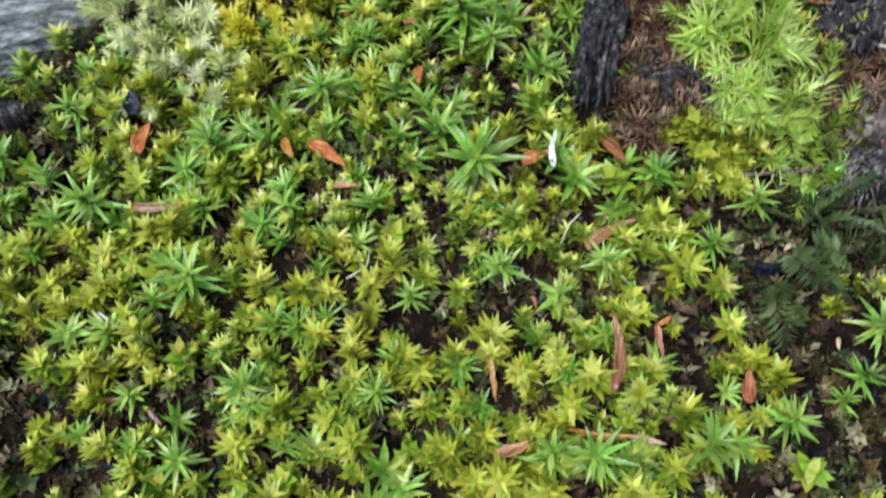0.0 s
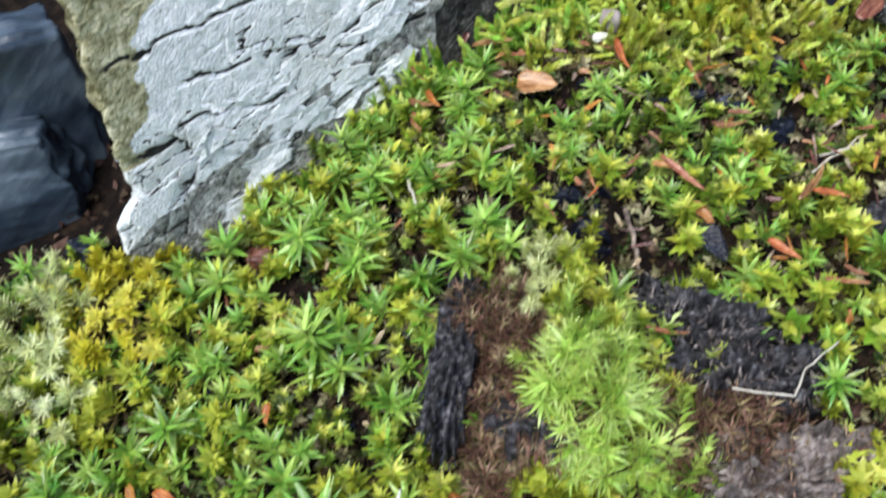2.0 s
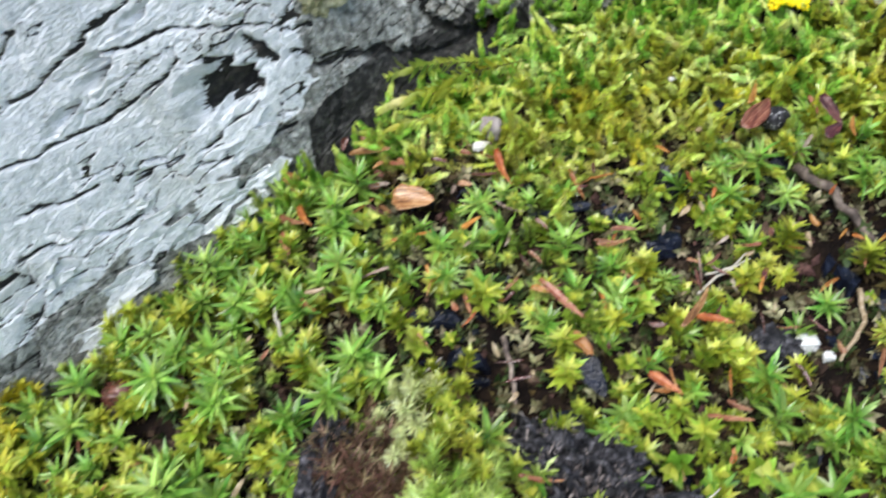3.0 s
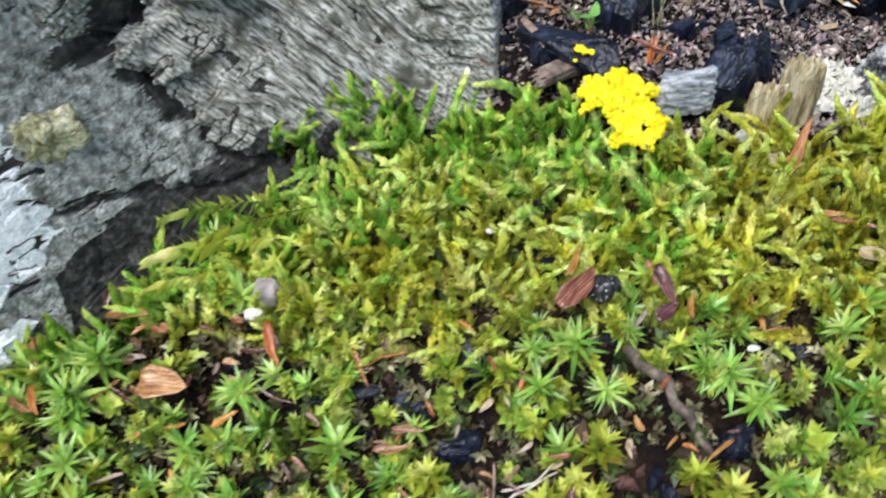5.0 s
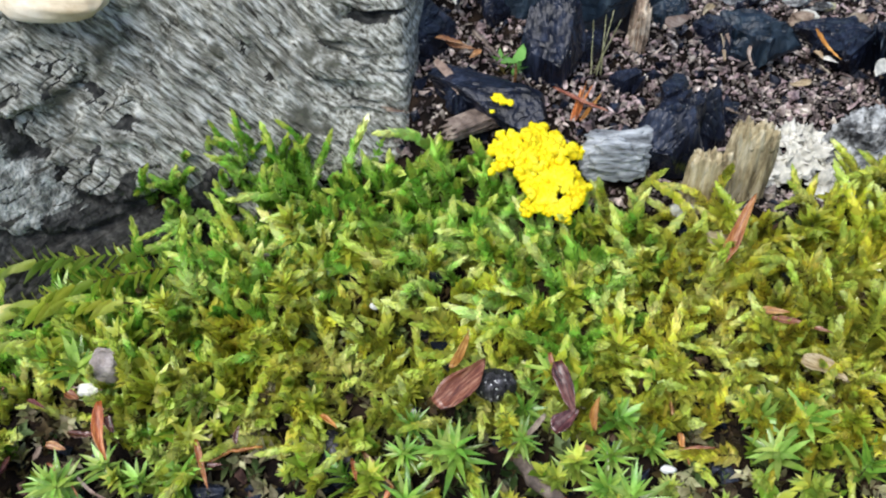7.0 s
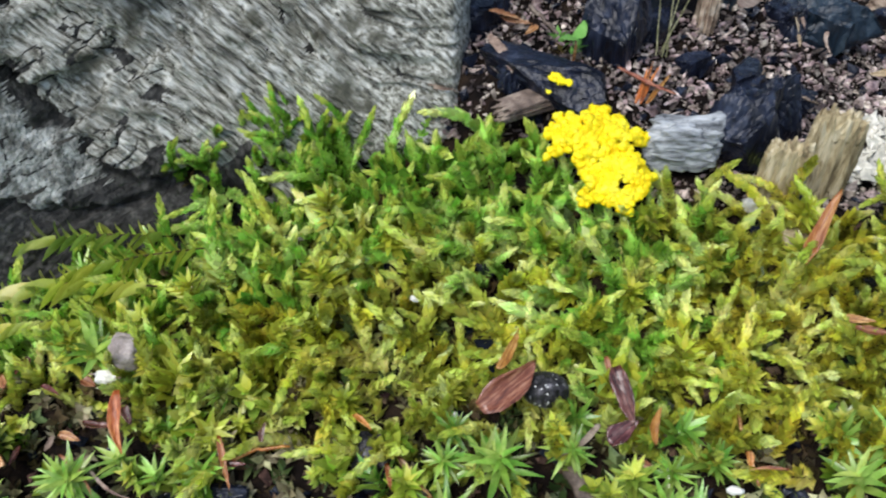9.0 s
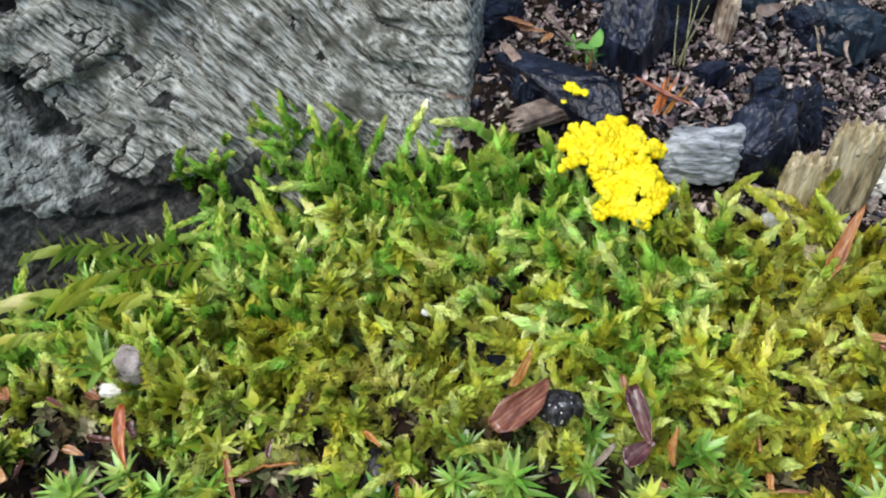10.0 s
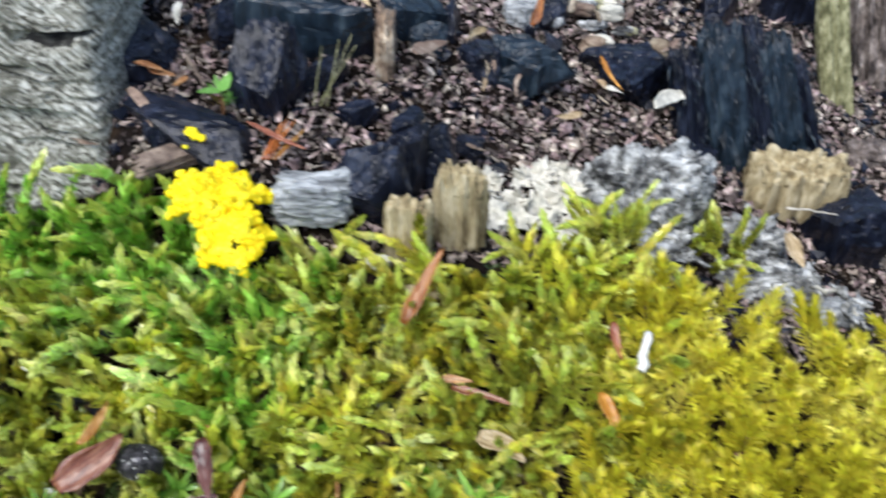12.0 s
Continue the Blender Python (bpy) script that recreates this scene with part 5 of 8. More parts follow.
# bud scales on the lower bank
bud_scale((-0.0636, 0.1396), (-0.0617, 0.1465), 0.00372, BUD_ORANGE, "orange-brown dry bud scale on the moss", lift=0.0055)
bud_scale((-0.0629, 0.1279), (-0.0499, 0.1277), 0.00216, BUD_BROWN, "glossy brown beech bud scale on the moss", lift=0.0055)
bud_scale((-0.0325, 0.1434), (-0.0298, 0.1383), 0.00221, BUD_ORANGE, "orange-brown dry bud scale on the moss", lift=0.0055)
bud_scale((-0.0264, 0.1417), (-0.0180, 0.1347), 0.00315, BUD_ORANGE, "orange-brown dry bud scale on the moss", lift=0.0055)
bud_scale((-0.0210, 0.1307), (-0.0143, 0.1301), 0.00107, BUD_BROWN, "glossy brown beech bud scale on the moss", lift=0.0055)
bud_scale((0.0180, 0.1328), (0.0238, 0.1345), 0.00279, BUD_ORANGE, "orange-brown dry bud scale on the moss", lift=0.0055)
bud_scale((0.0299, 0.1147), (0.0404, 0.1198), 0.00267, BUD_BROWN, "glossy brown beech bud scale on the moss", lift=0.0055)
bud_scale((0.0334, 0.0875), (0.0343, 0.1023), 0.00232, BUD_BROWN, "glossy brown beech bud scale on the moss", lift=0.0055)
bud_scale((0.0114, 0.0960), (0.0122, 0.0885), 0.00107, BUD_BROWN, "glossy brown beech bud scale on the moss", lift=0.0055)
bud_scale((0.0126, 0.0914), (0.0126, 0.0874), 0.00095, BUD_ORANGE, "orange-brown dry bud scale on the moss", lift=0.0055)
bud_scale((0.0421, 0.0997), (0.0429, 0.0934), 0.00137, BUD_BROWN, "glossy brown beech bud scale on the moss", lift=0.0055)
bud_scale((0.0571, 0.0855), (0.0578, 0.0915), 0.00246, BUD_ORANGE, "orange-brown dry bud scale on the moss", lift=0.0055)
bud_scale((0.0256, 0.0812), (0.0369, 0.0803), 0.00153, BUD_ORANGE, "orange-brown dry bud scale on the moss", lift=0.0055)
bud_scale((0.0126, 0.0778), (0.0208, 0.0812), 0.00246, BUD_BROWN, "glossy brown beech bud scale on the moss", lift=0.0055)
bud_scale((0.0358, 0.0799), (0.0422, 0.0787), 0.00141, TAN_LEAF, "tan dry leaf scrap on the moss", lift=0.0055)
bud_scale((-0.0046, 0.1751), (-0.0007, 0.1753), 0.00181, BUD_BROWN, "glossy brown beech bud scale on the moss", lift=0.0055)
bud_scale((-0.0033, 0.1562), (-0.0034, 0.1519), 0.00222, BUD_ORANGE, "orange-brown dry bud scale on the moss", lift=0.0055)
bud_scale((0.0348, 0.1371), (0.0386, 0.1315), 0.00301, BUD_ORANGE, "curled orange bud scale like a small tube", lift=0.0055, cup=2.6)
bud_scale((0.0243, 0.1315), (0.0247, 0.1367), 0.00163, WHITE, "white dry petal standing in the moss", lift=0.0055, name="petal", category="petal", cup=0.3, rise=0.003)
twig([(-0.0661, 0.1062, 0), (-0.0563, 0.0999, 0)], 0.00034, PALE_STEM, "straight white dry needle on the moss", lift=0.007)
twig([(-0.0170, 0.1129, 0), (-0.0129, 0.1151, 0), (-0.0125, 0.1179, 0)], 0.00023, PALE_STEM, "thin white curved thread on the moss", lift=0.006)
twig([(0.0255, 0.1175, 0), (0.0273, 0.1215, 0), (0.0297, 0.1237, 0)], 0.00022, PALE_STEM, "thin white curved thread on the moss", lift=0.006)
twig([(0.0402, 0.0847, 0), (0.0428, 0.0917, 0), (0.0457, 0.0957, 0)], 0.00020, TWIG, "thin brown moss stalk standing upright", lift=0.005)
twig([(0.0601, 0.1299, 0), (0.0709, 0.1299, 0), (0.0820, 0.1307, 0)], 0.00051, TWIG, "thin grey-brown twig beside the burnt wood", lift=0.006)
bud_scale((-0.0666, 0.1488), (-0.0672, 0.1551), 0.00354, CHAR, "black charred splinter in the moss", lift=0.0055, name="char_splinter", category="charcoal")
lump("charcoal_piece", 0.0343, 0.0853, (0.0062, 0.0035, 0.0040), CHAR, "small black charcoal piece between the mosses", "charcoal", seed=1, lift=0.0, rough=0.3, square=0.6, n=10, smooth=False, cut=7)
lump("charcoal_piece", 0.0410, 0.1151, (0.0044, 0.0042, 0.0047), CHAR, "small black charcoal piece between the mosses", "charcoal", seed=2, lift=0.0, rough=0.3, square=0.6, n=10, smooth=False, cut=7)
lump("charcoal_piece", -0.0206, 0.0868, (0.0038, 0.0032, 0.0037), CHAR, "small black charcoal piece between the mosses", "charcoal", seed=3, lift=0.0, rough=0.3, square=0.6, n=10, smooth=False, cut=7)
lump("charcoal_piece", 0.0646, 0.1138, (0.0066, 0.0033, 0.0037), CHAR, "small black charcoal piece between the mosses", "charcoal", seed=4, lift=0.0, rough=0.3, square=0.6, n=10, smooth=False, cut=7)
lump("charcoal_piece", -0.0401, 0.1635, (0.0039, 0.0034, 0.0039), CHAR, "small black charcoal piece between the mosses", "charcoal", seed=5, lift=0.0, rough=0.3, square=0.6, n=10, smooth=False, cut=7)
lump("charcoal_piece", 0.0487, 0.0872, (0.0052, 0.0027, 0.0031), CHAR, "small black charcoal piece between the mosses", "charcoal", seed=6, lift=0.0, rough=0.3, square=0.6, n=10, smooth=False, cut=7)
lump("charcoal_piece", -0.0010, 0.0809, (0.0042, 0.0032, 0.0036), CHAR, "small black charcoal piece between the mosses", "charcoal", seed=7, lift=0.0, rough=0.3, square=0.6, n=10, smooth=False, cut=7)
# the burnt stub and lumps in the middle of the bank
bud_scale((0.0900, 0.1876), (0.0929, 0.1788), 0.00528, CHAR, "black charred splinter on the moss", lift=0.0055, name="char_splinter", category="charcoal", cup=0.5)
bud_scale((0.0871, 0.1929), (0.0916, 0.1867), 0.00268, BUD_ORANGE, "orange-brown dry bud scale on the moss", lift=0.0055)
bud_scale((0.0825, 0.2046), (0.0910, 0.1951), 0.00200, BUD_BROWN, "glossy brown beech bud scale on the moss", lift=0.0055)
bud_scale((0.0743, 0.1648), (0.0834, 0.1639), 0.00103, BUD_BROWN, "glossy brown beech bud scale on the moss", lift=0.0055)
bud_scale((0.1020, 0.1829), (0.1081, 0.1782), 0.00213, BUD_ORANGE, "orange-brown dry bud scale on the moss", lift=0.0055)
bud_scale((0.1101, 0.1915), (0.1175, 0.2006), 0.00172, BUD_BROWN, "glossy brown beech bud scale on the moss", lift=0.0055)
bud_scale((0.1135, 0.1935), (0.1209, 0.1918), 0.00243, BUD_ORANGE, "orange-brown dry bud scale on the moss", lift=0.0055)
bud_scale((0.0958, 0.2127), (0.1035, 0.2131), 0.00180, BUD_BROWN, "glossy brown beech bud scale on the moss", lift=0.0055)
bud_scale((-0.0073, 0.1678), (-0.0037, 0.1689), 0.00182, BUD_BROWN, "glossy brown beech bud scale on the moss", lift=0.0055)
bud_scale((0.0185, 0.1663), (0.0209, 0.1702), 0.00168, TAN_LEAF, "tan dry leaf scrap on the moss", lift=0.0055)
bud_scale((0.0305, 0.2058), (0.0347, 0.2029), 0.00194, BUD_ORANGE, "orange-brown dry bud scale on the moss", lift=0.0055)
bud_scale((0.1112, 0.1737), (0.1209, 0.1725), 0.00162, BUD_BROWN, "glossy brown beech bud scale on the moss", lift=0.0055)
bud_scale((0.0257, 0.2416), (0.0293, 0.2345), 0.00226, BUD_BROWN, "glossy brown beech bud scale on the moss", lift=0.0055)
bud_scale((0.0266, 0.2227), (0.0286, 0.2157), 0.00214, BUD_BROWN, "glossy brown beech bud scale on the moss", lift=0.0055)
bud_scale((0.0805, 0.2032), (0.0846, 0.2013), 0.00151, BUD_ORANGE, "orange-brown dry bud scale on the moss", lift=0.0055)
bud_scale((0.0518, 0.2276), (0.0612, 0.2255), 0.00671, BUD_BROWN, "broad reddish-brown rounded bud scale", lift=0.0055)
twig([(0.0246, 0.2104, 0), (0.0259, 0.2029, 0.004), (0.0277, 0.1967, 0.006)], 0.00046, PALE_STEM, "pale dry stalk among star mosses", lift=0.005)
twig([(0.0741, 0.1953, 0), (0.0752, 0.1884, 0), (0.0756, 0.1815, 0)], 0.00069, TWIG, "thin mauve-brown twig among mosses", lift=0.005)
twig([(0.0892, 0.1513, 0), (0.1011, 0.1501, 0), (0.1040, 0.1550, 0), (0.1112, 0.1597, 0)], 0.00027, PALE_STEM, "pale forked dry rootlet on burnt wood", lift=0.012)
twig([(0.1159, 0.2011, 0), (0.1204, 0.2046, 0), (0.1283, 0.2079, 0)], 0.00037, PALE_STEM, "thin pale dry stalk on moss", lift=0.005)
lump("humus_clod", -0.0096, 0.1939, (0.0078, 0.0058, 0.0066), BUD_DARK, "small mauve-brown clod among the mosses", "clod", seed=8, lift=0.0, rough=0.3)
lump("charcoal_piece", 0.1110, 0.2149, (0.0091, 0.0044, 0.0049), CHAR, "small black charcoal piece between the mosses", "charcoal", seed=9, lift=0.0, rough=0.3, square=0.6, n=10, smooth=False, cut=7)
lump("charcoal_piece", 0.0547, 0.2010, (0.0064, 0.0038, 0.0043), CHAR, "small black charcoal piece between the mosses", "charcoal", seed=10, lift=0.0, rough=0.3, square=0.6, n=10, smooth=False, cut=7)
lump("charcoal_piece", 0.0648, 0.1941, (0.0075, 0.0047, 0.0053), CHAR, "small black charcoal piece between the mosses", "charcoal", seed=11, lift=0.0, rough=0.3, square=0.6, n=10, smooth=False, cut=7)
lump("charcoal_piece", 0.0668, 0.1887, (0.0087, 0.0028, 0.0032), CHAR, "small black charcoal piece between the mosses", "charcoal", seed=12, lift=0.0, rough=0.3, square=0.6, n=10, smooth=False, cut=7)
lump("charcoal_piece", 0.0156, 0.2337, (0.0064, 0.0048, 0.0054), CHAR, "small black charcoal piece between the mosses", "charcoal", seed=13, lift=0.0, rough=0.3, square=0.6, n=10, smooth=False, cut=7)
lump("charcoal_piece", -0.0289, 0.2071, (0.0054, 0.0061, 0.0069), CHAR, "small black charcoal piece between the mosses", "charcoal", seed=14, lift=0.0, rough=0.3, square=0.6, n=10, smooth=False, cut=7)
lump("charcoal_piece", 0.0861, 0.1798, (0.0072, 0.0045, 0.0051), CHAR, "small black charcoal piece between the mosses", "charcoal", seed=15, lift=0.0, rough=0.3, square=0.6, n=10, smooth=False, cut=7)
lump("charcoal_piece", 0.0321, 0.1877, (0.0044, 0.0047, 0.0053), CHAR, "small black charcoal piece between the mosses", "charcoal", seed=16, lift=0.0, rough=0.3, square=0.6, n=10, smooth=False, cut=7)
lump("charcoal_piece", 0.0618, 0.2028, (0.0077, 0.0038, 0.0043), CHAR, "small black charcoal piece between the mosses", "charcoal", seed=17, lift=0.0, rough=0.3, square=0.6, n=10, smooth=False, cut=7)
fibres(lump("burnt_wood", 0.0862, 0.1690, (0.0280, 0.0131, 0.0149), BURNT, "grey-black burnt fibrous wood lump on the bank", "burnt wood", seed=18, lift=0.0, rough=0.4, fibre=0.55, pits=0.2, n=40, turn=-20), ROTTEN, 520, 0.0024, 11, label="frayed dark wood fibres")
fibres(lump("burnt_wood", 0.0931, 0.1574, (0.0307, 0.0128, 0.0145), BURNT, "grey-black burnt fibrous wood lump on the bank", "burnt wood", seed=19, lift=0.0, rough=0.4, fibre=0.55, pits=0.2, n=40, turn=-10), ROTTEN, 520, 0.0024, 12, label="frayed dark wood fibres")
fibres(lump("burnt_wood", 0.0966, 0.1383, (0.0283, 0.0155, 0.0176), ROTTEN, "rotted reddish-grey wood lump on the bank", "burnt wood", seed=20, lift=0.0, rough=0.45, fibre=0.45, pits=0.25, n=48), RUST, 420, 0.0024, 13, label="frayed dark wood fibres")
fibres(lump("rotted_wood", 0.1118, 0.1442, (0.0187, 0.0099, 0.0112), ROTTEN, "pale greyish-pink rotted wood piece", "wood", seed=21, lift=0.0, rough=0.3, fibre=0.3, n=36, pits=0.25), RUST, 420, 0.0024, 15, label="frayed dark wood fibres")
fibres(lump("burnt_wood", 0.0892, 0.1304, (0.0202, 0.0120, 0.0136), BURNT, "round dark grey burnt wood knob", "burnt wood", seed=22, lift=0.0, rough=0.22, square=0.15, n=30), ROTTEN, 520, 0.0024, 14, label="frayed dark wood fibres")
# scales, chips and stones below the trunk
bud_scale((0.0993, 0.2158), (0.1052, 0.2152), 0.00131, BUD_BROWN, "glossy brown beech bud scale on the moss", lift=0.0055)
bud_scale((0.0262, 0.2406), (0.0295, 0.2397), 0.00183, BUD_ORANGE, "orange-brown dry bud scale on the moss", lift=0.0055)
bud_scale((0.0256, 0.2277), (0.0321, 0.2230), 0.00186, BUD_BROWN, "glossy brown beech bud scale on the moss", lift=0.0055)
bud_scale((0.0414, 0.2440), (0.0518, 0.2415), 0.00259, BUD_BROWN, "glossy brown beech bud scale on the moss", lift=0.0055)
bud_scale((0.0321, 0.2070), (0.0369, 0.2077), 0.00106, TAN_LEAF, "tan dry leaf scrap on the moss", lift=0.0055)
bud_scale((0.1161, 0.1762), (0.1211, 0.1745), 0.00149, BUD_BROWN, "glossy brown beech bud scale on the moss", lift=0.0055)
bud_scale((0.1288, 0.2014), (0.1275, 0.1978), 0.00113, BUD_ORANGE, "orange-brown dry bud scale on the moss", lift=0.0055)
bud_scale((0.0302, 0.2290), (0.0335, 0.2220), 0.00173, BUD_ORANGE, "orange-brown dry bud scale on the moss", lift=0.0055)
bud_scale((0.0998, 0.2059), (0.1036, 0.2003), 0.00115, BUD_BROWN, "glossy brown beech bud scale on the moss", lift=0.0055)
lump("charcoal_piece", 0.1148, 0.2307, (0.0043, 0.0065, 0.0074), CHAR, "small black charcoal piece between the mosses", "charcoal", seed=23, lift=0.0, rough=0.3, square=0.6, n=10, smooth=False, cut=7)
lump("charcoal_piece", 0.1119, 0.2160, (0.0072, 0.0054, 0.0061), CHAR, "small black charcoal piece between the mosses", "charcoal", seed=24, lift=0.0, rough=0.3, square=0.6, n=10, smooth=False, cut=7)
lump("charcoal_piece", 0.1607, 0.2126, (0.0094, 0.0053, 0.0060), CHAR, "small black charcoal piece between the mosses", "charcoal", seed=25, lift=0.0, rough=0.3, square=0.6, n=10, smooth=False, cut=7)
lump("charcoal_piece", 0.1481, 0.2026, (0.0046, 0.0069, 0.0078), CHAR, "small black charcoal piece between the mosses", "charcoal", seed=26, lift=0.0, rough=0.3, square=0.6, n=10, smooth=False, cut=7)
lump("charcoal_piece", 0.0182, 0.2345, (0.0078, 0.0049, 0.0055), CHAR, "small black charcoal piece between the mosses", "charcoal", seed=27, lift=0.0, rough=0.3, square=0.6, n=10, smooth=False, cut=7)
lump("charcoal_piece", 0.0298, 0.2451, (0.0053, 0.0040, 0.0045), CHAR, "small black charcoal piece between the mosses", "charcoal", seed=28, lift=0.0, rough=0.3, square=0.6, n=10, smooth=False, cut=7)
lump("charcoal_piece", 0.1046, 0.2232, (0.0049, 0.0037, 0.0041), CHAR, "small black charcoal piece between the mosses", "charcoal", seed=29, lift=0.0, rough=0.3, square=0.6, n=10, smooth=False, cut=7)
lump("charcoal_piece", 0.1309, 0.2104, (0.0070, 0.0035, 0.0040), CHAR, "small black charcoal piece between the mosses", "charcoal", seed=30, lift=0.0, rough=0.3, square=0.6, n=10, smooth=False, cut=7)
lump("charcoal_piece", 0.0716, 0.2031, (0.0081, 0.0044, 0.0049), CHAR, "small black charcoal piece between the mosses", "charcoal", seed=31, lift=0.0, rough=0.3, square=0.6, n=10, smooth=False, cut=7)
lump("charcoal_piece", 0.0575, 0.2033, (0.0070, 0.0035, 0.0040), CHAR, "small black charcoal piece between the mosses", "charcoal", seed=32, lift=0.0, rough=0.3, square=0.6, n=10, smooth=False, cut=7)
lump("charcoal_piece", 0.0686, 0.1922, (0.0057, 0.0042, 0.0048), CHAR, "small black charcoal piece between the mosses", "charcoal", seed=33, lift=0.0, rough=0.3, square=0.6, n=10, smooth=False, cut=7)
lump("burnt_wood", 0.1301, 0.1900, (0.0111, 0.0084, 0.0095), BURNT, "grey burnt wood crumb among mosses", "burnt wood", seed=34, lift=0.0, rough=0.35, fibre=0.3)
lump("lichen_fleck", 0.1361, 0.1896, (0.0056, 0.0033, 0.0038), WHITE, "irregular white lichen fleck", "lichen", seed=35, lift=0.003, rough=0.5)
lump("lichen_fleck", 0.1402, 0.1867, (0.0024, 0.0018, 0.0021), WHITE, "irregular white lichen fleck", "lichen", seed=36, lift=0.003, rough=0.5)
twig([(0.1490, 0.1988, 0), (0.1482, 0.1919, 0), (0.1417, 0.1850, 0)], 0.00068, TAN_LEAF, "bent tan rootlet on the bank", lift=0.005)
twig([(0.1434, 0.2295, 0), (0.1499, 0.2219, 0), (0.1563, 0.2092, 0)], 0.00135, TWIG, "dark crooked twig in the moss", lift=0.004)
twig([(0.1183, 0.2055, 0), (0.1241, 0.2063, 0), (0.1280, 0.2095, 0)], 0.00029, PALE_STEM, "thin pale dry stalk on moss", lift=0.005)
twig([(0.0538, 0.1878, 0), (0.0573, 0.1895, 0), (0.0610, 0.1921, 0)], 0.00028, PALE_STEM, "thin pale dry stalk on moss", lift=0.005)
lump("pebble", 0.0751, 0.2429, (0.0055, 0.0053, 0.0060), GREY_STONE, "mauve-grey angular pebble in the moss", "pebble", seed=37, lift=0.006, rough=0.35, square=0.25)
lump("pebble", 0.0726, 0.2396, (0.0039, 0.0020, 0.0022), LICHEN, "small off-white flat pebble", "pebble", seed=38, lift=0.006, rough=0.7, square=0.15)
bud_scale((0.0667, 0.2173), (0.0714, 0.2201), 0.00167, BUD_ORANGE, "orange-brown dry bud scale on the moss", lift=0.0055)
bud_scale((0.0759, 0.2361), (0.0785, 0.2273), 0.00204, BUD_ORANGE, "orange-brown dry bud scale on the moss", lift=0.0055)
bud_scale((0.1118, 0.2341), (0.1148, 0.2321), 0.00108, BUD_ORANGE, "orange-brown dry bud scale on the moss", lift=0.0055)
bud_scale((0.1174, 0.2276), (0.1184, 0.2241), 0.00089, BUD_ORANGE, "orange-brown dry bud scale on the moss", lift=0.0055)
twig([(0.0931, 0.2287, 0), (0.0973, 0.2309, 0), (0.1023, 0.2315, 0)], 0.00037, BUD_ORANGE, "thin orange-brown needle on the moss", lift=0.005)
# buds and charcoal in the feather moss
lump("burnt_wood", 0.1149, 0.2318, (0.0067, 0.0069, 0.0078), BURNT, "grey-brown rotted wood bit in the moss", "burnt wood", seed=39, lift=0.0, rough=0.3, fibre=0.3)
lump("charcoal_piece", 0.1155, 0.2276, (0.0045, 0.0031, 0.0035), CHAR, "small black charcoal piece in the feather moss", "charcoal", seed=40, lift=0.002, rough=0.3, square=0.6, n=10, smooth=False, cut=7)
lump("charcoal_piece", 0.1343, 0.2451, (0.0069, 0.0029, 0.0033), CHAR, "small black charcoal piece in the feather moss", "charcoal", seed=41, lift=0.002, rough=0.3, square=0.6, n=10, smooth=False, cut=7)
lump("charcoal_piece", 0.1255, 0.2379, (0.0051, 0.0022, 0.0025), CHAR, "small black charcoal piece in the feather moss", "charcoal", seed=42, lift=0.002, rough=0.3, square=0.6, n=10, smooth=False, cut=7)
lump("charcoal_piece", 0.1153, 0.2600, (0.0050, 0.0027, 0.0031), CHAR, "small black charcoal piece in the feather moss", "charcoal", seed=43, lift=0.002, rough=0.3, square=0.6, n=10, smooth=False, cut=7)
lump("charcoal_piece", 0.1293, 0.2608, (0.0045, 0.0019, 0.0022), CHAR, "small black charcoal piece in the feather moss", "charcoal", seed=44, lift=0.002, rough=0.3, square=0.6, n=10, smooth=False, cut=7)
lump("charcoal_piece", 0.1274, 0.2503, (0.0026, 0.0018, 0.0021), CHAR, "small black charcoal piece in the feather moss", "charcoal", seed=45, lift=0.002, rough=0.3, square=0.6, n=10, smooth=False, cut=7)
lump("charcoal_piece", 0.0847, 0.2244, (0.0058, 0.0025, 0.0028), CHAR, "small black charcoal piece in the feather moss", "charcoal", seed=46, lift=0.002, rough=0.3, square=0.6, n=10, smooth=False, cut=7)
lump("charcoal_piece", 0.1464, 0.2282, (0.0056, 0.0030, 0.0034), CHAR, "small black charcoal piece in the feather moss", "charcoal", seed=47, lift=0.002, rough=0.3, square=0.6, n=10, smooth=False, cut=7)
lump("charcoal_piece", 0.0930, 0.2256, (0.0075, 0.0025, 0.0028), CHAR, "small black charcoal piece in the feather moss", "charcoal", seed=48, lift=0.002, rough=0.3, square=0.6, n=10, smooth=False, cut=7)
lump("pebble", 0.1209, 0.2260, (0.0049, 0.0024, 0.0027), GREY_STONE, "small grey pebble in the moss", "pebble", seed=49, lift=0.002, rough=0.25)
ball = lump("charred_ball", 0.1396, 0.2386, (0.0071, 0.0050, 0.0057), BURNT, "round black speckled charred fruit beside a bud", "charcoal", seed=50, lift=0.007, rough=0.08, square=0.05, n=26)
rng, g = np.random.default_rng(8), Gather()
for k in range(46):
    d = rng.normal(0, 1, 3)
    d = d / np.linalg.norm(d)
    V, F = small_leaf(0.00035, 0.00030)
    g.put(V @ np.array(frame_from(Vector(d).orthogonal(), Vector(d))).T + d * [0.0036, 0.0026, 0.0029], F, 0)
V, F, M = g.all()
tagged(child("speckle_coat", tri_mesh("speckle_coat", V, F, [WHITE]), ball, "fine white speckles"), kind="stuff")
bud_scale((0.1304, 0.2328), (0.1382, 0.2401), 0.00467, BUD_BROWN, "broad glossy brown bud scale beside charcoal", lift=0.01, arch=-0.1)
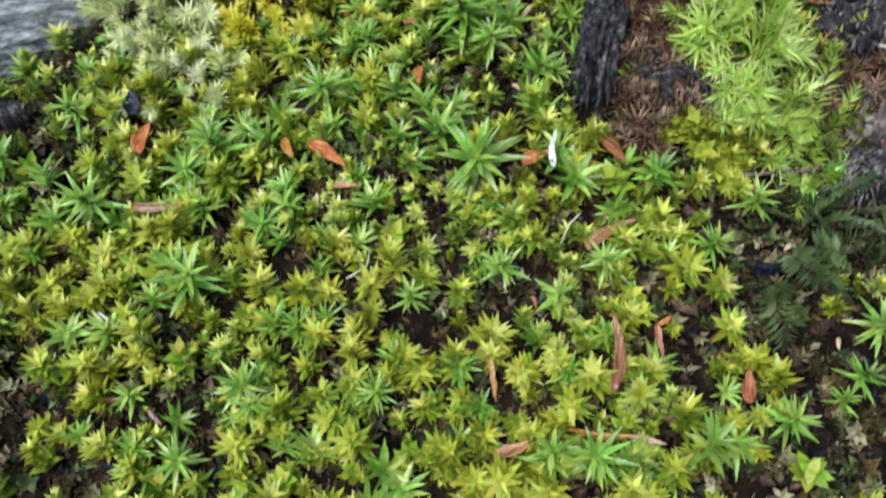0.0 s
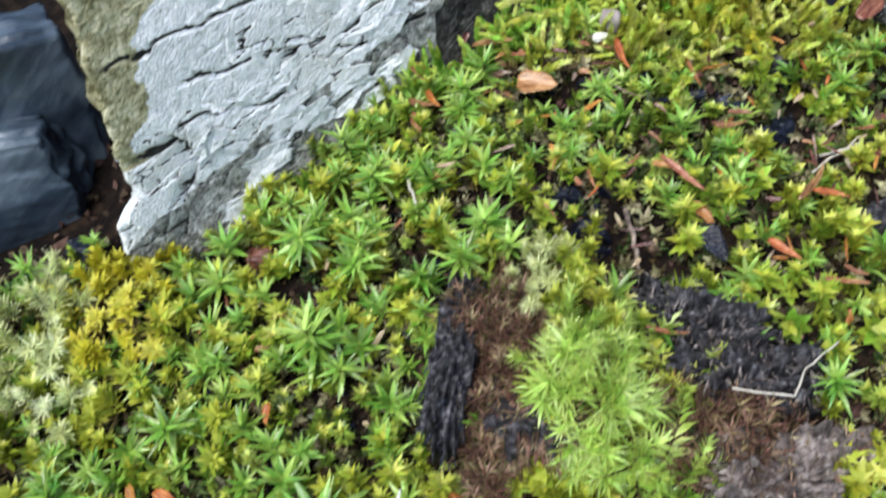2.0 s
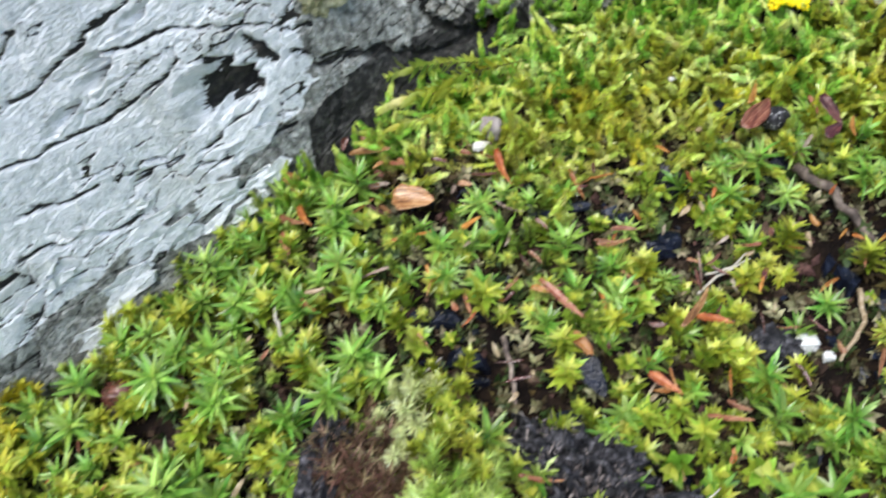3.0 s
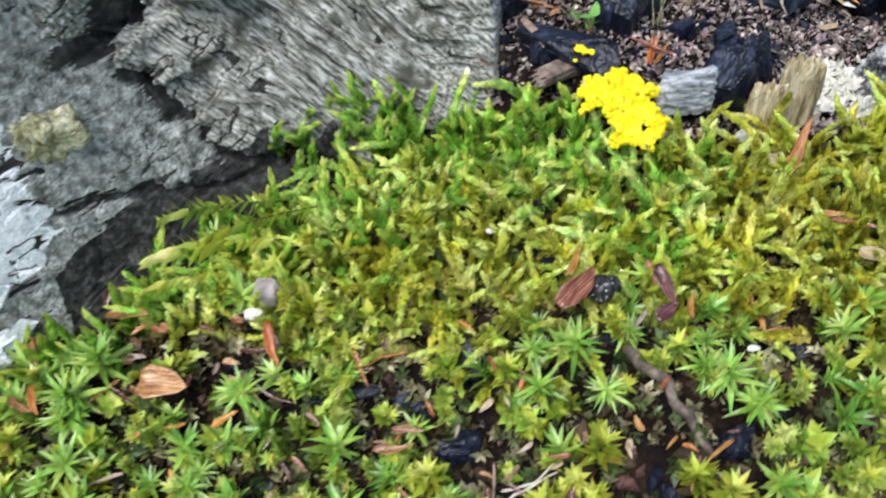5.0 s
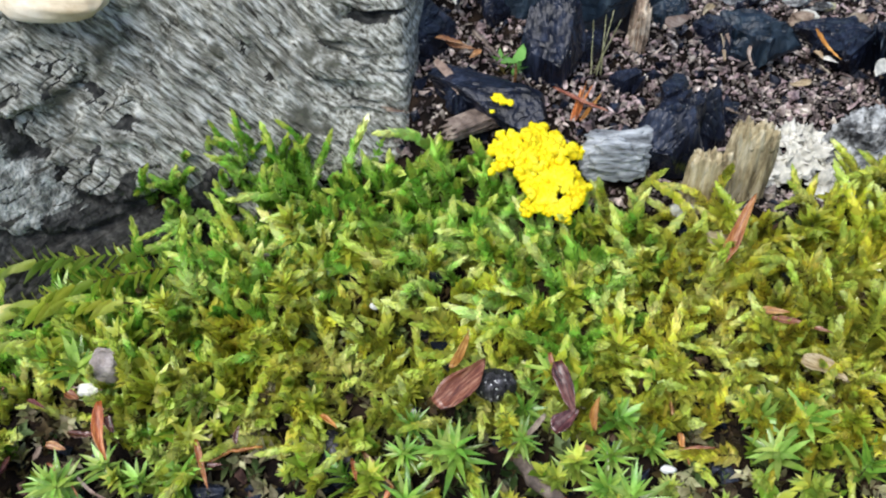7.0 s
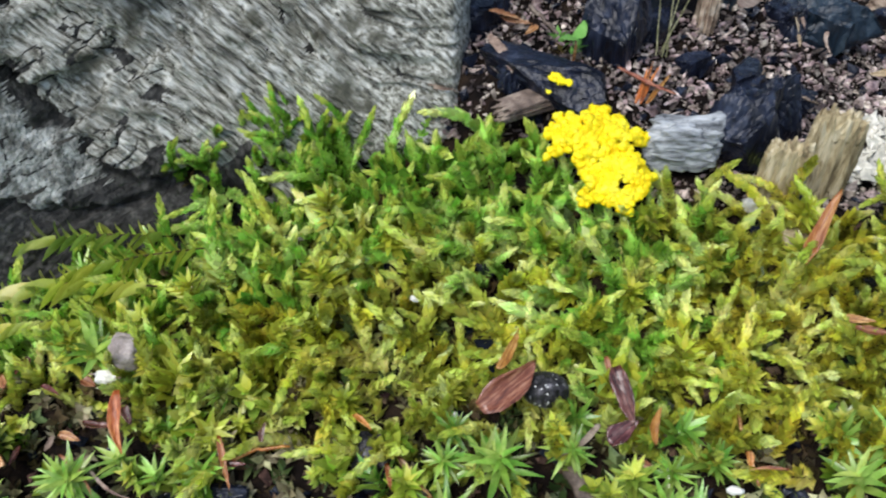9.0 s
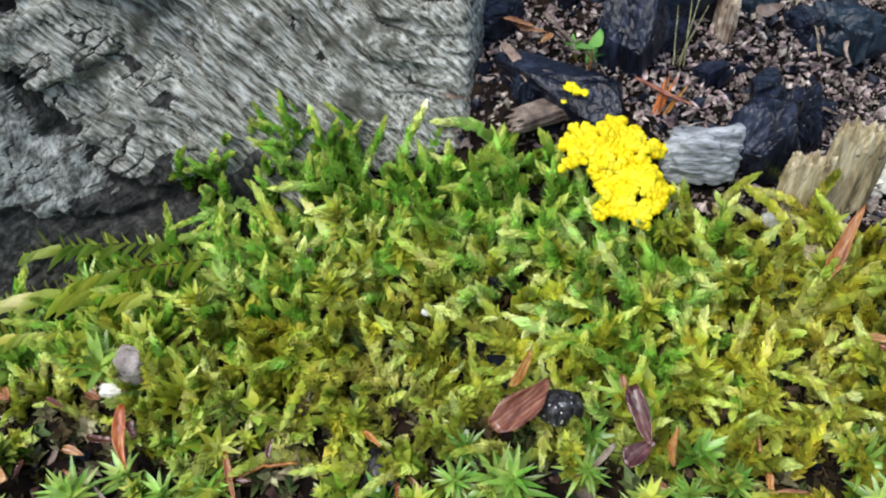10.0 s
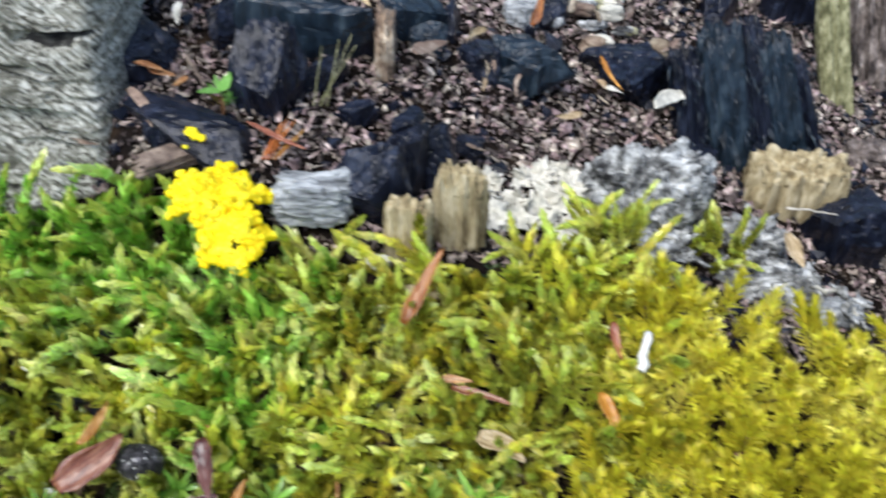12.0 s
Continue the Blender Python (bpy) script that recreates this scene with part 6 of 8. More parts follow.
bud_scale((0.1327, 0.2380), (0.1353, 0.2442), 0.00163, BUD_ORANGE, "orange-brown dry bud scale on the moss", lift=0.0105)
bud_scale((0.1485, 0.2436), (0.1494, 0.2381), 0.00116, BUD_BROWN, "glossy brown beech bud scale on the moss", lift=0.0055)
bud_scale((0.1492, 0.2393), (0.1516, 0.2311), 0.00285, BUD_DARK, "pointed dark brown beech bud in the moss", lift=0.01)
bud_scale((0.1484, 0.2291), (0.1523, 0.2324), 0.00298, BUD_DARK, "dark purplish bud on the moss", lift=0.009)
bud_scale((0.1544, 0.2298), (0.1558, 0.2350), 0.00142, BUD_ORANGE, "orange-brown dry bud scale on the moss", lift=0.008)
bud_scale((0.1815, 0.2484), (0.1865, 0.2478), 0.00131, BUD_BROWN, "glossy brown beech bud scale on the moss", lift=0.0055)
bud_scale((0.1762, 0.2544), (0.1821, 0.2635), 0.00227, BUD_ORANGE, "long orange-brown bud scale leaning on the moss rim", lift=0.009, rise=0.003)
lump("fleck", 0.1235, 0.2397, (0.0020, 0.0010, 0.0011), TAN_LEAF, "small pale fleck on the moss", "fleck", seed=51, lift=0.005, rough=0.6, square=0.1)
lump("fleck", 0.1263, 0.2361, (0.0019, 0.0009, 0.0010), WHITE, "small pale fleck on the moss", "fleck", seed=52, lift=0.005, rough=0.6, square=0.1)
lump("fleck", 0.1194, 0.2535, (0.0020, 0.0009, 0.0011), WHITE, "small pale fleck on the moss", "fleck", seed=53, lift=0.005, rough=0.6, square=0.1)
lump("fleck", 0.0987, 0.2644, (0.0017, 0.0008, 0.0009), GREY_STONE, "small pale fleck on the moss", "fleck", seed=54, lift=0.005, rough=0.6, square=0.1)
lump("fleck", 0.1415, 0.2678, (0.0018, 0.0008, 0.0009), GREY_STONE, "small pale fleck on the moss", "fleck", seed=55, lift=0.005, rough=0.6, square=0.1)
lump("fleck", 0.1661, 0.2269, (0.0025, 0.0012, 0.0013), WHITE, "small pale fleck on the moss", "fleck", seed=56, lift=0.005, rough=0.6, square=0.1)
lump("lichen_fleck", 0.1720, 0.2679, (0.0039, 0.0024, 0.0027), LICHEN, "white lichen fleck at the moss rim", "lichen", seed=57, lift=0.006, rough=0.6, square=0.2)
twig([(0.1674, 0.2370, 0), (0.1682, 0.2327, 0), (0.1695, 0.2276, 0)], 0.00032, BUD_BROWN, "thin reddish-brown needle in the moss", lift=0.005)
twig([(0.0935, 0.2842, 0), (0.0941, 0.2904, 0.006), (0.0941, 0.2975, 0.012)], 0.00056, CHAR, "thin black charred twig leaning on the trunk", lift=0.004)
# the golden cushion's litter
twig([(0.2090, 0.2456, 0), (0.2105, 0.2512, 0)], 0.00079, WHITE, "short white stalk piece in golden moss", lift=0.0135, name="white_stalk", category="stalk")
bud_scale((0.2040, 0.2458), (0.2067, 0.2393), 0.00239, BUD_ORANGE, "rust-orange bud scale in the moss", lift=0.0055)
bud_scale((0.1834, 0.2469), (0.1923, 0.2442), 0.00138, BUD_BROWN, "glossy brown beech bud scale on the moss", lift=0.0055)
bud_scale((0.2068, 0.2560), (0.2077, 0.2502), 0.00141, BUD_BROWN, "glossy brown beech bud scale on the moss", lift=0.0055)
bud_scale((0.1872, 0.2407), (0.1937, 0.2370), 0.00316, TAN_LEAF, "tan dry leaf scrap on the moss", lift=0.0055)
lump("fleck", 0.2311, 0.2489, (0.0019, 0.0015, 0.0017), BUD_DARK, "small dark purple fleck on golden moss", "fleck", seed=58, lift=0.008, rough=0.3)
lump("fleck", 0.2222, 0.2369, (0.0019, 0.0014, 0.0016), BUD_DARK, "small dark purple fleck on golden moss", "fleck", seed=59, lift=0.008, rough=0.3)
# the charred hollow behind the moss rim
lump("silver_wood", 0.1613, 0.2768, (0.0125, 0.0055, 0.0095), SILVER, "weathered silver-grey wood chip at the moss rim", "wood", seed=60, lift=0.004, fibre=0.10, axis=0, n=36, rough=0.5, square=0.45, pits=0.12)
lump("charcoal_block", 0.1712, 0.2795, (0.0125, 0.0075, 0.0165), CHAR, "cracked glossy blue-black charcoal block", "charcoal", seed=61, lift=0.002, fibre=0.06, n=18, rough=0.22, square=0.7, smooth=False, cut=9, turn=20)
lump("charcoal_block", 0.1753, 0.2885, (0.0077, 0.0068, 0.0137), CHAR, "cracked glossy blue-black charcoal block", "charcoal", seed=62, lift=0.002, fibre=0.06, n=18, rough=0.22, square=0.7, smooth=False, cut=9, turn=65)
lump("charcoal_block", 0.1812, 0.2924, (0.0084, 0.0069, 0.0151), CHAR, "cracked glossy blue-black charcoal block", "charcoal", seed=63, lift=0.002, fibre=0.06, n=18, rough=0.22, square=0.7, smooth=False, cut=9, turn=10)
lump("charcoal_block", 0.1754, 0.3000, (0.0096, 0.0071, 0.0051), CHAR, "cracked glossy blue-black charcoal block", "charcoal", seed=64, lift=0.002, fibre=0.06, n=18, rough=0.22, square=0.7, smooth=False, cut=9, turn=40)
lump("charcoal_block", 0.1860, 0.3022, (0.0063, 0.0073, 0.0036), CHAR, "cracked glossy blue-black charcoal block", "charcoal", seed=65, lift=0.002, fibre=0.06, n=18, rough=0.22, square=0.7, smooth=False, cut=9, turn=70)
lump("charcoal_block", 0.1777, 0.2805, (0.0075, 0.0065, 0.0032), CHAR, "cracked glossy blue-black charcoal block", "charcoal", seed=66, lift=0.002, fibre=0.06, n=18, rough=0.22, square=0.7, smooth=False, cut=9, turn=30)
lump("splintered_wood", 0.1764, 0.2722, (0.0078, 0.0040, 0.0165), TAN_WOOD, "tan splintered wood stub at the moss rim", "wood", seed=67, lift=0.002, fibre=0.28, n=30, rough=0.2, square=0.6)
lump("splintered_wood", 0.1845, 0.2768, (0.0084, 0.0040, 0.0205), TAN_WOOD, "pale tan splintered wood stub at the moss rim", "wood", seed=68, lift=0.002, fibre=0.30, n=30, rough=0.2, square=0.6)
lump("splintered_wood", 0.1795, 0.2658, (0.0106, 0.0040, 0.0045), TAN_WOOD, "pale broken wood foot in the moss", "wood", seed=69, lift=0.0, fibre=0.2, n=24, rough=0.2)
lump("charcoal_slab", 0.1394, 0.2920, (0.0250, 0.0115, 0.0070), CHAR, "flat blue-black charcoal slab in the hollow", "charcoal", seed=70, lift=0.0012, fibre=0.06, n=18, rough=0.2, square=0.75, smooth=False, cut=8, turn=-34)
lump("bark_piece", 0.1360, 0.2872, (0.0125, 0.0046, 0.0034), TWIG, "ridged mauve-brown bark piece beside slime mould", "bark", seed=301, lift=0.005, fibre=0.30, axis=0, n=24, rough=0.25, square=0.7, turn=32)
bud_scale((0.1287, 0.2959), (0.1329, 0.2901), 0.00200, CHIP, "pale wood chip beside the charcoal slab", lift=0.005, name="wood_flake", category="wood", cup=0.4)
bud_scale((0.1285, 0.3010), (0.1339, 0.2989), 0.00199, BUD_BROWN, "glossy brown beech bud scale on the moss", lift=0.005)
bud_scale((0.1500, 0.2865), (0.1596, 0.2830), 0.00186, BUD_BROWN, "long reddish bud scale in the hollow", lift=0.004)
bud_scale((0.1531, 0.2808), (0.1553, 0.2882), 0.00084, BUD_ORANGE, "ochre dry bract in the hollow", lift=0.004)
bud_scale((0.1538, 0.2808), (0.1575, 0.2890), 0.00084, BUD_ORANGE, "ochre dry bract in the hollow", lift=0.004)
bud_scale((0.1546, 0.2809), (0.1591, 0.2880), 0.00084, BUD_ORANGE, "ochre dry bract in the hollow", lift=0.004)
bud_scale((0.1538, 0.2813), (0.1562, 0.2898), 0.00084, BUD_ORANGE, "ochre dry bract in the hollow", lift=0.004)
twig([(0.1357, 0.3070, 0), (0.1381, 0.3027, 0), (0.1407, 0.2981, 0)], 0.00046, TWIG, "grey twig in the charred hollow", lift=0.005)
twig([(0.1597, 0.3005, 0), (0.1645, 0.3171, 0.006)], 0.00016, STRIP, "thin dry grass blade in the hollow", lift=0.002)
twig([(0.1607, 0.3015, 0), (0.1622, 0.3128, 0.006)], 0.00016, STRIP, "thin dry grass blade in the hollow", lift=0.002)
twig([(0.1593, 0.3013, 0), (0.1653, 0.3126, 0.006)], 0.00016, STRIP, "thin dry grass blade in the hollow", lift=0.002)
twig([(0.1586, 0.3002, 0), (0.1594, 0.3101, 0.006)], 0.00016, STRIP, "thin dry grass blade in the hollow", lift=0.002)
slime_drop(0.1379, 0.2902, 0.00086, 9, 0.0075)
slime_drop(0.1401, 0.2878, 0.00085, 9, 0.0075)
slime_drop(0.1413, 0.2865, 0.00093, 10, 0.0075)
slime_drop(0.1424, 0.2857, 0.00065, 7, 0.0075)
slime_drop(0.1392, 0.2865, 0.00057, 6, 0.0075)
slime_drop(0.1487, 0.3018, 0.00069, 7, 0.0075)
seedling(0.1435, 0.2961)
lump("charcoal_block", 0.1238, 0.3100, (0.0219, 0.0121, 0.0137), CHAR, "cracked blue-black charcoal piece in the hollow", "charcoal", seed=71, lift=0.0, fibre=0.06, n=18, rough=0.22, square=0.7, smooth=False, cut=9, turn=30)
lump("charcoal_block", 0.1518, 0.3010, (0.0150, 0.0120, 0.0200), CHAR, "cracked blue-black charcoal piece in the hollow", "charcoal", seed=72, lift=0.0, fibre=0.06, n=18, rough=0.22, square=0.7, smooth=False, cut=9, turn=50)
lump("charcoal_block", 0.1351, 0.2944, (0.0109, 0.0057, 0.0064), CHAR, "cracked blue-black charcoal piece in the hollow", "charcoal", seed=73, lift=0.0, fibre=0.06, n=18, rough=0.22, square=0.7, smooth=False, cut=9, turn=50)
lump("charcoal_block", 0.1738, 0.2961, (0.0099, 0.0058, 0.0066), CHAR, "cracked blue-black charcoal piece in the hollow", "charcoal", seed=74, lift=0.0, fibre=0.06, n=18, rough=0.22, square=0.7, smooth=False, cut=9, turn=60)
lump("charcoal_block", 0.2252, 0.3415, (0.0223, 0.0112, 0.0127), CHAR, "cracked blue-black charcoal piece in the hollow", "charcoal", seed=75, lift=0.0, fibre=0.06, n=18, rough=0.22, square=0.7, smooth=False, cut=9, turn=50)
lump("charcoal_block", 0.1577, 0.3243, (0.0123, 0.0064, 0.0072), CHAR, "cracked blue-black charcoal piece in the hollow", "charcoal", seed=76, lift=0.0, fibre=0.06, n=18, rough=0.22, square=0.7, smooth=False, cut=9, turn=70)
lump("charcoal_block", 0.1402, 0.3196, (0.0106, 0.0073, 0.0082), CHAR, "cracked blue-black charcoal piece in the hollow", "charcoal", seed=77, lift=0.0, fibre=0.06, n=18, rough=0.22, square=0.7, smooth=False, cut=9, turn=50)
lump("charcoal_block", 0.2341, 0.3173, (0.0163, 0.0069, 0.0079), CHAR, "cracked blue-black charcoal piece in the hollow", "charcoal", seed=78, lift=0.0, fibre=0.06, n=18, rough=0.22, square=0.7, smooth=False, cut=9, turn=30)
lump("charcoal_block", 0.1899, 0.3290, (0.0102, 0.0068, 0.0077), CHAR, "cracked blue-black charcoal piece in the hollow", "charcoal", seed=79, lift=0.0, fibre=0.06, n=18, rough=0.22, square=0.7, smooth=False, cut=9, turn=85)
lump("charcoal_block", 0.2656, 0.3083, (0.0194, 0.0175, 0.0198), CHAR, "cracked blue-black charcoal piece in the hollow", "charcoal", seed=80, lift=0.0, fibre=0.06, n=18, rough=0.22, square=0.7, smooth=False, cut=9, turn=15)
lump("charcoal_block", 0.1822, 0.3382, (0.0133, 0.0058, 0.0065), CHAR, "cracked blue-black charcoal piece in the hollow", "charcoal", seed=81, lift=0.0, fibre=0.06, n=18, rough=0.22, square=0.7, smooth=False, cut=9, turn=80)
lump("charcoal_block", 0.1655, 0.3027, (0.0076, 0.0040, 0.0045), CHAR, "cracked blue-black charcoal piece in the hollow", "charcoal", seed=82, lift=0.0, fibre=0.06, n=18, rough=0.22, square=0.7, smooth=False, cut=9, turn=40)
lump("charcoal_slab", 0.1560, 0.3189, (0.0290, 0.0100, 0.0150), CHAR_SLATE, "blue-grey charred wood slab in the hollow", "charcoal", seed=83, lift=0.0, fibre=0.06, n=18, rough=0.22, square=0.7, smooth=False, cut=9)
lump("charcoal_slab", 0.1998, 0.3298, (0.0200, 0.0110, 0.0150), CHAR_SLATE, "blue-grey charred wood slab in the hollow", "charcoal", seed=84, lift=0.0, fibre=0.06, n=18, rough=0.22, square=0.7, smooth=False, cut=9)
lump("charcoal_slab", 0.1906, 0.3294, (0.0093, 0.0052, 0.0059), CHAR_SLATE, "blue-grey charred wood slab in the hollow", "charcoal", seed=85, lift=0.0, fibre=0.06, n=18, rough=0.22, square=0.7, smooth=False, cut=9)
lump("charcoal_slab", 0.1787, 0.3298, (0.0103, 0.0068, 0.0078), CHAR_SLATE, "blue-grey charred wood slab in the hollow", "charcoal", seed=86, lift=0.0, fibre=0.06, n=18, rough=0.22, square=0.7, smooth=False, cut=9)
lump("charcoal_block", 0.1561, 0.3249, (0.0186, 0.0107, 0.0121), CHAR_SLATE, "broken blue-black charcoal block in the hollow", "charcoal", seed=87, lift=0.0, fibre=0.06, n=18, rough=0.22, square=0.7, smooth=False, cut=9, turn=20)
lump("charcoal_block", 0.1639, 0.3218, (0.0098, 0.0098, 0.0112), CHAR, "broken blue-black charcoal block in the hollow", "charcoal", seed=88, lift=0.0, fibre=0.06, n=18, rough=0.22, square=0.7, smooth=False, cut=9, turn=20)
lump("charcoal_block", 0.1750, 0.3328, (0.0149, 0.0094, 0.0107), CHAR_SLATE, "broken blue-black charcoal block in the hollow", "charcoal", seed=89, lift=0.0, fibre=0.06, n=18, rough=0.22, square=0.7, smooth=False, cut=9, turn=40)
lump("charcoal_block", 0.1895, 0.3302, (0.0105, 0.0070, 0.0079), CHAR, "broken blue-black charcoal block in the hollow", "charcoal", seed=90, lift=0.0, fibre=0.06, n=18, rough=0.22, square=0.7, smooth=False, cut=9, turn=50)
lump("charcoal_block", 0.1989, 0.3309, (0.0130, 0.0107, 0.0121), CHAR_SLATE, "broken blue-black charcoal block in the hollow", "charcoal", seed=91, lift=0.0, fibre=0.06, n=18, rough=0.22, square=0.7, smooth=False, cut=9, turn=65)
lump("charcoal_block", 0.2221, 0.3434, (0.0229, 0.0095, 0.0108), CHAR, "broken blue-black charcoal block in the hollow", "charcoal", seed=92, lift=0.0, fibre=0.06, n=18, rough=0.22, square=0.7, smooth=False, cut=9, turn=0)
lump("charcoal_block", 0.2336, 0.3449, (0.0142, 0.0116, 0.0132), CHAR, "broken blue-black charcoal block in the hollow", "charcoal", seed=93, lift=0.0, fibre=0.06, n=18, rough=0.22, square=0.7, smooth=False, cut=9, turn=30)
lump("charcoal_block", 0.2077, 0.3585, (0.0145, 0.0089, 0.0101), CHAR, "broken blue-black charcoal block in the hollow", "charcoal", seed=94, lift=0.0, fibre=0.06, n=18, rough=0.22, square=0.7, smooth=False, cut=9, turn=60)
lump("charcoal_block", 0.2551, 0.3866, (0.0254, 0.0123, 0.0140), CHAR, "broken blue-black charcoal block in the hollow", "charcoal", seed=95, lift=0.0, fibre=0.06, n=18, rough=0.22, square=0.7, smooth=False, cut=9, turn=60)
lump("charcoal_block", 0.2774, 0.3950, (0.0218, 0.0140, 0.0159), CHAR, "broken blue-black charcoal block in the hollow", "charcoal", seed=96, lift=0.0, fibre=0.06, n=18, rough=0.22, square=0.7, smooth=False, cut=9, turn=0)
lump("charcoal_block", 0.1582, 0.3088, (0.0124, 0.0054, 0.0061), CHAR, "broken blue-black charcoal block in the hollow", "charcoal", seed=97, lift=0.0, fibre=0.06, n=18, rough=0.22, square=0.7, smooth=False, cut=9, turn=50)
lump("wood_crumb", 0.2136, 0.3603, (0.0070, 0.0028, 0.0032), CHIP, "olive and cream wood crumb in the hollow", "wood", seed=98, lift=0.002, rough=0.6, n=10, square=0.3)
lump("wood_crumb", 0.2317, 0.3543, (0.0065, 0.0040, 0.0045), CHIP, "olive and cream wood crumb in the hollow", "wood", seed=99, lift=0.002, rough=0.6, n=10, square=0.3)
lump("wood_crumb", 0.2099, 0.3603, (0.0056, 0.0037, 0.0042), CHIP, "olive and cream wood crumb in the hollow", "wood", seed=100, lift=0.002, rough=0.6, n=10, square=0.3)
lump("wood_crumb", 0.2180, 0.3508, (0.0052, 0.0026, 0.0030), LICHEN, "olive and cream wood crumb in the hollow", "wood", seed=101, lift=0.002, rough=0.6, n=10, square=0.3)
lump("wood_crumb", 0.2153, 0.3475, (0.0058, 0.0035, 0.0039), CHIP, "olive and cream wood crumb in the hollow", "wood", seed=102, lift=0.002, rough=0.6, n=10, square=0.3)
lump("wood_crumb", 0.2208, 0.3683, (0.0061, 0.0022, 0.0025), LICHEN, "olive and cream wood crumb in the hollow", "wood", seed=103, lift=0.002, rough=0.6, n=10, square=0.3)
lump("wood_crumb", 0.2065, 0.3542, (0.0052, 0.0026, 0.0029), RIM_WOOD, "olive and cream wood crumb in the hollow", "wood", seed=104, lift=0.002, rough=0.6, n=10, square=0.3)
lump("wood_crumb", 0.2241, 0.3585, (0.0053, 0.0019, 0.0021), RIM_WOOD, "olive and cream wood crumb in the hollow", "wood", seed=105, lift=0.002, rough=0.6, n=10, square=0.3)
lump("wood_crumb", 0.2171, 0.3460, (0.0067, 0.0020, 0.0022), CHIP, "olive and cream wood crumb in the hollow", "wood", seed=106, lift=0.002, rough=0.6, n=10, square=0.3)
lump("wood_crumb", 0.2252, 0.3588, (0.0053, 0.0021, 0.0023), OLIVE_BARK, "olive and cream wood crumb in the hollow", "wood", seed=107, lift=0.002, rough=0.6, n=10, square=0.3)
lump("wood_crumb", 0.2133, 0.3638, (0.0063, 0.0025, 0.0028), LICHEN, "olive and cream wood crumb in the hollow", "wood", seed=108, lift=0.002, rough=0.6, n=10, square=0.3)
lump("wood_crumb", 0.2217, 0.3641, (0.0072, 0.0036, 0.0041), LICHEN, "olive and cream wood crumb in the hollow", "wood", seed=109, lift=0.002, rough=0.6, n=10, square=0.3)
lump("wood_crumb", 0.2176, 0.3654, (0.0046, 0.0033, 0.0038), OLIVE_BARK, "olive and cream wood crumb in the hollow", "wood", seed=110, lift=0.002, rough=0.6, n=10, square=0.3)
lump("wood_crumb", 0.2161, 0.3564, (0.0067, 0.0018, 0.0021), RIM_WOOD, "olive and cream wood crumb in the hollow", "wood", seed=111, lift=0.002, rough=0.6, n=10, square=0.3)
lump("wood_crumb", 0.2236, 0.3695, (0.0043, 0.0037, 0.0042), LICHEN, "olive and cream wood crumb in the hollow", "wood", seed=112, lift=0.002, rough=0.6, n=10, square=0.3)
lump("wood_crumb", 0.2142, 0.3629, (0.0069, 0.0023, 0.0026), RIM_WOOD, "olive and cream wood crumb in the hollow", "wood", seed=113, lift=0.002, rough=0.6, n=10, square=0.3)
lump("silver_wood", 0.1990, 0.3540, (0.0090, 0.0077, 0.0088), SILVER, "pale blue-grey wood chip in the hollow", "wood", seed=114, lift=0.0, fibre=0.2, n=24)
lump("wood_splinter", 0.1701, 0.3202, (0.0039, 0.0123, 0.0139), CHIP, "upright tan-grey wood splinter in the hollow", "wood", seed=115, lift=0.0, fibre=0.3, n=24, square=0.7)
charred_post(0.2519, 0.3294)
lump("wood_strip", 0.2811, 0.3683, (0.0079, 0.0066, 0.0394), STRIP, "upright olive-yellow wood strip beside charcoal", "wood", seed=116, lift=0.0, fibre=0.35, n=36, square=0.8, tip=(-25.0, -12.0))
lump("curled_bark", 0.3006, 0.3836, (0.0141, 0.0094, 0.0354), ROTTEN, "grey-olive curled fibrous bark beside the wood strip", "bark", seed=117, lift=0.0, fibre=0.5, n=36, rough=0.4, square=0.5, tip=(-20.0, -10.0), pits=0.2)
lump("wood_crumb", 0.2845, 0.3423, (0.0123, 0.0062, 0.0070), ROTTEN, "pinkish rotted wood crumb below the curled bark", "wood", seed=118, lift=0.0, rough=0.6, pits=0.3, n=18, square=0.3)
flaked(lump("grey_wood", 0.2203, 0.2891, (0.0157, 0.0071, 0.0080), RIM_WOOD, "rough dark grey flaking wood at the moss rim", "wood", seed=119, lift=0.0, fibre=0.3, axis=0, n=28, rough=0.3, pits=0.25), 26, 501)
flaked(lump("grey_wood", 0.2418, 0.2908, (0.0186, 0.0066, 0.0074), RIM_WOOD, "rough dark grey flaking wood at the moss rim", "wood", seed=120, lift=0.0, fibre=0.3, axis=0, n=28, rough=0.3, pits=0.25), 26, 502)
lump("splintered_wood", 0.2580, 0.3169, (0.0220, 0.0098, 0.0183), TAN_WOOD, "tan splintered wood below the charred post", "wood", seed=121, lift=0.0, fibre=0.35, n=40, square=0.7)
lump("silver_wood", 0.2197, 0.2983, (0.0250, 0.0098, 0.0195), RIM_WOOD, "silver-grey weathered wood block at the moss rim", "wood", seed=122, lift=0.003, fibre=0.35, n=34, rough=0.25, pits=0.2)
flaked(lump("grey_wood", 0.2415, 0.2987, (0.0168, 0.0101, 0.0114), RIM_WOOD, "rough grey weathered wood at the moss rim", "wood", seed=123, lift=0.0, fibre=0.35, n=28, rough=0.3, pits=0.25), 26, 503)
flaked(lump("grey_wood", 0.2477, 0.2895, (0.0153, 0.0074, 0.0084), RIM_WOOD, "rough grey weathered wood at the moss rim", "wood", seed=124, lift=0.0, fibre=0.35, n=28, rough=0.3, pits=0.25), 26, 504)
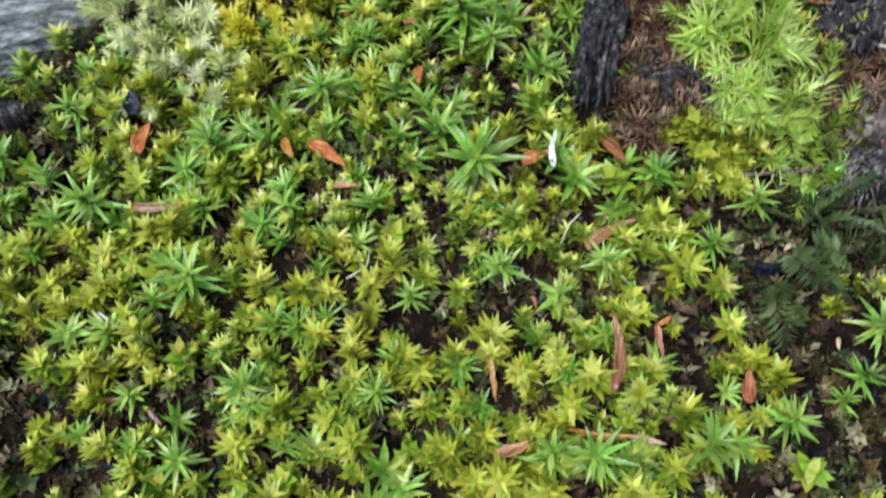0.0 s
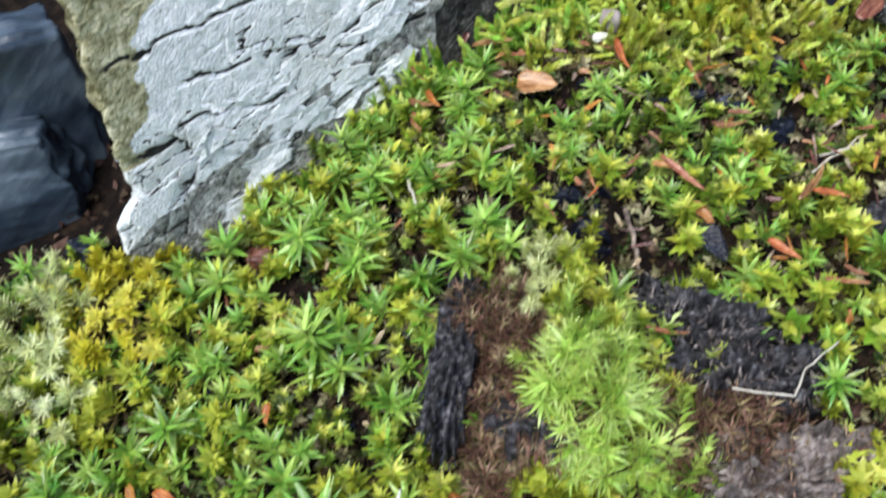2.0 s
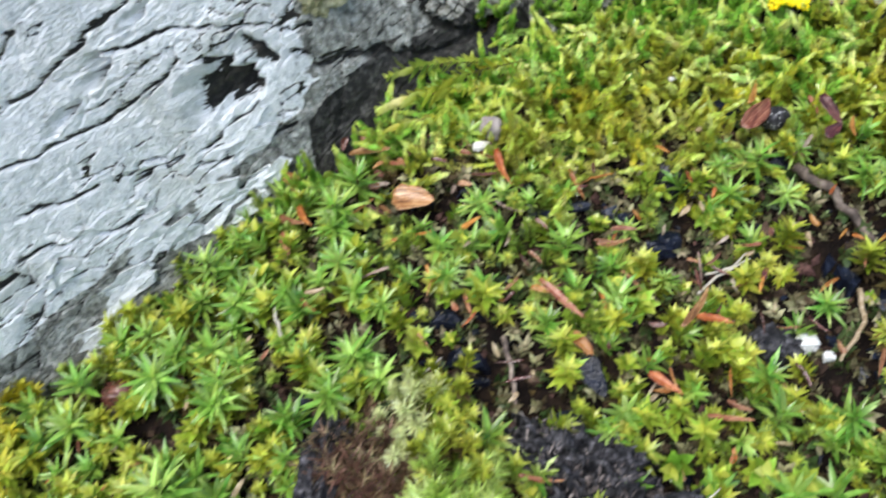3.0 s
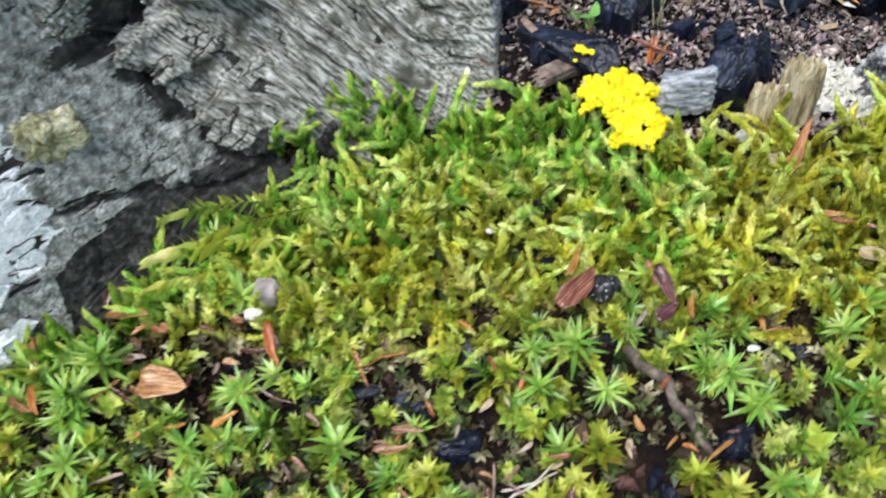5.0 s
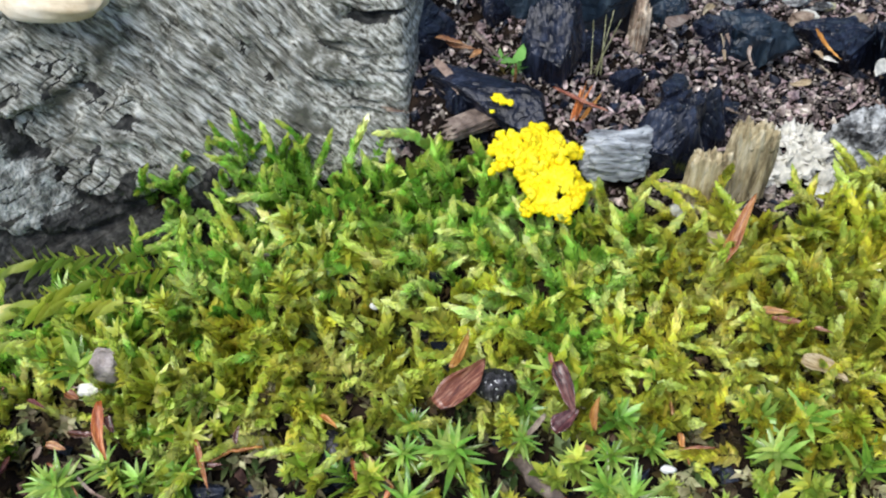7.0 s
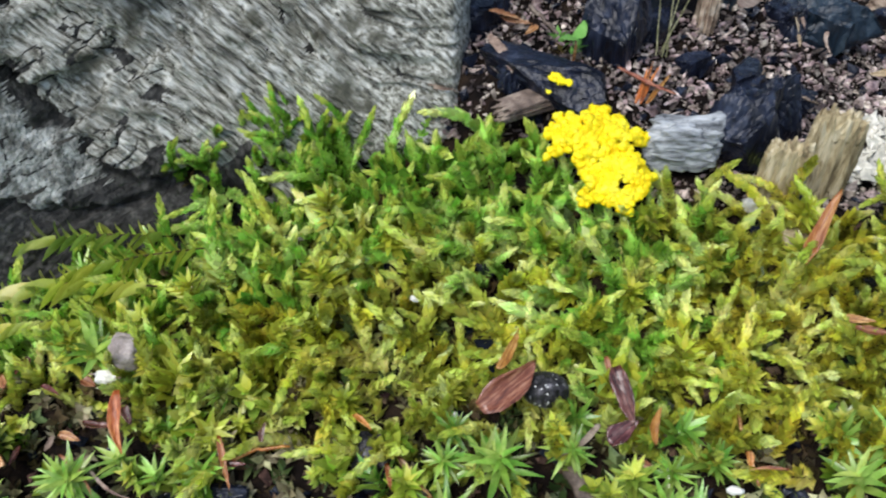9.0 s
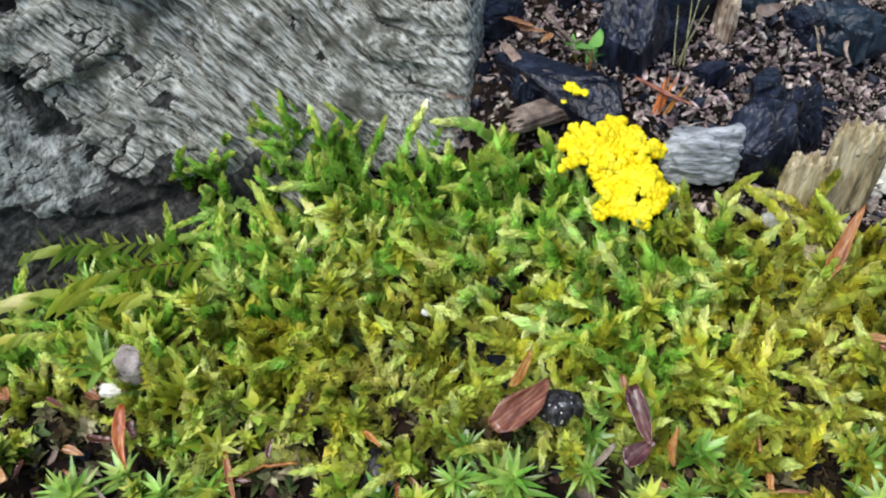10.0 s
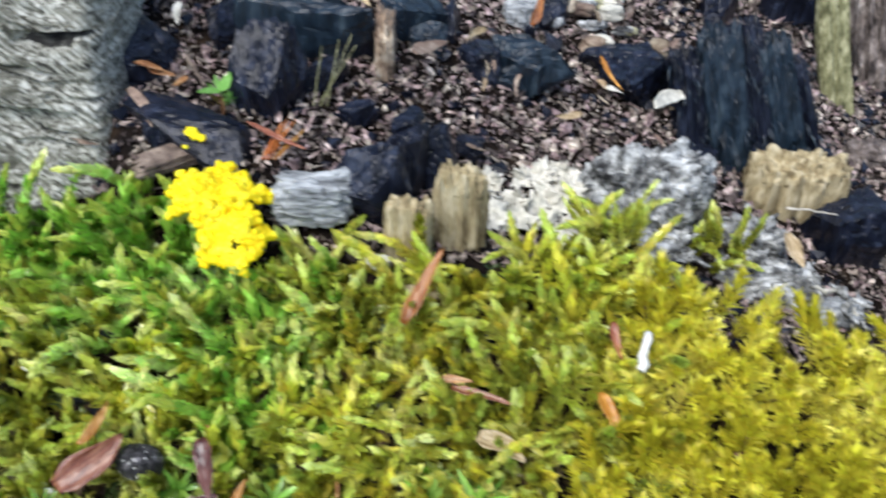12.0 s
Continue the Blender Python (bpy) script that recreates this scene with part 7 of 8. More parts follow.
flaked(lump("grey_wood", 0.2592, 0.2873, (0.0110, 0.0058, 0.0065), SILVER, "pale grey weathered wood at the moss rim", "wood", seed=125, lift=0.0, fibre=0.3, n=30, rough=0.3), 26, 505)
bud_scale((0.2483, 0.2959), (0.2497, 0.2874), 0.00325, TAN_LEAF, "pale tan dry leaf on grey wood", lift=0.008, name="dry_leaf", category="leaf")
bud_scale((0.2252, 0.3243), (0.2387, 0.3348), 0.00343, LICHEN, "pale cream wood chip in the hollow", lift=0.006, name="wood_flake", category="wood", cup=0.4)
bud_scale((0.2155, 0.3383), (0.2196, 0.3294), 0.00135, BUD_ORANGE, "orange-brown dry bud scale on the moss", lift=0.004)
bud_scale((0.1986, 0.3318), (0.2024, 0.3482), 0.00241, BUD_ORANGE, "orange-brown dry bud scale on the moss", lift=0.01)
bud_scale((0.1306, 0.3012), (0.1361, 0.2985), 0.00177, BUD_BROWN, "glossy brown beech bud scale on the moss", lift=0.004)
bud_scale((0.1755, 0.3165), (0.1822, 0.3237), 0.00309, CHIP, "pale wood chip on crumbs", lift=0.004, name="wood_flake", category="wood", cup=0.4)
twig([(0.2509, 0.3043, 0), (0.2563, 0.3055, 0), (0.2640, 0.3070, 0)], 0.00028, PALE_STEM, "thin pale dry stalk on wood", lift=0.01)
bud_scale((0.2148, 0.3337), (0.2161, 0.3309), 0.00218, TAN_LEAF, "small brownish wood chip on the hollow floor", lift=0.002, name="wood_chip", category="wood")
bud_scale((0.2377, 0.3588), (0.2318, 0.3505), 0.00147, CHIP, "small brownish wood chip on the hollow floor", lift=0.002, name="wood_chip", category="wood")
bud_scale((0.1372, 0.3008), (0.1350, 0.2988), 0.00147, BUD_BROWN, "small brownish wood chip on the hollow floor", lift=0.002, name="wood_chip", category="wood")
bud_scale((0.1477, 0.3204), (0.1523, 0.3178), 0.00178, CHIP, "small brownish wood chip on the hollow floor", lift=0.002, name="wood_chip", category="wood")
bud_scale((0.2140, 0.3271), (0.2162, 0.3256), 0.00141, CHIP, "small brownish wood chip on the hollow floor", lift=0.002, name="wood_chip", category="wood")
bud_scale((0.1859, 0.2991), (0.1897, 0.2996), 0.00125, CHIP, "small brownish wood chip on the hollow floor", lift=0.002, name="wood_chip", category="wood")
bud_scale((0.2439, 0.3830), (0.2492, 0.3832), 0.00262, CHIP, "small brownish wood chip on the hollow floor", lift=0.002, name="wood_chip", category="wood")
bud_scale((0.1900, 0.3286), (0.1898, 0.3216), 0.00149, CHIP, "small brownish wood chip on the hollow floor", lift=0.002, name="wood_chip", category="wood")
bud_scale((0.2164, 0.3320), (0.2203, 0.3318), 0.00128, LICHEN, "small brownish wood chip on the hollow floor", lift=0.002, name="wood_chip", category="wood")
bud_scale((0.1782, 0.3017), (0.1760, 0.2971), 0.00143, CHIP, "small brownish wood chip on the hollow floor", lift=0.002, name="wood_chip", category="wood")
bud_scale((0.2330, 0.3473), (0.2287, 0.3402), 0.00135, CHIP, "small brownish wood chip on the hollow floor", lift=0.002, name="wood_chip", category="wood")
bud_scale((0.1314, 0.3221), (0.1323, 0.3163), 0.00168, LICHEN, "small brownish wood chip on the hollow floor", lift=0.002, name="wood_chip", category="wood")
bud_scale((0.1332, 0.2931), (0.1316, 0.2920), 0.00086, CHIP, "small brownish wood chip on the hollow floor", lift=0.002, name="wood_chip", category="wood")
bud_scale((0.1198, 0.3216), (0.1243, 0.3188), 0.00136, CHIP, "small brownish wood chip on the hollow floor", lift=0.002, name="wood_chip", category="wood")
bud_scale((0.2020, 0.3572), (0.2026, 0.3488), 0.00183, CHIP, "small brownish wood chip on the hollow floor", lift=0.002, name="wood_chip", category="wood")
bud_scale((0.1974, 0.3270), (0.1961, 0.3185), 0.00093, CHIP, "small brownish wood chip on the hollow floor", lift=0.002, name="wood_chip", category="wood")
bud_scale((0.1416, 0.2890), (0.1360, 0.2912), 0.00125, CHIP, "small brownish wood chip on the hollow floor", lift=0.002, name="wood_chip", category="wood")
bud_scale((0.2267, 0.3669), (0.2239, 0.3584), 0.00180, CHIP, "small brownish wood chip on the hollow floor", lift=0.002, name="wood_chip", category="wood")
bud_scale((0.2256, 0.3201), (0.2274, 0.3174), 0.00158, CHIP, "small brownish wood chip on the hollow floor", lift=0.002, name="wood_chip", category="wood")
bud_scale((0.2350, 0.3360), (0.2315, 0.3323), 0.00197, CHIP, "small brownish wood chip on the hollow floor", lift=0.002, name="wood_chip", category="wood")
bud_scale((0.2206, 0.3692), (0.2246, 0.3660), 0.00191, CHIP, "small brownish wood chip on the hollow floor", lift=0.002, name="wood_chip", category="wood")
bud_scale((0.1902, 0.3363), (0.1859, 0.3291), 0.00165, TAN_LEAF, "small brownish wood chip on the hollow floor", lift=0.002, name="wood_chip", category="wood")
bud_scale((0.2164, 0.3589), (0.2173, 0.3543), 0.00216, CHIP, "small brownish wood chip on the hollow floor", lift=0.002, name="wood_chip", category="wood")
bud_scale((0.1946, 0.3563), (0.1972, 0.3541), 0.00127, CHIP, "small brownish wood chip on the hollow floor", lift=0.002, name="wood_chip", category="wood")
bud_scale((0.2097, 0.3189), (0.2044, 0.3171), 0.00168, TAN_LEAF, "small brownish wood chip on the hollow floor", lift=0.002, name="wood_chip", category="wood")
bud_scale((0.2183, 0.3412), (0.2190, 0.3372), 0.00114, CHIP, "small brownish wood chip on the hollow floor", lift=0.002, name="wood_chip", category="wood")
bud_scale((0.1181, 0.2916), (0.1233, 0.2903), 0.00090, CHIP, "small brownish wood chip on the hollow floor", lift=0.002, name="wood_chip", category="wood")
bud_scale((0.1193, 0.3208), (0.1235, 0.3153), 0.00120, CHIP, "small brownish wood chip on the hollow floor", lift=0.002, name="wood_chip", category="wood")
bud_scale((0.1909, 0.3285), (0.1916, 0.3237), 0.00102, CHIP, "small brownish wood chip on the hollow floor", lift=0.002, name="wood_chip", category="wood")
bud_scale((0.1604, 0.3232), (0.1557, 0.3189), 0.00172, CHIP, "small brownish wood chip on the hollow floor", lift=0.002, name="wood_chip", category="wood")
bud_scale((0.1643, 0.3335), (0.1667, 0.3295), 0.00177, TAN_LEAF, "small brownish wood chip on the hollow floor", lift=0.002, name="wood_chip", category="wood")
bud_scale((0.1897, 0.3212), (0.1892, 0.3168), 0.00100, TAN_LEAF, "small brownish wood chip on the hollow floor", lift=0.002, name="wood_chip", category="wood")
bud_scale((0.1367, 0.2944), (0.1336, 0.2921), 0.00159, CHIP, "small brownish wood chip on the hollow floor", lift=0.002, name="wood_chip", category="wood")
bud_scale((0.2376, 0.3502), (0.2387, 0.3437), 0.00185, CHIP, "small brownish wood chip on the hollow floor", lift=0.002, name="wood_chip", category="wood")
# litter strewn on the middle bank
bud_scale((0.1230, 0.2026), (0.1236, 0.1990), 0.00089, CHIP, "thin brown bud scale scrap between mosses", lift=0.004)
bud_scale((0.0919, 0.2313), (0.0948, 0.2242), 0.00104, BUD_ORANGE, "thin brown bud scale scrap between mosses", lift=0.004)
bud_scale((0.1347, 0.1913), (0.1296, 0.1917), 0.00055, BUD_BROWN, "thin brown bud scale scrap between mosses", lift=0.004)
bud_scale((0.0700, 0.2159), (0.0667, 0.2141), 0.00097, CHIP, "thin brown bud scale scrap between mosses", lift=0.004)
bud_scale((0.1066, 0.1847), (0.1078, 0.1798), 0.00055, BUD_ORANGE, "thin brown bud scale scrap between mosses", lift=0.004)
bud_scale((0.1271, 0.1951), (0.1271, 0.1903), 0.00049, BUD_DARK, "thin brown bud scale scrap between mosses", lift=0.004)
bud_scale((0.0447, 0.2279), (0.0516, 0.2233), 0.00109, BUD_DARK, "thin brown bud scale scrap between mosses", lift=0.004)
bud_scale((0.1199, 0.1976), (0.1153, 0.1913), 0.00058, BUD_DARK, "thin brown bud scale scrap between mosses", lift=0.004)
bud_scale((0.1278, 0.2023), (0.1229, 0.2004), 0.00060, BUD_BROWN, "thin brown bud scale scrap between mosses", lift=0.004)
bud_scale((0.0752, 0.2389), (0.0689, 0.2397), 0.00066, CHIP, "thin brown bud scale scrap between mosses", lift=0.004)
bud_scale((0.1036, 0.1817), (0.1000, 0.1773), 0.00057, CHIP, "thin brown bud scale scrap between mosses", lift=0.004)
bud_scale((0.0614, 0.2095), (0.0585, 0.2041), 0.00055, BUD_BROWN, "thin brown bud scale scrap between mosses", lift=0.004)
bud_scale((0.1114, 0.2165), (0.1105, 0.2141), 0.00081, CHIP, "thin brown bud scale scrap between mosses", lift=0.004)
bud_scale((0.1219, 0.2087), (0.1179, 0.2062), 0.00082, BUD_DARK, "thin brown bud scale scrap between mosses", lift=0.004)
bud_scale((0.1528, 0.1908), (0.1484, 0.1878), 0.00051, BUD_BROWN, "thin brown bud scale scrap between mosses", lift=0.004)
bud_scale((0.1320, 0.1842), (0.1342, 0.1793), 0.00098, BUD_DARK, "thin brown bud scale scrap between mosses", lift=0.004)
bud_scale((0.1731, 0.2288), (0.1677, 0.2287), 0.00055, BUD_BROWN, "thin brown bud scale scrap between mosses", lift=0.004)
bud_scale((0.1637, 0.2197), (0.1568, 0.2200), 0.00057, BUD_BROWN, "thin brown bud scale scrap between mosses", lift=0.004)
bud_scale((0.1553, 0.1861), (0.1527, 0.1861), 0.00069, BUD_ORANGE, "thin brown bud scale scrap between mosses", lift=0.004)
bud_scale((0.0656, 0.1898), (0.0677, 0.1868), 0.00065, CHIP, "thin brown bud scale scrap between mosses", lift=0.004)
bud_scale((0.1366, 0.1931), (0.1403, 0.1894), 0.00064, BUD_DARK, "thin brown bud scale scrap between mosses", lift=0.004)
bud_scale((0.1185, 0.1837), (0.1177, 0.1780), 0.00074, BUD_ORANGE, "thin brown bud scale scrap between mosses", lift=0.004)
bud_scale((0.0788, 0.2118), (0.0811, 0.2088), 0.00081, BUD_DARK, "thin brown bud scale scrap between mosses", lift=0.004)
bud_scale((0.0779, 0.1889), (0.0716, 0.1892), 0.00052, BUD_DARK, "thin brown bud scale scrap between mosses", lift=0.004)
bud_scale((0.0719, 0.2051), (0.0709, 0.2012), 0.00080, BUD_DARK, "thin brown bud scale scrap between mosses", lift=0.004)
bud_scale((0.1024, 0.2178), (0.0990, 0.2126), 0.00060, BUD_ORANGE, "thin brown bud scale scrap between mosses", lift=0.004)
bud_scale((0.0505, 0.2115), (0.0433, 0.2094), 0.00074, CHIP, "thin brown bud scale scrap between mosses", lift=0.004)
bud_scale((0.1238, 0.2239), (0.1225, 0.2210), 0.00095, BUD_ORANGE, "thin brown bud scale scrap between mosses", lift=0.004)
bud_scale((0.1593, 0.2106), (0.1537, 0.2068), 0.00094, BUD_ORANGE, "thin brown bud scale scrap between mosses", lift=0.004)
bud_scale((0.0686, 0.2275), (0.0752, 0.2221), 0.00077, BUD_BROWN, "thin brown bud scale scrap between mosses", lift=0.004)
bud_scale((0.1559, 0.1778), (0.1525, 0.1764), 0.00088, BUD_ORANGE, "thin brown bud scale scrap between mosses", lift=0.004)
bud_scale((0.0833, 0.2205), (0.0860, 0.2174), 0.00100, BUD_DARK, "thin brown bud scale scrap between mosses", lift=0.004)
bud_scale((0.0554, 0.1972), (0.0588, 0.1924), 0.00061, BUD_BROWN, "thin brown bud scale scrap between mosses", lift=0.004)
bud_scale((0.1500, 0.1859), (0.1473, 0.1800), 0.00097, BUD_BROWN, "thin brown bud scale scrap between mosses", lift=0.004)
bud_scale((0.0956, 0.2146), (0.0996, 0.2135), 0.00067, BUD_BROWN, "thin brown bud scale scrap between mosses", lift=0.004)
bud_scale((0.0809, 0.2126), (0.0839, 0.2092), 0.00103, BUD_BROWN, "thin brown bud scale scrap between mosses", lift=0.004)
bud_scale((0.1609, 0.2122), (0.1582, 0.2121), 0.00071, BUD_DARK, "thin brown bud scale scrap between mosses", lift=0.004)
bud_scale((0.0473, 0.2293), (0.0413, 0.2243), 0.00088, BUD_ORANGE, "thin brown bud scale scrap between mosses", lift=0.004)
bud_scale((0.1288, 0.1806), (0.1280, 0.1756), 0.00090, BUD_BROWN, "thin brown bud scale scrap between mosses", lift=0.004)
bud_scale((0.0794, 0.1854), (0.0727, 0.1848), 0.00055, BUD_DARK, "thin brown bud scale scrap between mosses", lift=0.004)
bud_scale((0.1444, 0.2004), (0.1392, 0.1971), 0.00101, BUD_ORANGE, "thin brown bud scale scrap between mosses", lift=0.004)
bud_scale((0.1174, 0.2097), (0.1166, 0.2019), 0.00051, CHIP, "thin brown bud scale scrap between mosses", lift=0.004)
bud_scale((0.1146, 0.2082), (0.1171, 0.2067), 0.00075, BUD_BROWN, "thin brown bud scale scrap between mosses", lift=0.004)
bud_scale((0.1435, 0.2318), (0.1448, 0.2291), 0.00068, BUD_DARK, "thin brown bud scale scrap between mosses", lift=0.004)
bud_scale((0.1307, 0.2097), (0.1264, 0.2099), 0.00101, BUD_BROWN, "thin brown bud scale scrap between mosses", lift=0.004)
bud_scale((0.1243, 0.2125), (0.1212, 0.2107), 0.00092, CHIP, "thin brown bud scale scrap between mosses", lift=0.004)
bud_scale((0.0691, 0.2029), (0.0720, 0.2018), 0.00064, BUD_BROWN, "thin brown bud scale scrap between mosses", lift=0.004)
bud_scale((0.0771, 0.2035), (0.0746, 0.2014), 0.00099, BUD_DARK, "thin brown bud scale scrap between mosses", lift=0.004)
bud_scale((0.0666, 0.2046), (0.0681, 0.1988), 0.00089, BUD_BROWN, "thin brown bud scale scrap between mosses", lift=0.004)
bud_scale((0.0872, 0.2045), (0.0840, 0.2025), 0.00085, BUD_DARK, "thin brown bud scale scrap between mosses", lift=0.004)
bud_scale((0.1529, 0.2082), (0.1505, 0.2021), 0.00088, BUD_BROWN, "thin brown bud scale scrap between mosses", lift=0.004)
bud_scale((0.1190, 0.2062), (0.1232, 0.2032), 0.00080, BUD_DARK, "thin brown bud scale scrap between mosses", lift=0.004)
bud_scale((0.0784, 0.2064), (0.0735, 0.2031), 0.00101, BUD_BROWN, "thin brown bud scale scrap between mosses", lift=0.004)
bud_scale((0.1476, 0.2347), (0.1419, 0.2299), 0.00109, CHIP, "thin brown bud scale scrap between mosses", lift=0.004)
bud_scale((0.1188, 0.2292), (0.1244, 0.2235), 0.00100, BUD_BROWN, "thin brown bud scale scrap between mosses", lift=0.004)
bud_scale((0.0686, 0.2001), (0.0653, 0.1968), 0.00060, BUD_ORANGE, "thin brown bud scale scrap between mosses", lift=0.004)
bud_scale((0.0775, 0.2174), (0.0757, 0.2136), 0.00072, CHIP, "thin brown bud scale scrap between mosses", lift=0.004)
bud_scale((0.0737, 0.2257), (0.0811, 0.2220), 0.00056, CHIP, "thin brown bud scale scrap between mosses", lift=0.004)
bud_scale((0.1158, 0.2058), (0.1162, 0.1996), 0.00069, BUD_DARK, "thin brown bud scale scrap between mosses", lift=0.004)
bud_scale((0.0953, 0.2035), (0.0962, 0.1956), 0.00093, BUD_ORANGE, "thin brown bud scale scrap between mosses", lift=0.004)
bud_scale((-0.0507, 0.1158), (-0.0541, 0.1157), 0.00090, BUD_ORANGE, "small brown bud scale scrap between mosses", lift=0.003)
bud_scale((0.0311, 0.1340), (0.0356, 0.1332), 0.00124, BUD_BROWN, "small brown bud scale scrap between mosses", lift=0.003)
bud_scale((-0.0389, 0.0930), (-0.0365, 0.0912), 0.00114, BUD_BROWN, "small brown bud scale scrap between mosses", lift=0.003)
bud_scale((-0.0535, 0.0886), (-0.0501, 0.0855), 0.00100, BUD_DARK, "small brown bud scale scrap between mosses", lift=0.003)
bud_scale((-0.0372, 0.1331), (-0.0343, 0.1292), 0.00097, BUD_BROWN, "small brown bud scale scrap between mosses", lift=0.003)
bud_scale((0.0685, 0.1491), (0.0656, 0.1457), 0.00106, BUD_ORANGE, "small brown bud scale scrap between mosses", lift=0.003)
bud_scale((-0.0852, 0.1753), (-0.0899, 0.1759), 0.00149, BUD_BROWN, "small brown bud scale scrap between mosses", lift=0.003)
bud_scale((-0.0632, 0.1522), (-0.0674, 0.1524), 0.00081, BUD_BROWN, "small brown bud scale scrap between mosses", lift=0.003)
bud_scale((0.0164, 0.1525), (0.0182, 0.1506), 0.00102, TAN_LEAF, "small brown bud scale scrap between mosses", lift=0.003)
bud_scale((-0.0384, 0.1424), (-0.0332, 0.1421), 0.00087, TAN_LEAF, "small brown bud scale scrap between mosses", lift=0.003)
bud_scale((-0.0049, 0.0918), (-0.0077, 0.0904), 0.00088, BUD_ORANGE, "small brown bud scale scrap between mosses", lift=0.003)
bud_scale((-0.0606, 0.0905), (-0.0650, 0.0906), 0.00117, BUD_BROWN, "small brown bud scale scrap between mosses", lift=0.003)
bud_scale((0.0332, 0.1232), (0.0352, 0.1219), 0.00105, TAN_LEAF, "small brown bud scale scrap between mosses", lift=0.003)
bud_scale((-0.0845, 0.1295), (-0.0818, 0.1290), 0.00135, BUD_DARK, "small brown bud scale scrap between mosses", lift=0.003)
bud_scale((-0.0093, 0.1223), (-0.0098, 0.1188), 0.00097, BUD_BROWN, "small brown bud scale scrap between mosses", lift=0.003)
bud_scale((0.0452, 0.1021), (0.0422, 0.1007), 0.00110, BUD_ORANGE, "small brown bud scale scrap between mosses", lift=0.003)
bud_scale((-0.0936, 0.1312), (-0.0898, 0.1280), 0.00082, TAN_LEAF, "small brown bud scale scrap between mosses", lift=0.003)
bud_scale((0.0771, 0.1277), (0.0742, 0.1259), 0.00102, BUD_BROWN, "small brown bud scale scrap between mosses", lift=0.003)
bud_scale((-0.0290, 0.0833), (-0.0267, 0.0816), 0.00114, BUD_BROWN, "small brown bud scale scrap between mosses", lift=0.003)
bud_scale((0.0750, 0.0980), (0.0749, 0.0957), 0.00089, TAN_LEAF, "small brown bud scale scrap between mosses", lift=0.003)
bud_scale((0.0450, 0.0842), (0.0421, 0.0840), 0.00095, BUD_DARK, "small brown bud scale scrap between mosses", lift=0.003)
bud_scale((-0.0641, 0.1605), (-0.0600, 0.1562), 0.00083, TAN_LEAF, "small brown bud scale scrap between mosses", lift=0.003)
bud_scale((0.0197, 0.1075), (0.0203, 0.1048), 0.00075, BUD_BROWN, "small brown bud scale scrap between mosses", lift=0.003)
bud_scale((0.0187, 0.1193), (0.0152, 0.1193), 0.00097, TAN_LEAF, "small brown bud scale scrap between mosses", lift=0.003)
# leaf litter below the trunk
bud_scale((0.0661, 0.2312), (0.0650, 0.2291), 0.00122, CHIP, "dark brown leaf scrap below the trunk", lift=0.002)
bud_scale((0.0760, 0.2358), (0.0777, 0.2332), 0.00160, BUD_DARK, "dark brown leaf scrap below the trunk", lift=0.002)
bud_scale((0.0497, 0.2418), (0.0468, 0.2400), 0.00133, BUD_BROWN, "dark brown leaf scrap below the trunk", lift=0.002)
bud_scale((0.0573, 0.2444), (0.0553, 0.2420), 0.00173, BUD_DARK, "dark brown leaf scrap below the trunk", lift=0.002)
bud_scale((0.0401, 0.2519), (0.0392, 0.2488), 0.00184, BUD_DARK, "dark brown leaf scrap below the trunk", lift=0.002)
bud_scale((0.0700, 0.2331), (0.0760, 0.2332), 0.00152, BUD_DARK, "dark brown leaf scrap below the trunk", lift=0.002)
bud_scale((0.0530, 0.2417), (0.0545, 0.2390), 0.00137, BUD_BROWN, "dark brown leaf scrap below the trunk", lift=0.002)
bud_scale((0.0509, 0.2461), (0.0511, 0.2426), 0.00085, CHIP, "dark brown leaf scrap below the trunk", lift=0.002)
bud_scale((0.0713, 0.2435), (0.0686, 0.2432), 0.00113, CHIP, "dark brown leaf scrap below the trunk", lift=0.002)
bud_scale((0.0608, 0.2300), (0.0598, 0.2272), 0.00169, BUD_DARK, "dark brown leaf scrap below the trunk", lift=0.002)
bud_scale((0.0611, 0.2394), (0.0650, 0.2375), 0.00081, BUD_DARK, "dark brown leaf scrap below the trunk", lift=0.002)
bud_scale((0.0720, 0.2400), (0.0767, 0.2368), 0.00136, BUD_BROWN, "dark brown leaf scrap below the trunk", lift=0.002)
bud_scale((0.0525, 0.2287), (0.0558, 0.2285), 0.00097, CHIP, "dark brown leaf scrap below the trunk", lift=0.002)
bud_scale((0.0550, 0.2445), (0.0558, 0.2415), 0.00099, BUD_BROWN, "dark brown leaf scrap below the trunk", lift=0.002)
bud_scale((0.0668, 0.2316), (0.0704, 0.2305), 0.00152, BUD_BROWN, "dark brown leaf scrap below the trunk", lift=0.002)
bud_scale((0.0663, 0.2466), (0.0601, 0.2461), 0.00156, BUD_DARK, "dark brown leaf scrap below the trunk", lift=0.002)
bud_scale((0.0470, 0.2345), (0.0511, 0.2345), 0.00150, CHIP, "dark brown leaf scrap below the trunk", lift=0.002)
bud_scale((0.0678, 0.2403), (0.0704, 0.2390), 0.00178, BUD_BROWN, "dark brown leaf scrap below the trunk", lift=0.002)
bud_scale((0.0539, 0.2310), (0.0562, 0.2275), 0.00107, BUD_BROWN, "dark brown leaf scrap below the trunk", lift=0.002)
bud_scale((0.0441, 0.2521), (0.0448, 0.2493), 0.00118, BUD_BROWN, "dark brown leaf scrap below the trunk", lift=0.002)
bud_scale((0.0510, 0.2409), (0.0550, 0.2395), 0.00156, BUD_BROWN, "dark brown leaf scrap below the trunk", lift=0.002)
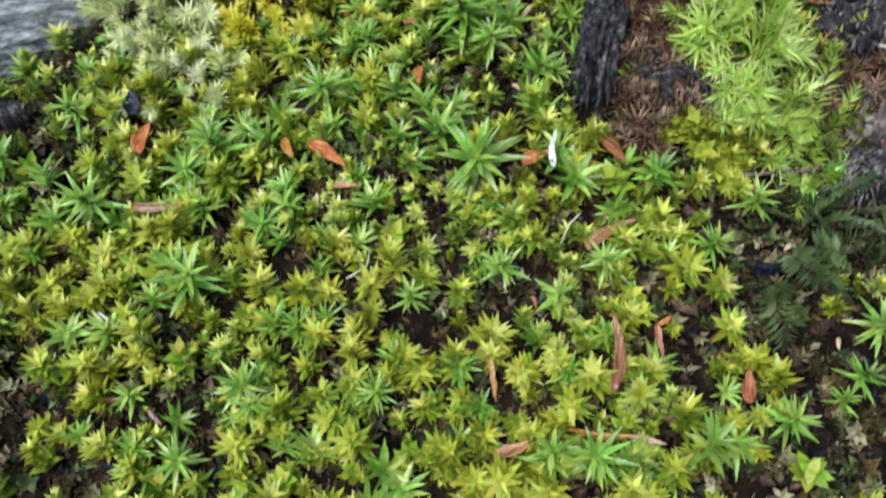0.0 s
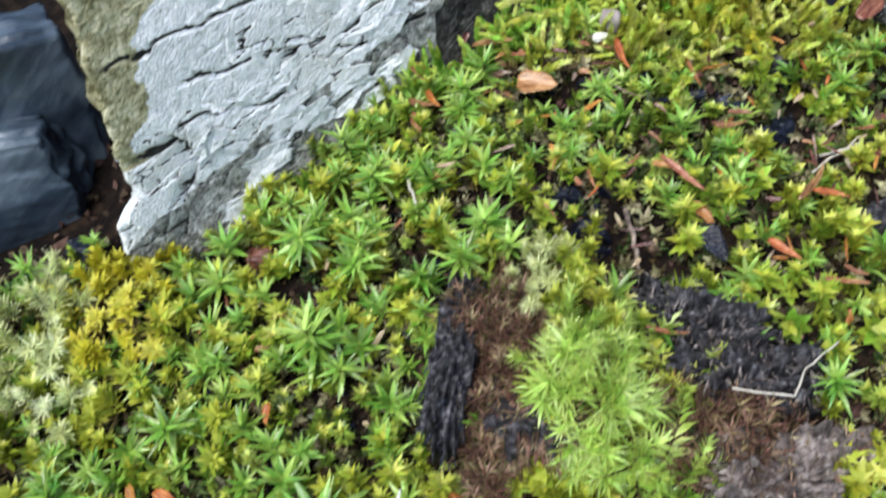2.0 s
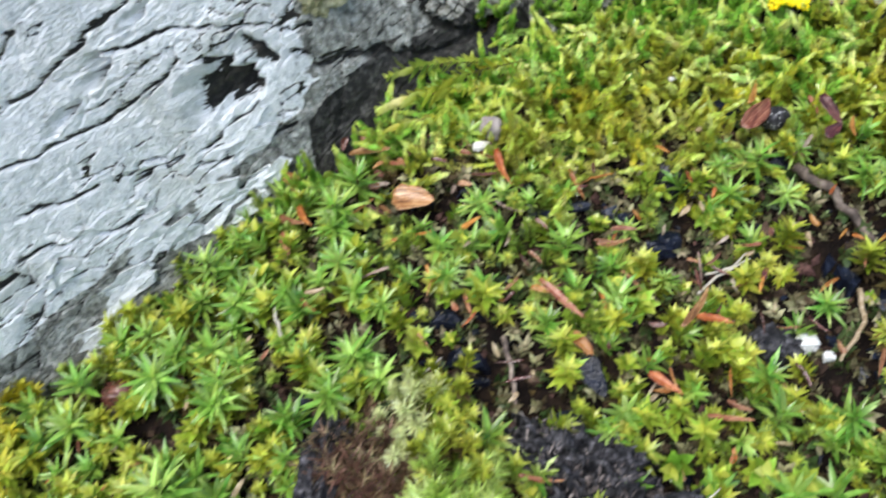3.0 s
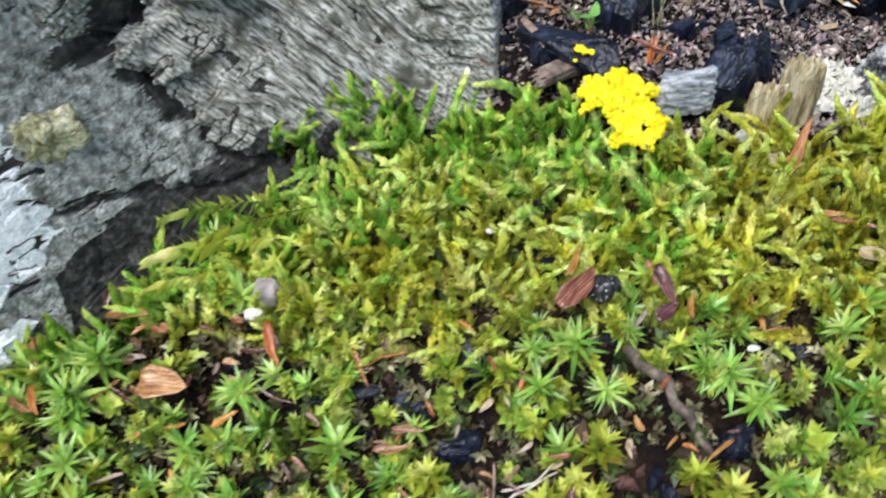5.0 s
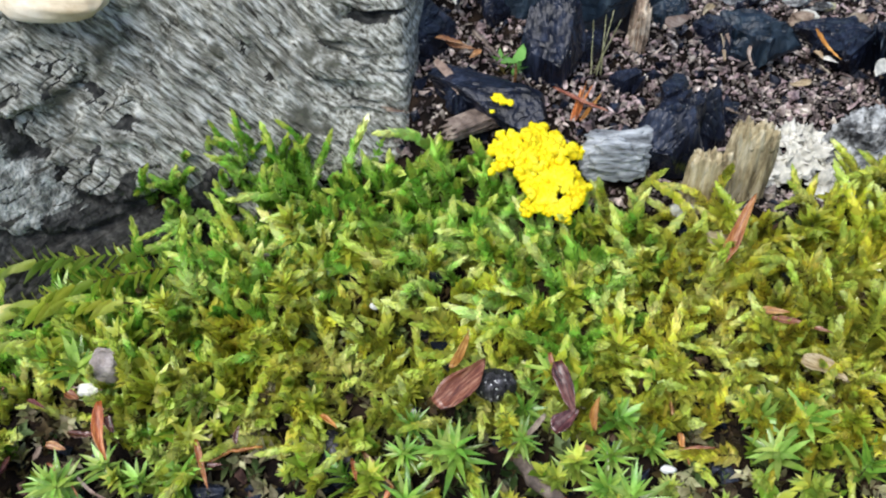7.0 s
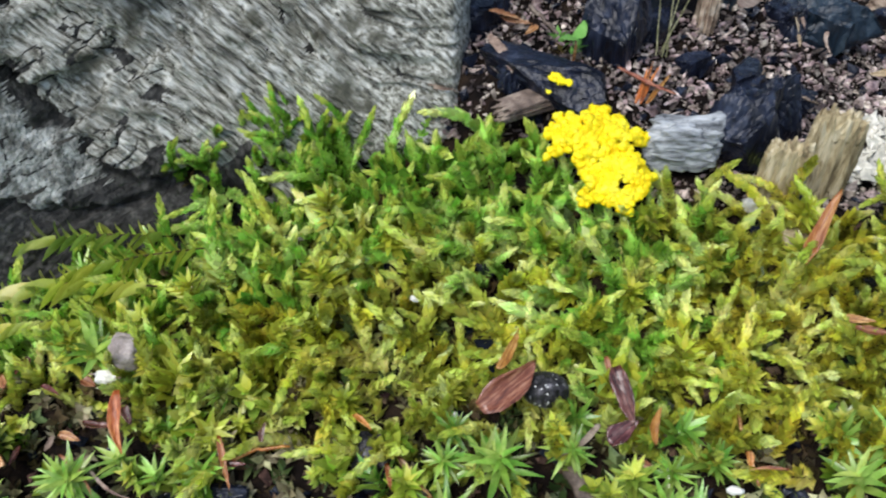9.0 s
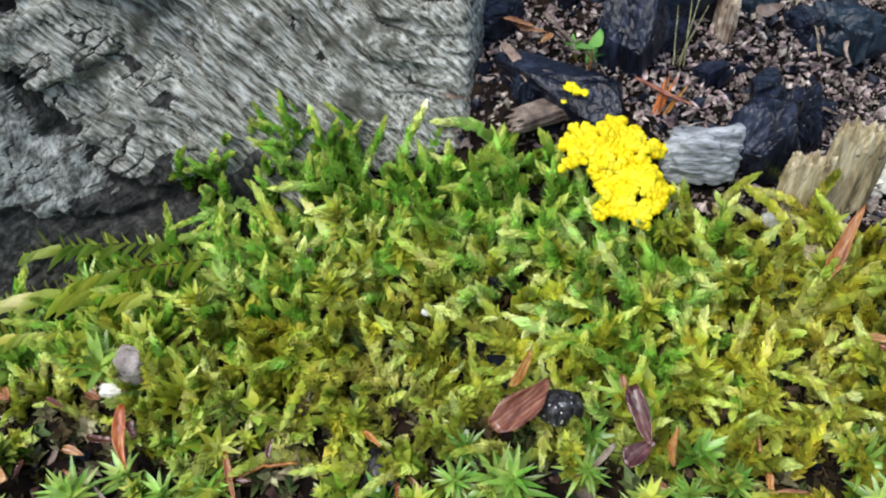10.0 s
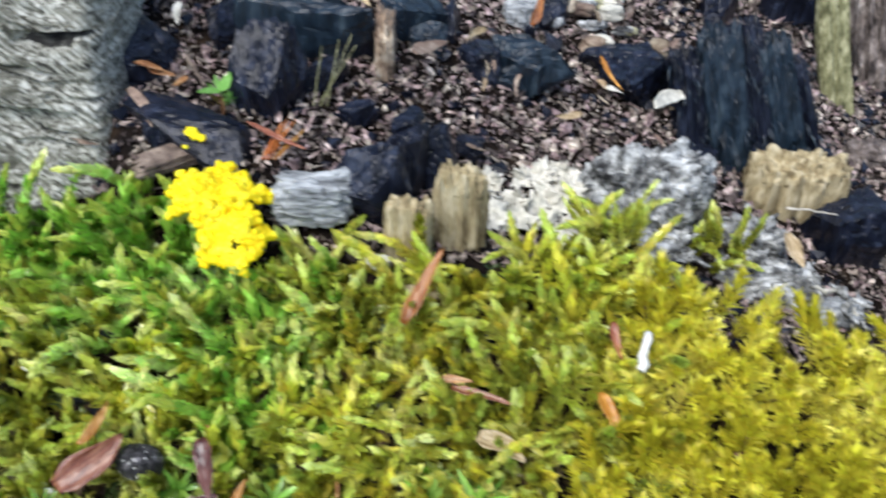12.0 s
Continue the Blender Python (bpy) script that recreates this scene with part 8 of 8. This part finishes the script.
bud_scale((0.0682, 0.2433), (0.0689, 0.2415), 0.00164, BUD_DARK, "dark brown leaf scrap below the trunk", lift=0.002)
bud_scale((0.0487, 0.2345), (0.0455, 0.2343), 0.00178, BUD_BROWN, "dark brown leaf scrap below the trunk", lift=0.002)
bud_scale((0.0480, 0.2289), (0.0512, 0.2264), 0.00144, BUD_BROWN, "dark brown leaf scrap below the trunk", lift=0.002)
bud_scale((0.0473, 0.2389), (0.0496, 0.2366), 0.00154, BUD_DARK, "dark brown leaf scrap below the trunk", lift=0.002)
bud_scale((0.0640, 0.2478), (0.0668, 0.2477), 0.00140, BUD_BROWN, "dark brown leaf scrap below the trunk", lift=0.002)
# strewn scraps between the mosses of the bank
rng = np.random.default_rng(81)
for k in range(90):
    px, py, a = rng.uniform(-0.02, 0.17), rng.uniform(0.165, 0.240), rng.uniform(0, 6.28)
    if not on_bank(px, py) or py > 0.235 + 0.25 * min(0, px - 0.10):
        continue
    d = rng.uniform(0.0015, 0.0042)
    bud_scale((px, py), (px + d * math.cos(a), py + d * math.sin(a)), rng.uniform(0.0007, 0.0016), (BUD_ORANGE, BUD_BROWN, BUD_DARK, TAN_LEAF)[rng.integers(4)], "small dry scale scrap strewn between mosses", lift=0.0025)
# beside the trunk's left end
lump("charred_log", -0.0876, 0.2213, (0.0628, 0.0254, 0.0460), CHAR_LOG, "wet blue-grey charred log end at the bank's edge", "charcoal", seed=180, lift=0.0, fibre=0.05, axis=0, n=40, rough=0.14, square=0.5, turn=20)
lump("charcoal_piece", -0.0546, 0.1999, (0.0089, 0.0061, 0.0070), CHAR, "black charcoal piece under the bark plate", "charcoal", seed=181, lift=0.0, rough=0.3, smooth=False)
lump("charcoal_piece", -0.0454, 0.1940, (0.0148, 0.0045, 0.0051), CHAR, "black charcoal piece under the bark plate", "charcoal", seed=182, lift=0.0, rough=0.3, smooth=False)
lump("charred_log", -0.0800, 0.2367, (0.0500, 0.0272, 0.0622), CHAR_LOG, "smooth blue-black charred log end beside the trunk", "charcoal", seed=183, lift=0.0, fibre=0.04, axis=0, n=34, rough=0.12, square=0.6, turn=30)
lump("grey_wood", -0.0910, 0.2604, (0.0190, 0.0178, 0.0202), RIM_WOOD, "pale grey weathered wood beyond the charred log", "wood", seed=184, lift=0.0, fibre=0.2, n=30)
lump("grey_wood", -0.0961, 0.1776, (0.0328, 0.0137, 0.0241), SILVER, "pale grey weathered wood at the bank's edge", "wood", seed=185, lift=0.0, fibre=0.2, axis=0, n=28, rough=0.2, turn=25)
lump("burnt_wood", -0.0995, 0.1565, (0.0118, 0.0069, 0.0078), BURNT, "grey burnt wood crumb at the bank's edge", "burnt wood", seed=186, lift=0.0, fibre=0.2)
lump("charcoal_piece", -0.0526, 0.1941, (0.0120, 0.0060, 0.0068), CHAR, "black charcoal piece beside the trunk foot", "charcoal", seed=187, lift=0.0, rough=0.3)
lump("bracket_fungus", 0.0660, 0.2850, (0.0190, 0.0100, 0.0060), FUNGUS, "small pale ivory bracket fungus on the trunk", "fungus", seed=91, lift=0.0385, rough=0.12, square=0.15, n=24)
lump("lichen_patch", 0.0374, 0.2587, (0.0110, 0.0050, 0.0110), OLIVE_BARK, "yellowish lichen crust on the pale bark", "lichen", seed=92, lift=0.0340, rough=1.1, square=0.1, n=26, pits=0.3, tip=(0.0, 35.0), turn=35.0)
# tufts of other mosses
clump("dead_moss_tuft", SPRIGS, -0.0510, 0.1794, 0.0089, 60, [RUST, OLD], "brown dead moss at the bank's edge", seed=41, dome=0.004)
clump("yellow_moss_tuft", ROSETTES, -0.0480, 0.1690, 0.0099, 22, [YELLOW, OLD, BUDS], "yellow-olive moss tuft at the bank's edge", seed=42, dome=0.003)
clump("pale_moss_tuft", PLUMES, -0.0625, 0.1784, 0.0100, 40, [PALE, OLD], "pale yellowish tufted moss at the bank's edge", seed=43, height=0.003, dome=0.006, grow=(0.6, 1.2))
clump("pale_moss_tuft", PLUMES, -0.0588, 0.1647, 0.0110, 34, [PALE, OLD], "pale yellowish tufted moss at the bank's edge", seed=44, height=0.001, dome=0.004, grow=(0.5, 1.0))
clump("golden_moss_tuft", ROSETTES, -0.0388, 0.1833, 0.0115, 40, [GOLD, OLD, GOLD], "golden yellow moss tuft below the trunk", seed=45, height=0.002, dome=0.004, grow=(0.9, 1.6))
clump("light_moss_tuft", PLUMES, 0.0600, 0.1590, 0.0062, 26, [TUFT, OLD], "light green feathery moss tuft on the burnt stub", seed=46, height=0.0065, dome=0.004, grow=(0.7, 1.15), bias=(0.3, -0.4))
clump("light_moss_tuft", TUFTS, 0.0620, 0.1535, 0.0065, 22, [TUFT, OLD], "light green spiky moss tuft crowning the burnt stub", seed=47, height=0.006, dome=0.003, grow=(0.7, 1.2), bias=(0.35, -0.6))
clump("yellow_moss_tuft", ROSETTES, 0.0619, 0.1670, 0.0052, 14, [YELLOW, OLD, BUDS], "yellow-olive moss on the burnt stub", seed=48, height=0.006, dome=0.003)
clump("pale_moss_tuft", PLUMES, 0.0509, 0.1721, 0.0059, 12, [PALE, OLD], "pale bristly moss tuft on the burnt stub", seed=49, height=0.006, dome=0.003, grow=(0.4, 0.8))
clump("pale_moss_tuft", PLUMES, 0.0540, 0.1818, 0.0036, 10, [PALE, OLD], "pale bristly moss tuft on the burnt stub", seed=50, height=0.0065, dome=0.004, grow=(0.5, 0.9))
clump("dead_moss_tuft", HAIRS, 0.0490, 0.1625, 0.0067, 46, [RUST, OLD], "brown dead moss on the burnt stub", seed=51, height=0.006, dome=0.004)
clump("dead_moss_tuft", HAIRS, 0.0437, 0.1705, 0.0071, 46, [RUST, OLD], "reddish-brown dead moss on the burnt stub", seed=52, height=0.006, dome=0.004)
clump("dead_moss_tuft", HAIRS, 0.0464, 0.1552, 0.0068, 42, [RUST, OLD], "brown dead moss hanging down the burnt stub", seed=53, height=0.005, dome=0.003)
clump("dead_moss_tuft", HAIRS, 0.0435, 0.1440, 0.0067, 36, [RUST, OLD], "rust-brown dead moss at the burnt stub's foot", seed=54, height=0.004, dome=0.003)
clump("light_moss_tuft", TUFTS, 0.0575, 0.1465, 0.0060, 14, [TUFT, OLD], "light green spiky moss tuft on the burnt stub", seed=55, height=0.006, dome=0.003, grow=(0.5, 0.9), bias=(0.1, -0.7))
clump("dead_moss_tuft", HAIRS, 0.0520, 0.1540, 0.0060, 34, [RUST, OLD], "rust-brown dead moss on the burnt stub", seed=74, height=0.005, dome=0.003)
clump("yellow_moss_tuft", BROAD, 0.0560, 0.1400, 0.0065, 16, [YELLOW, OLD, BUDS], "yellow-green moss below the burnt stub", seed=75, height=0.003, dome=0.003, bias=(0.0, -0.5))
clump("dull_moss_tuft", TUFTS, 0.0535, 0.1570, 0.0065, 14, [YELLOW, OLD], "olive spiky moss on the burnt stub", seed=76, height=0.005, dome=0.003, grow=(0.5, 0.9), bias=(0.1, -0.6))
clump("dull_moss_tuft", SPRIGS, 0.0465, 0.1500, 0.0070, 40, [DRY, OLD], "dry olive moss on the burnt stub", seed=77, height=0.005, dome=0.003, bias=(0.0, -0.5))
clump("dead_moss_tuft", HAIRS, 0.0814, 0.1494, 0.0088, 60, [RUST, OLD], "rust-brown dead moss between burnt lumps", seed=56, height=0.002, dome=0.003)
clump("dead_moss_tuft", HAIRS, 0.0929, 0.1445, 0.0088, 60, [RUST, OLD], "rust-brown dead moss between burnt lumps", seed=57, height=0.004, dome=0.003)
clump("light_moss_tuft", TUFTS, 0.0660, 0.1420, 0.0065, 16, [TUFT, OLD], "light green spiky moss tuft beside the burnt stub", seed=58, height=0.004, dome=0.003, grow=(0.5, 0.95), bias=(0.2, -0.6))
clump("green_moss_tuft", TUFTS, 0.0754, 0.1354, 0.0070, 14, [DEEP, OLD], "green spiky moss tuft beside burnt wood", seed=59, height=0.002, dome=0.002, grow=(0.4, 0.75))
clump("dull_moss_tuft", TUFTS, 0.0731, 0.1451, 0.0055, 8, [DULL, OLD], "dull olive moss tuft beside burnt wood", seed=60, height=0.003, dome=0.002, grow=(0.4, 0.7))
clump("yellow_moss_tuft", ROSETTES, 0.0573, 0.1356, 0.0065, 20, [YELLOW, OLD, BUDS], "yellow-green moss tuft at the burnt stub's foot", seed=61, height=0.002, dome=0.003)
clump("yellow_moss_tuft", ROSETTES, 0.0636, 0.1823, 0.0061, 16, [YELLOW, OLD, BUDS], "yellow-green moss tuft behind the burnt stub", seed=62, height=0.004, dome=0.003)
clump("frond_moss", FRONDS, 0.0767, 0.1166, 0.0098, 26, [DULL, OLD], "dull green feathery frond moss under burnt wood", seed=63, height=0.0, dome=0.002)
frond((0.0780, 0.2529), (0.0477, 0.2531), 1, [GREEN, OLD, TIPS], "yellow-green pinnate moss frond below the trunk", lift=0.009)
frond((0.0765, 0.2653), (0.0498, 0.2611), 2, [ROSETTE_GREEN, OLD, TIPS], "pale green pinnate moss frond below the trunk", lift=0.009)
frond((0.0850, 0.2585), (0.0600, 0.2565), 4, [YELLOW, OLD, BUDS], "yellow-green pinnate moss frond below the trunk", lift=0.011)
frond((0.0690, 0.2480), (0.0480, 0.2470), 5, [GREEN, OLD, TIPS], "yellow-green pinnate moss frond below the trunk", lift=0.008)
clump("frond_moss", FRONDS, 0.0735, 0.1415, 0.0070, 16, [TUFT, OLD], "light green feathery moss sprigs beside burnt wood", seed=64, height=0.003, dome=0.002, bias=(0.2, -0.5))
clump("moss_fringe", SHOOTS, 0.0808, 0.2791, 0.0045, 22, [DEEP, OLD, TIPS], "deep green moss shoots climbing the trunk", seed=66, height=0.004, dome=0.004)
clump("moss_fringe", SHOOTS, 0.0915, 0.2819, 0.0045, 22, [DEEP, OLD, TIPS], "deep green moss shoots climbing the trunk", seed=67, height=0.004, dome=0.004)
clump("moss_fringe", SHOOTS, 0.1005, 0.2817, 0.0045, 22, [DEEP, OLD, TIPS], "deep green moss shoots climbing the trunk", seed=68, height=0.003, dome=0.003)
clump("moss_fringe", SHOOTS, 0.1624, 0.2679, 0.0049, 16, [GREEN, OLD, TIPS], "light green moss shoots at the rim", seed=69, height=0.0, dome=0.003)
clump("moss_fringe", SHOOTS, 0.2095, 0.2732, 0.0045, 18, [GREEN, OLD, TIPS], "yellow-green moss shoots before grey wood", seed=70, height=0.003, dome=0.004)
clump("moss_fringe", SHOOTS, 0.2331, 0.2919, 0.0053, 14, [GREEN, OLD, TIPS], "yellow-green moss shoots before grey wood", seed=71, height=0.003, dome=0.004)
clump("moss_fringe", SHOOTS, 0.1991, 0.2688, 0.0053, 18, [GREEN, OLD, TIPS], "yellow-green moss shoots before grey wood", seed=72, height=0.003, dome=0.003)
rng = np.random.default_rng(64)
for k in range(26):
    u, v = rng.random(), rng.random()
    lichen(0.189 + 0.022 * u, 0.279 + 0.012 * u + 0.016 * v, rng.uniform(0.7, 1.5), 400 + k)
clump("sprout", SPRIGS, 0.1426, 0.2976, 0.0027, 3, [SEEDLING, OLD], "tiny green sprout in the hollow", seed=73, height=0.0)
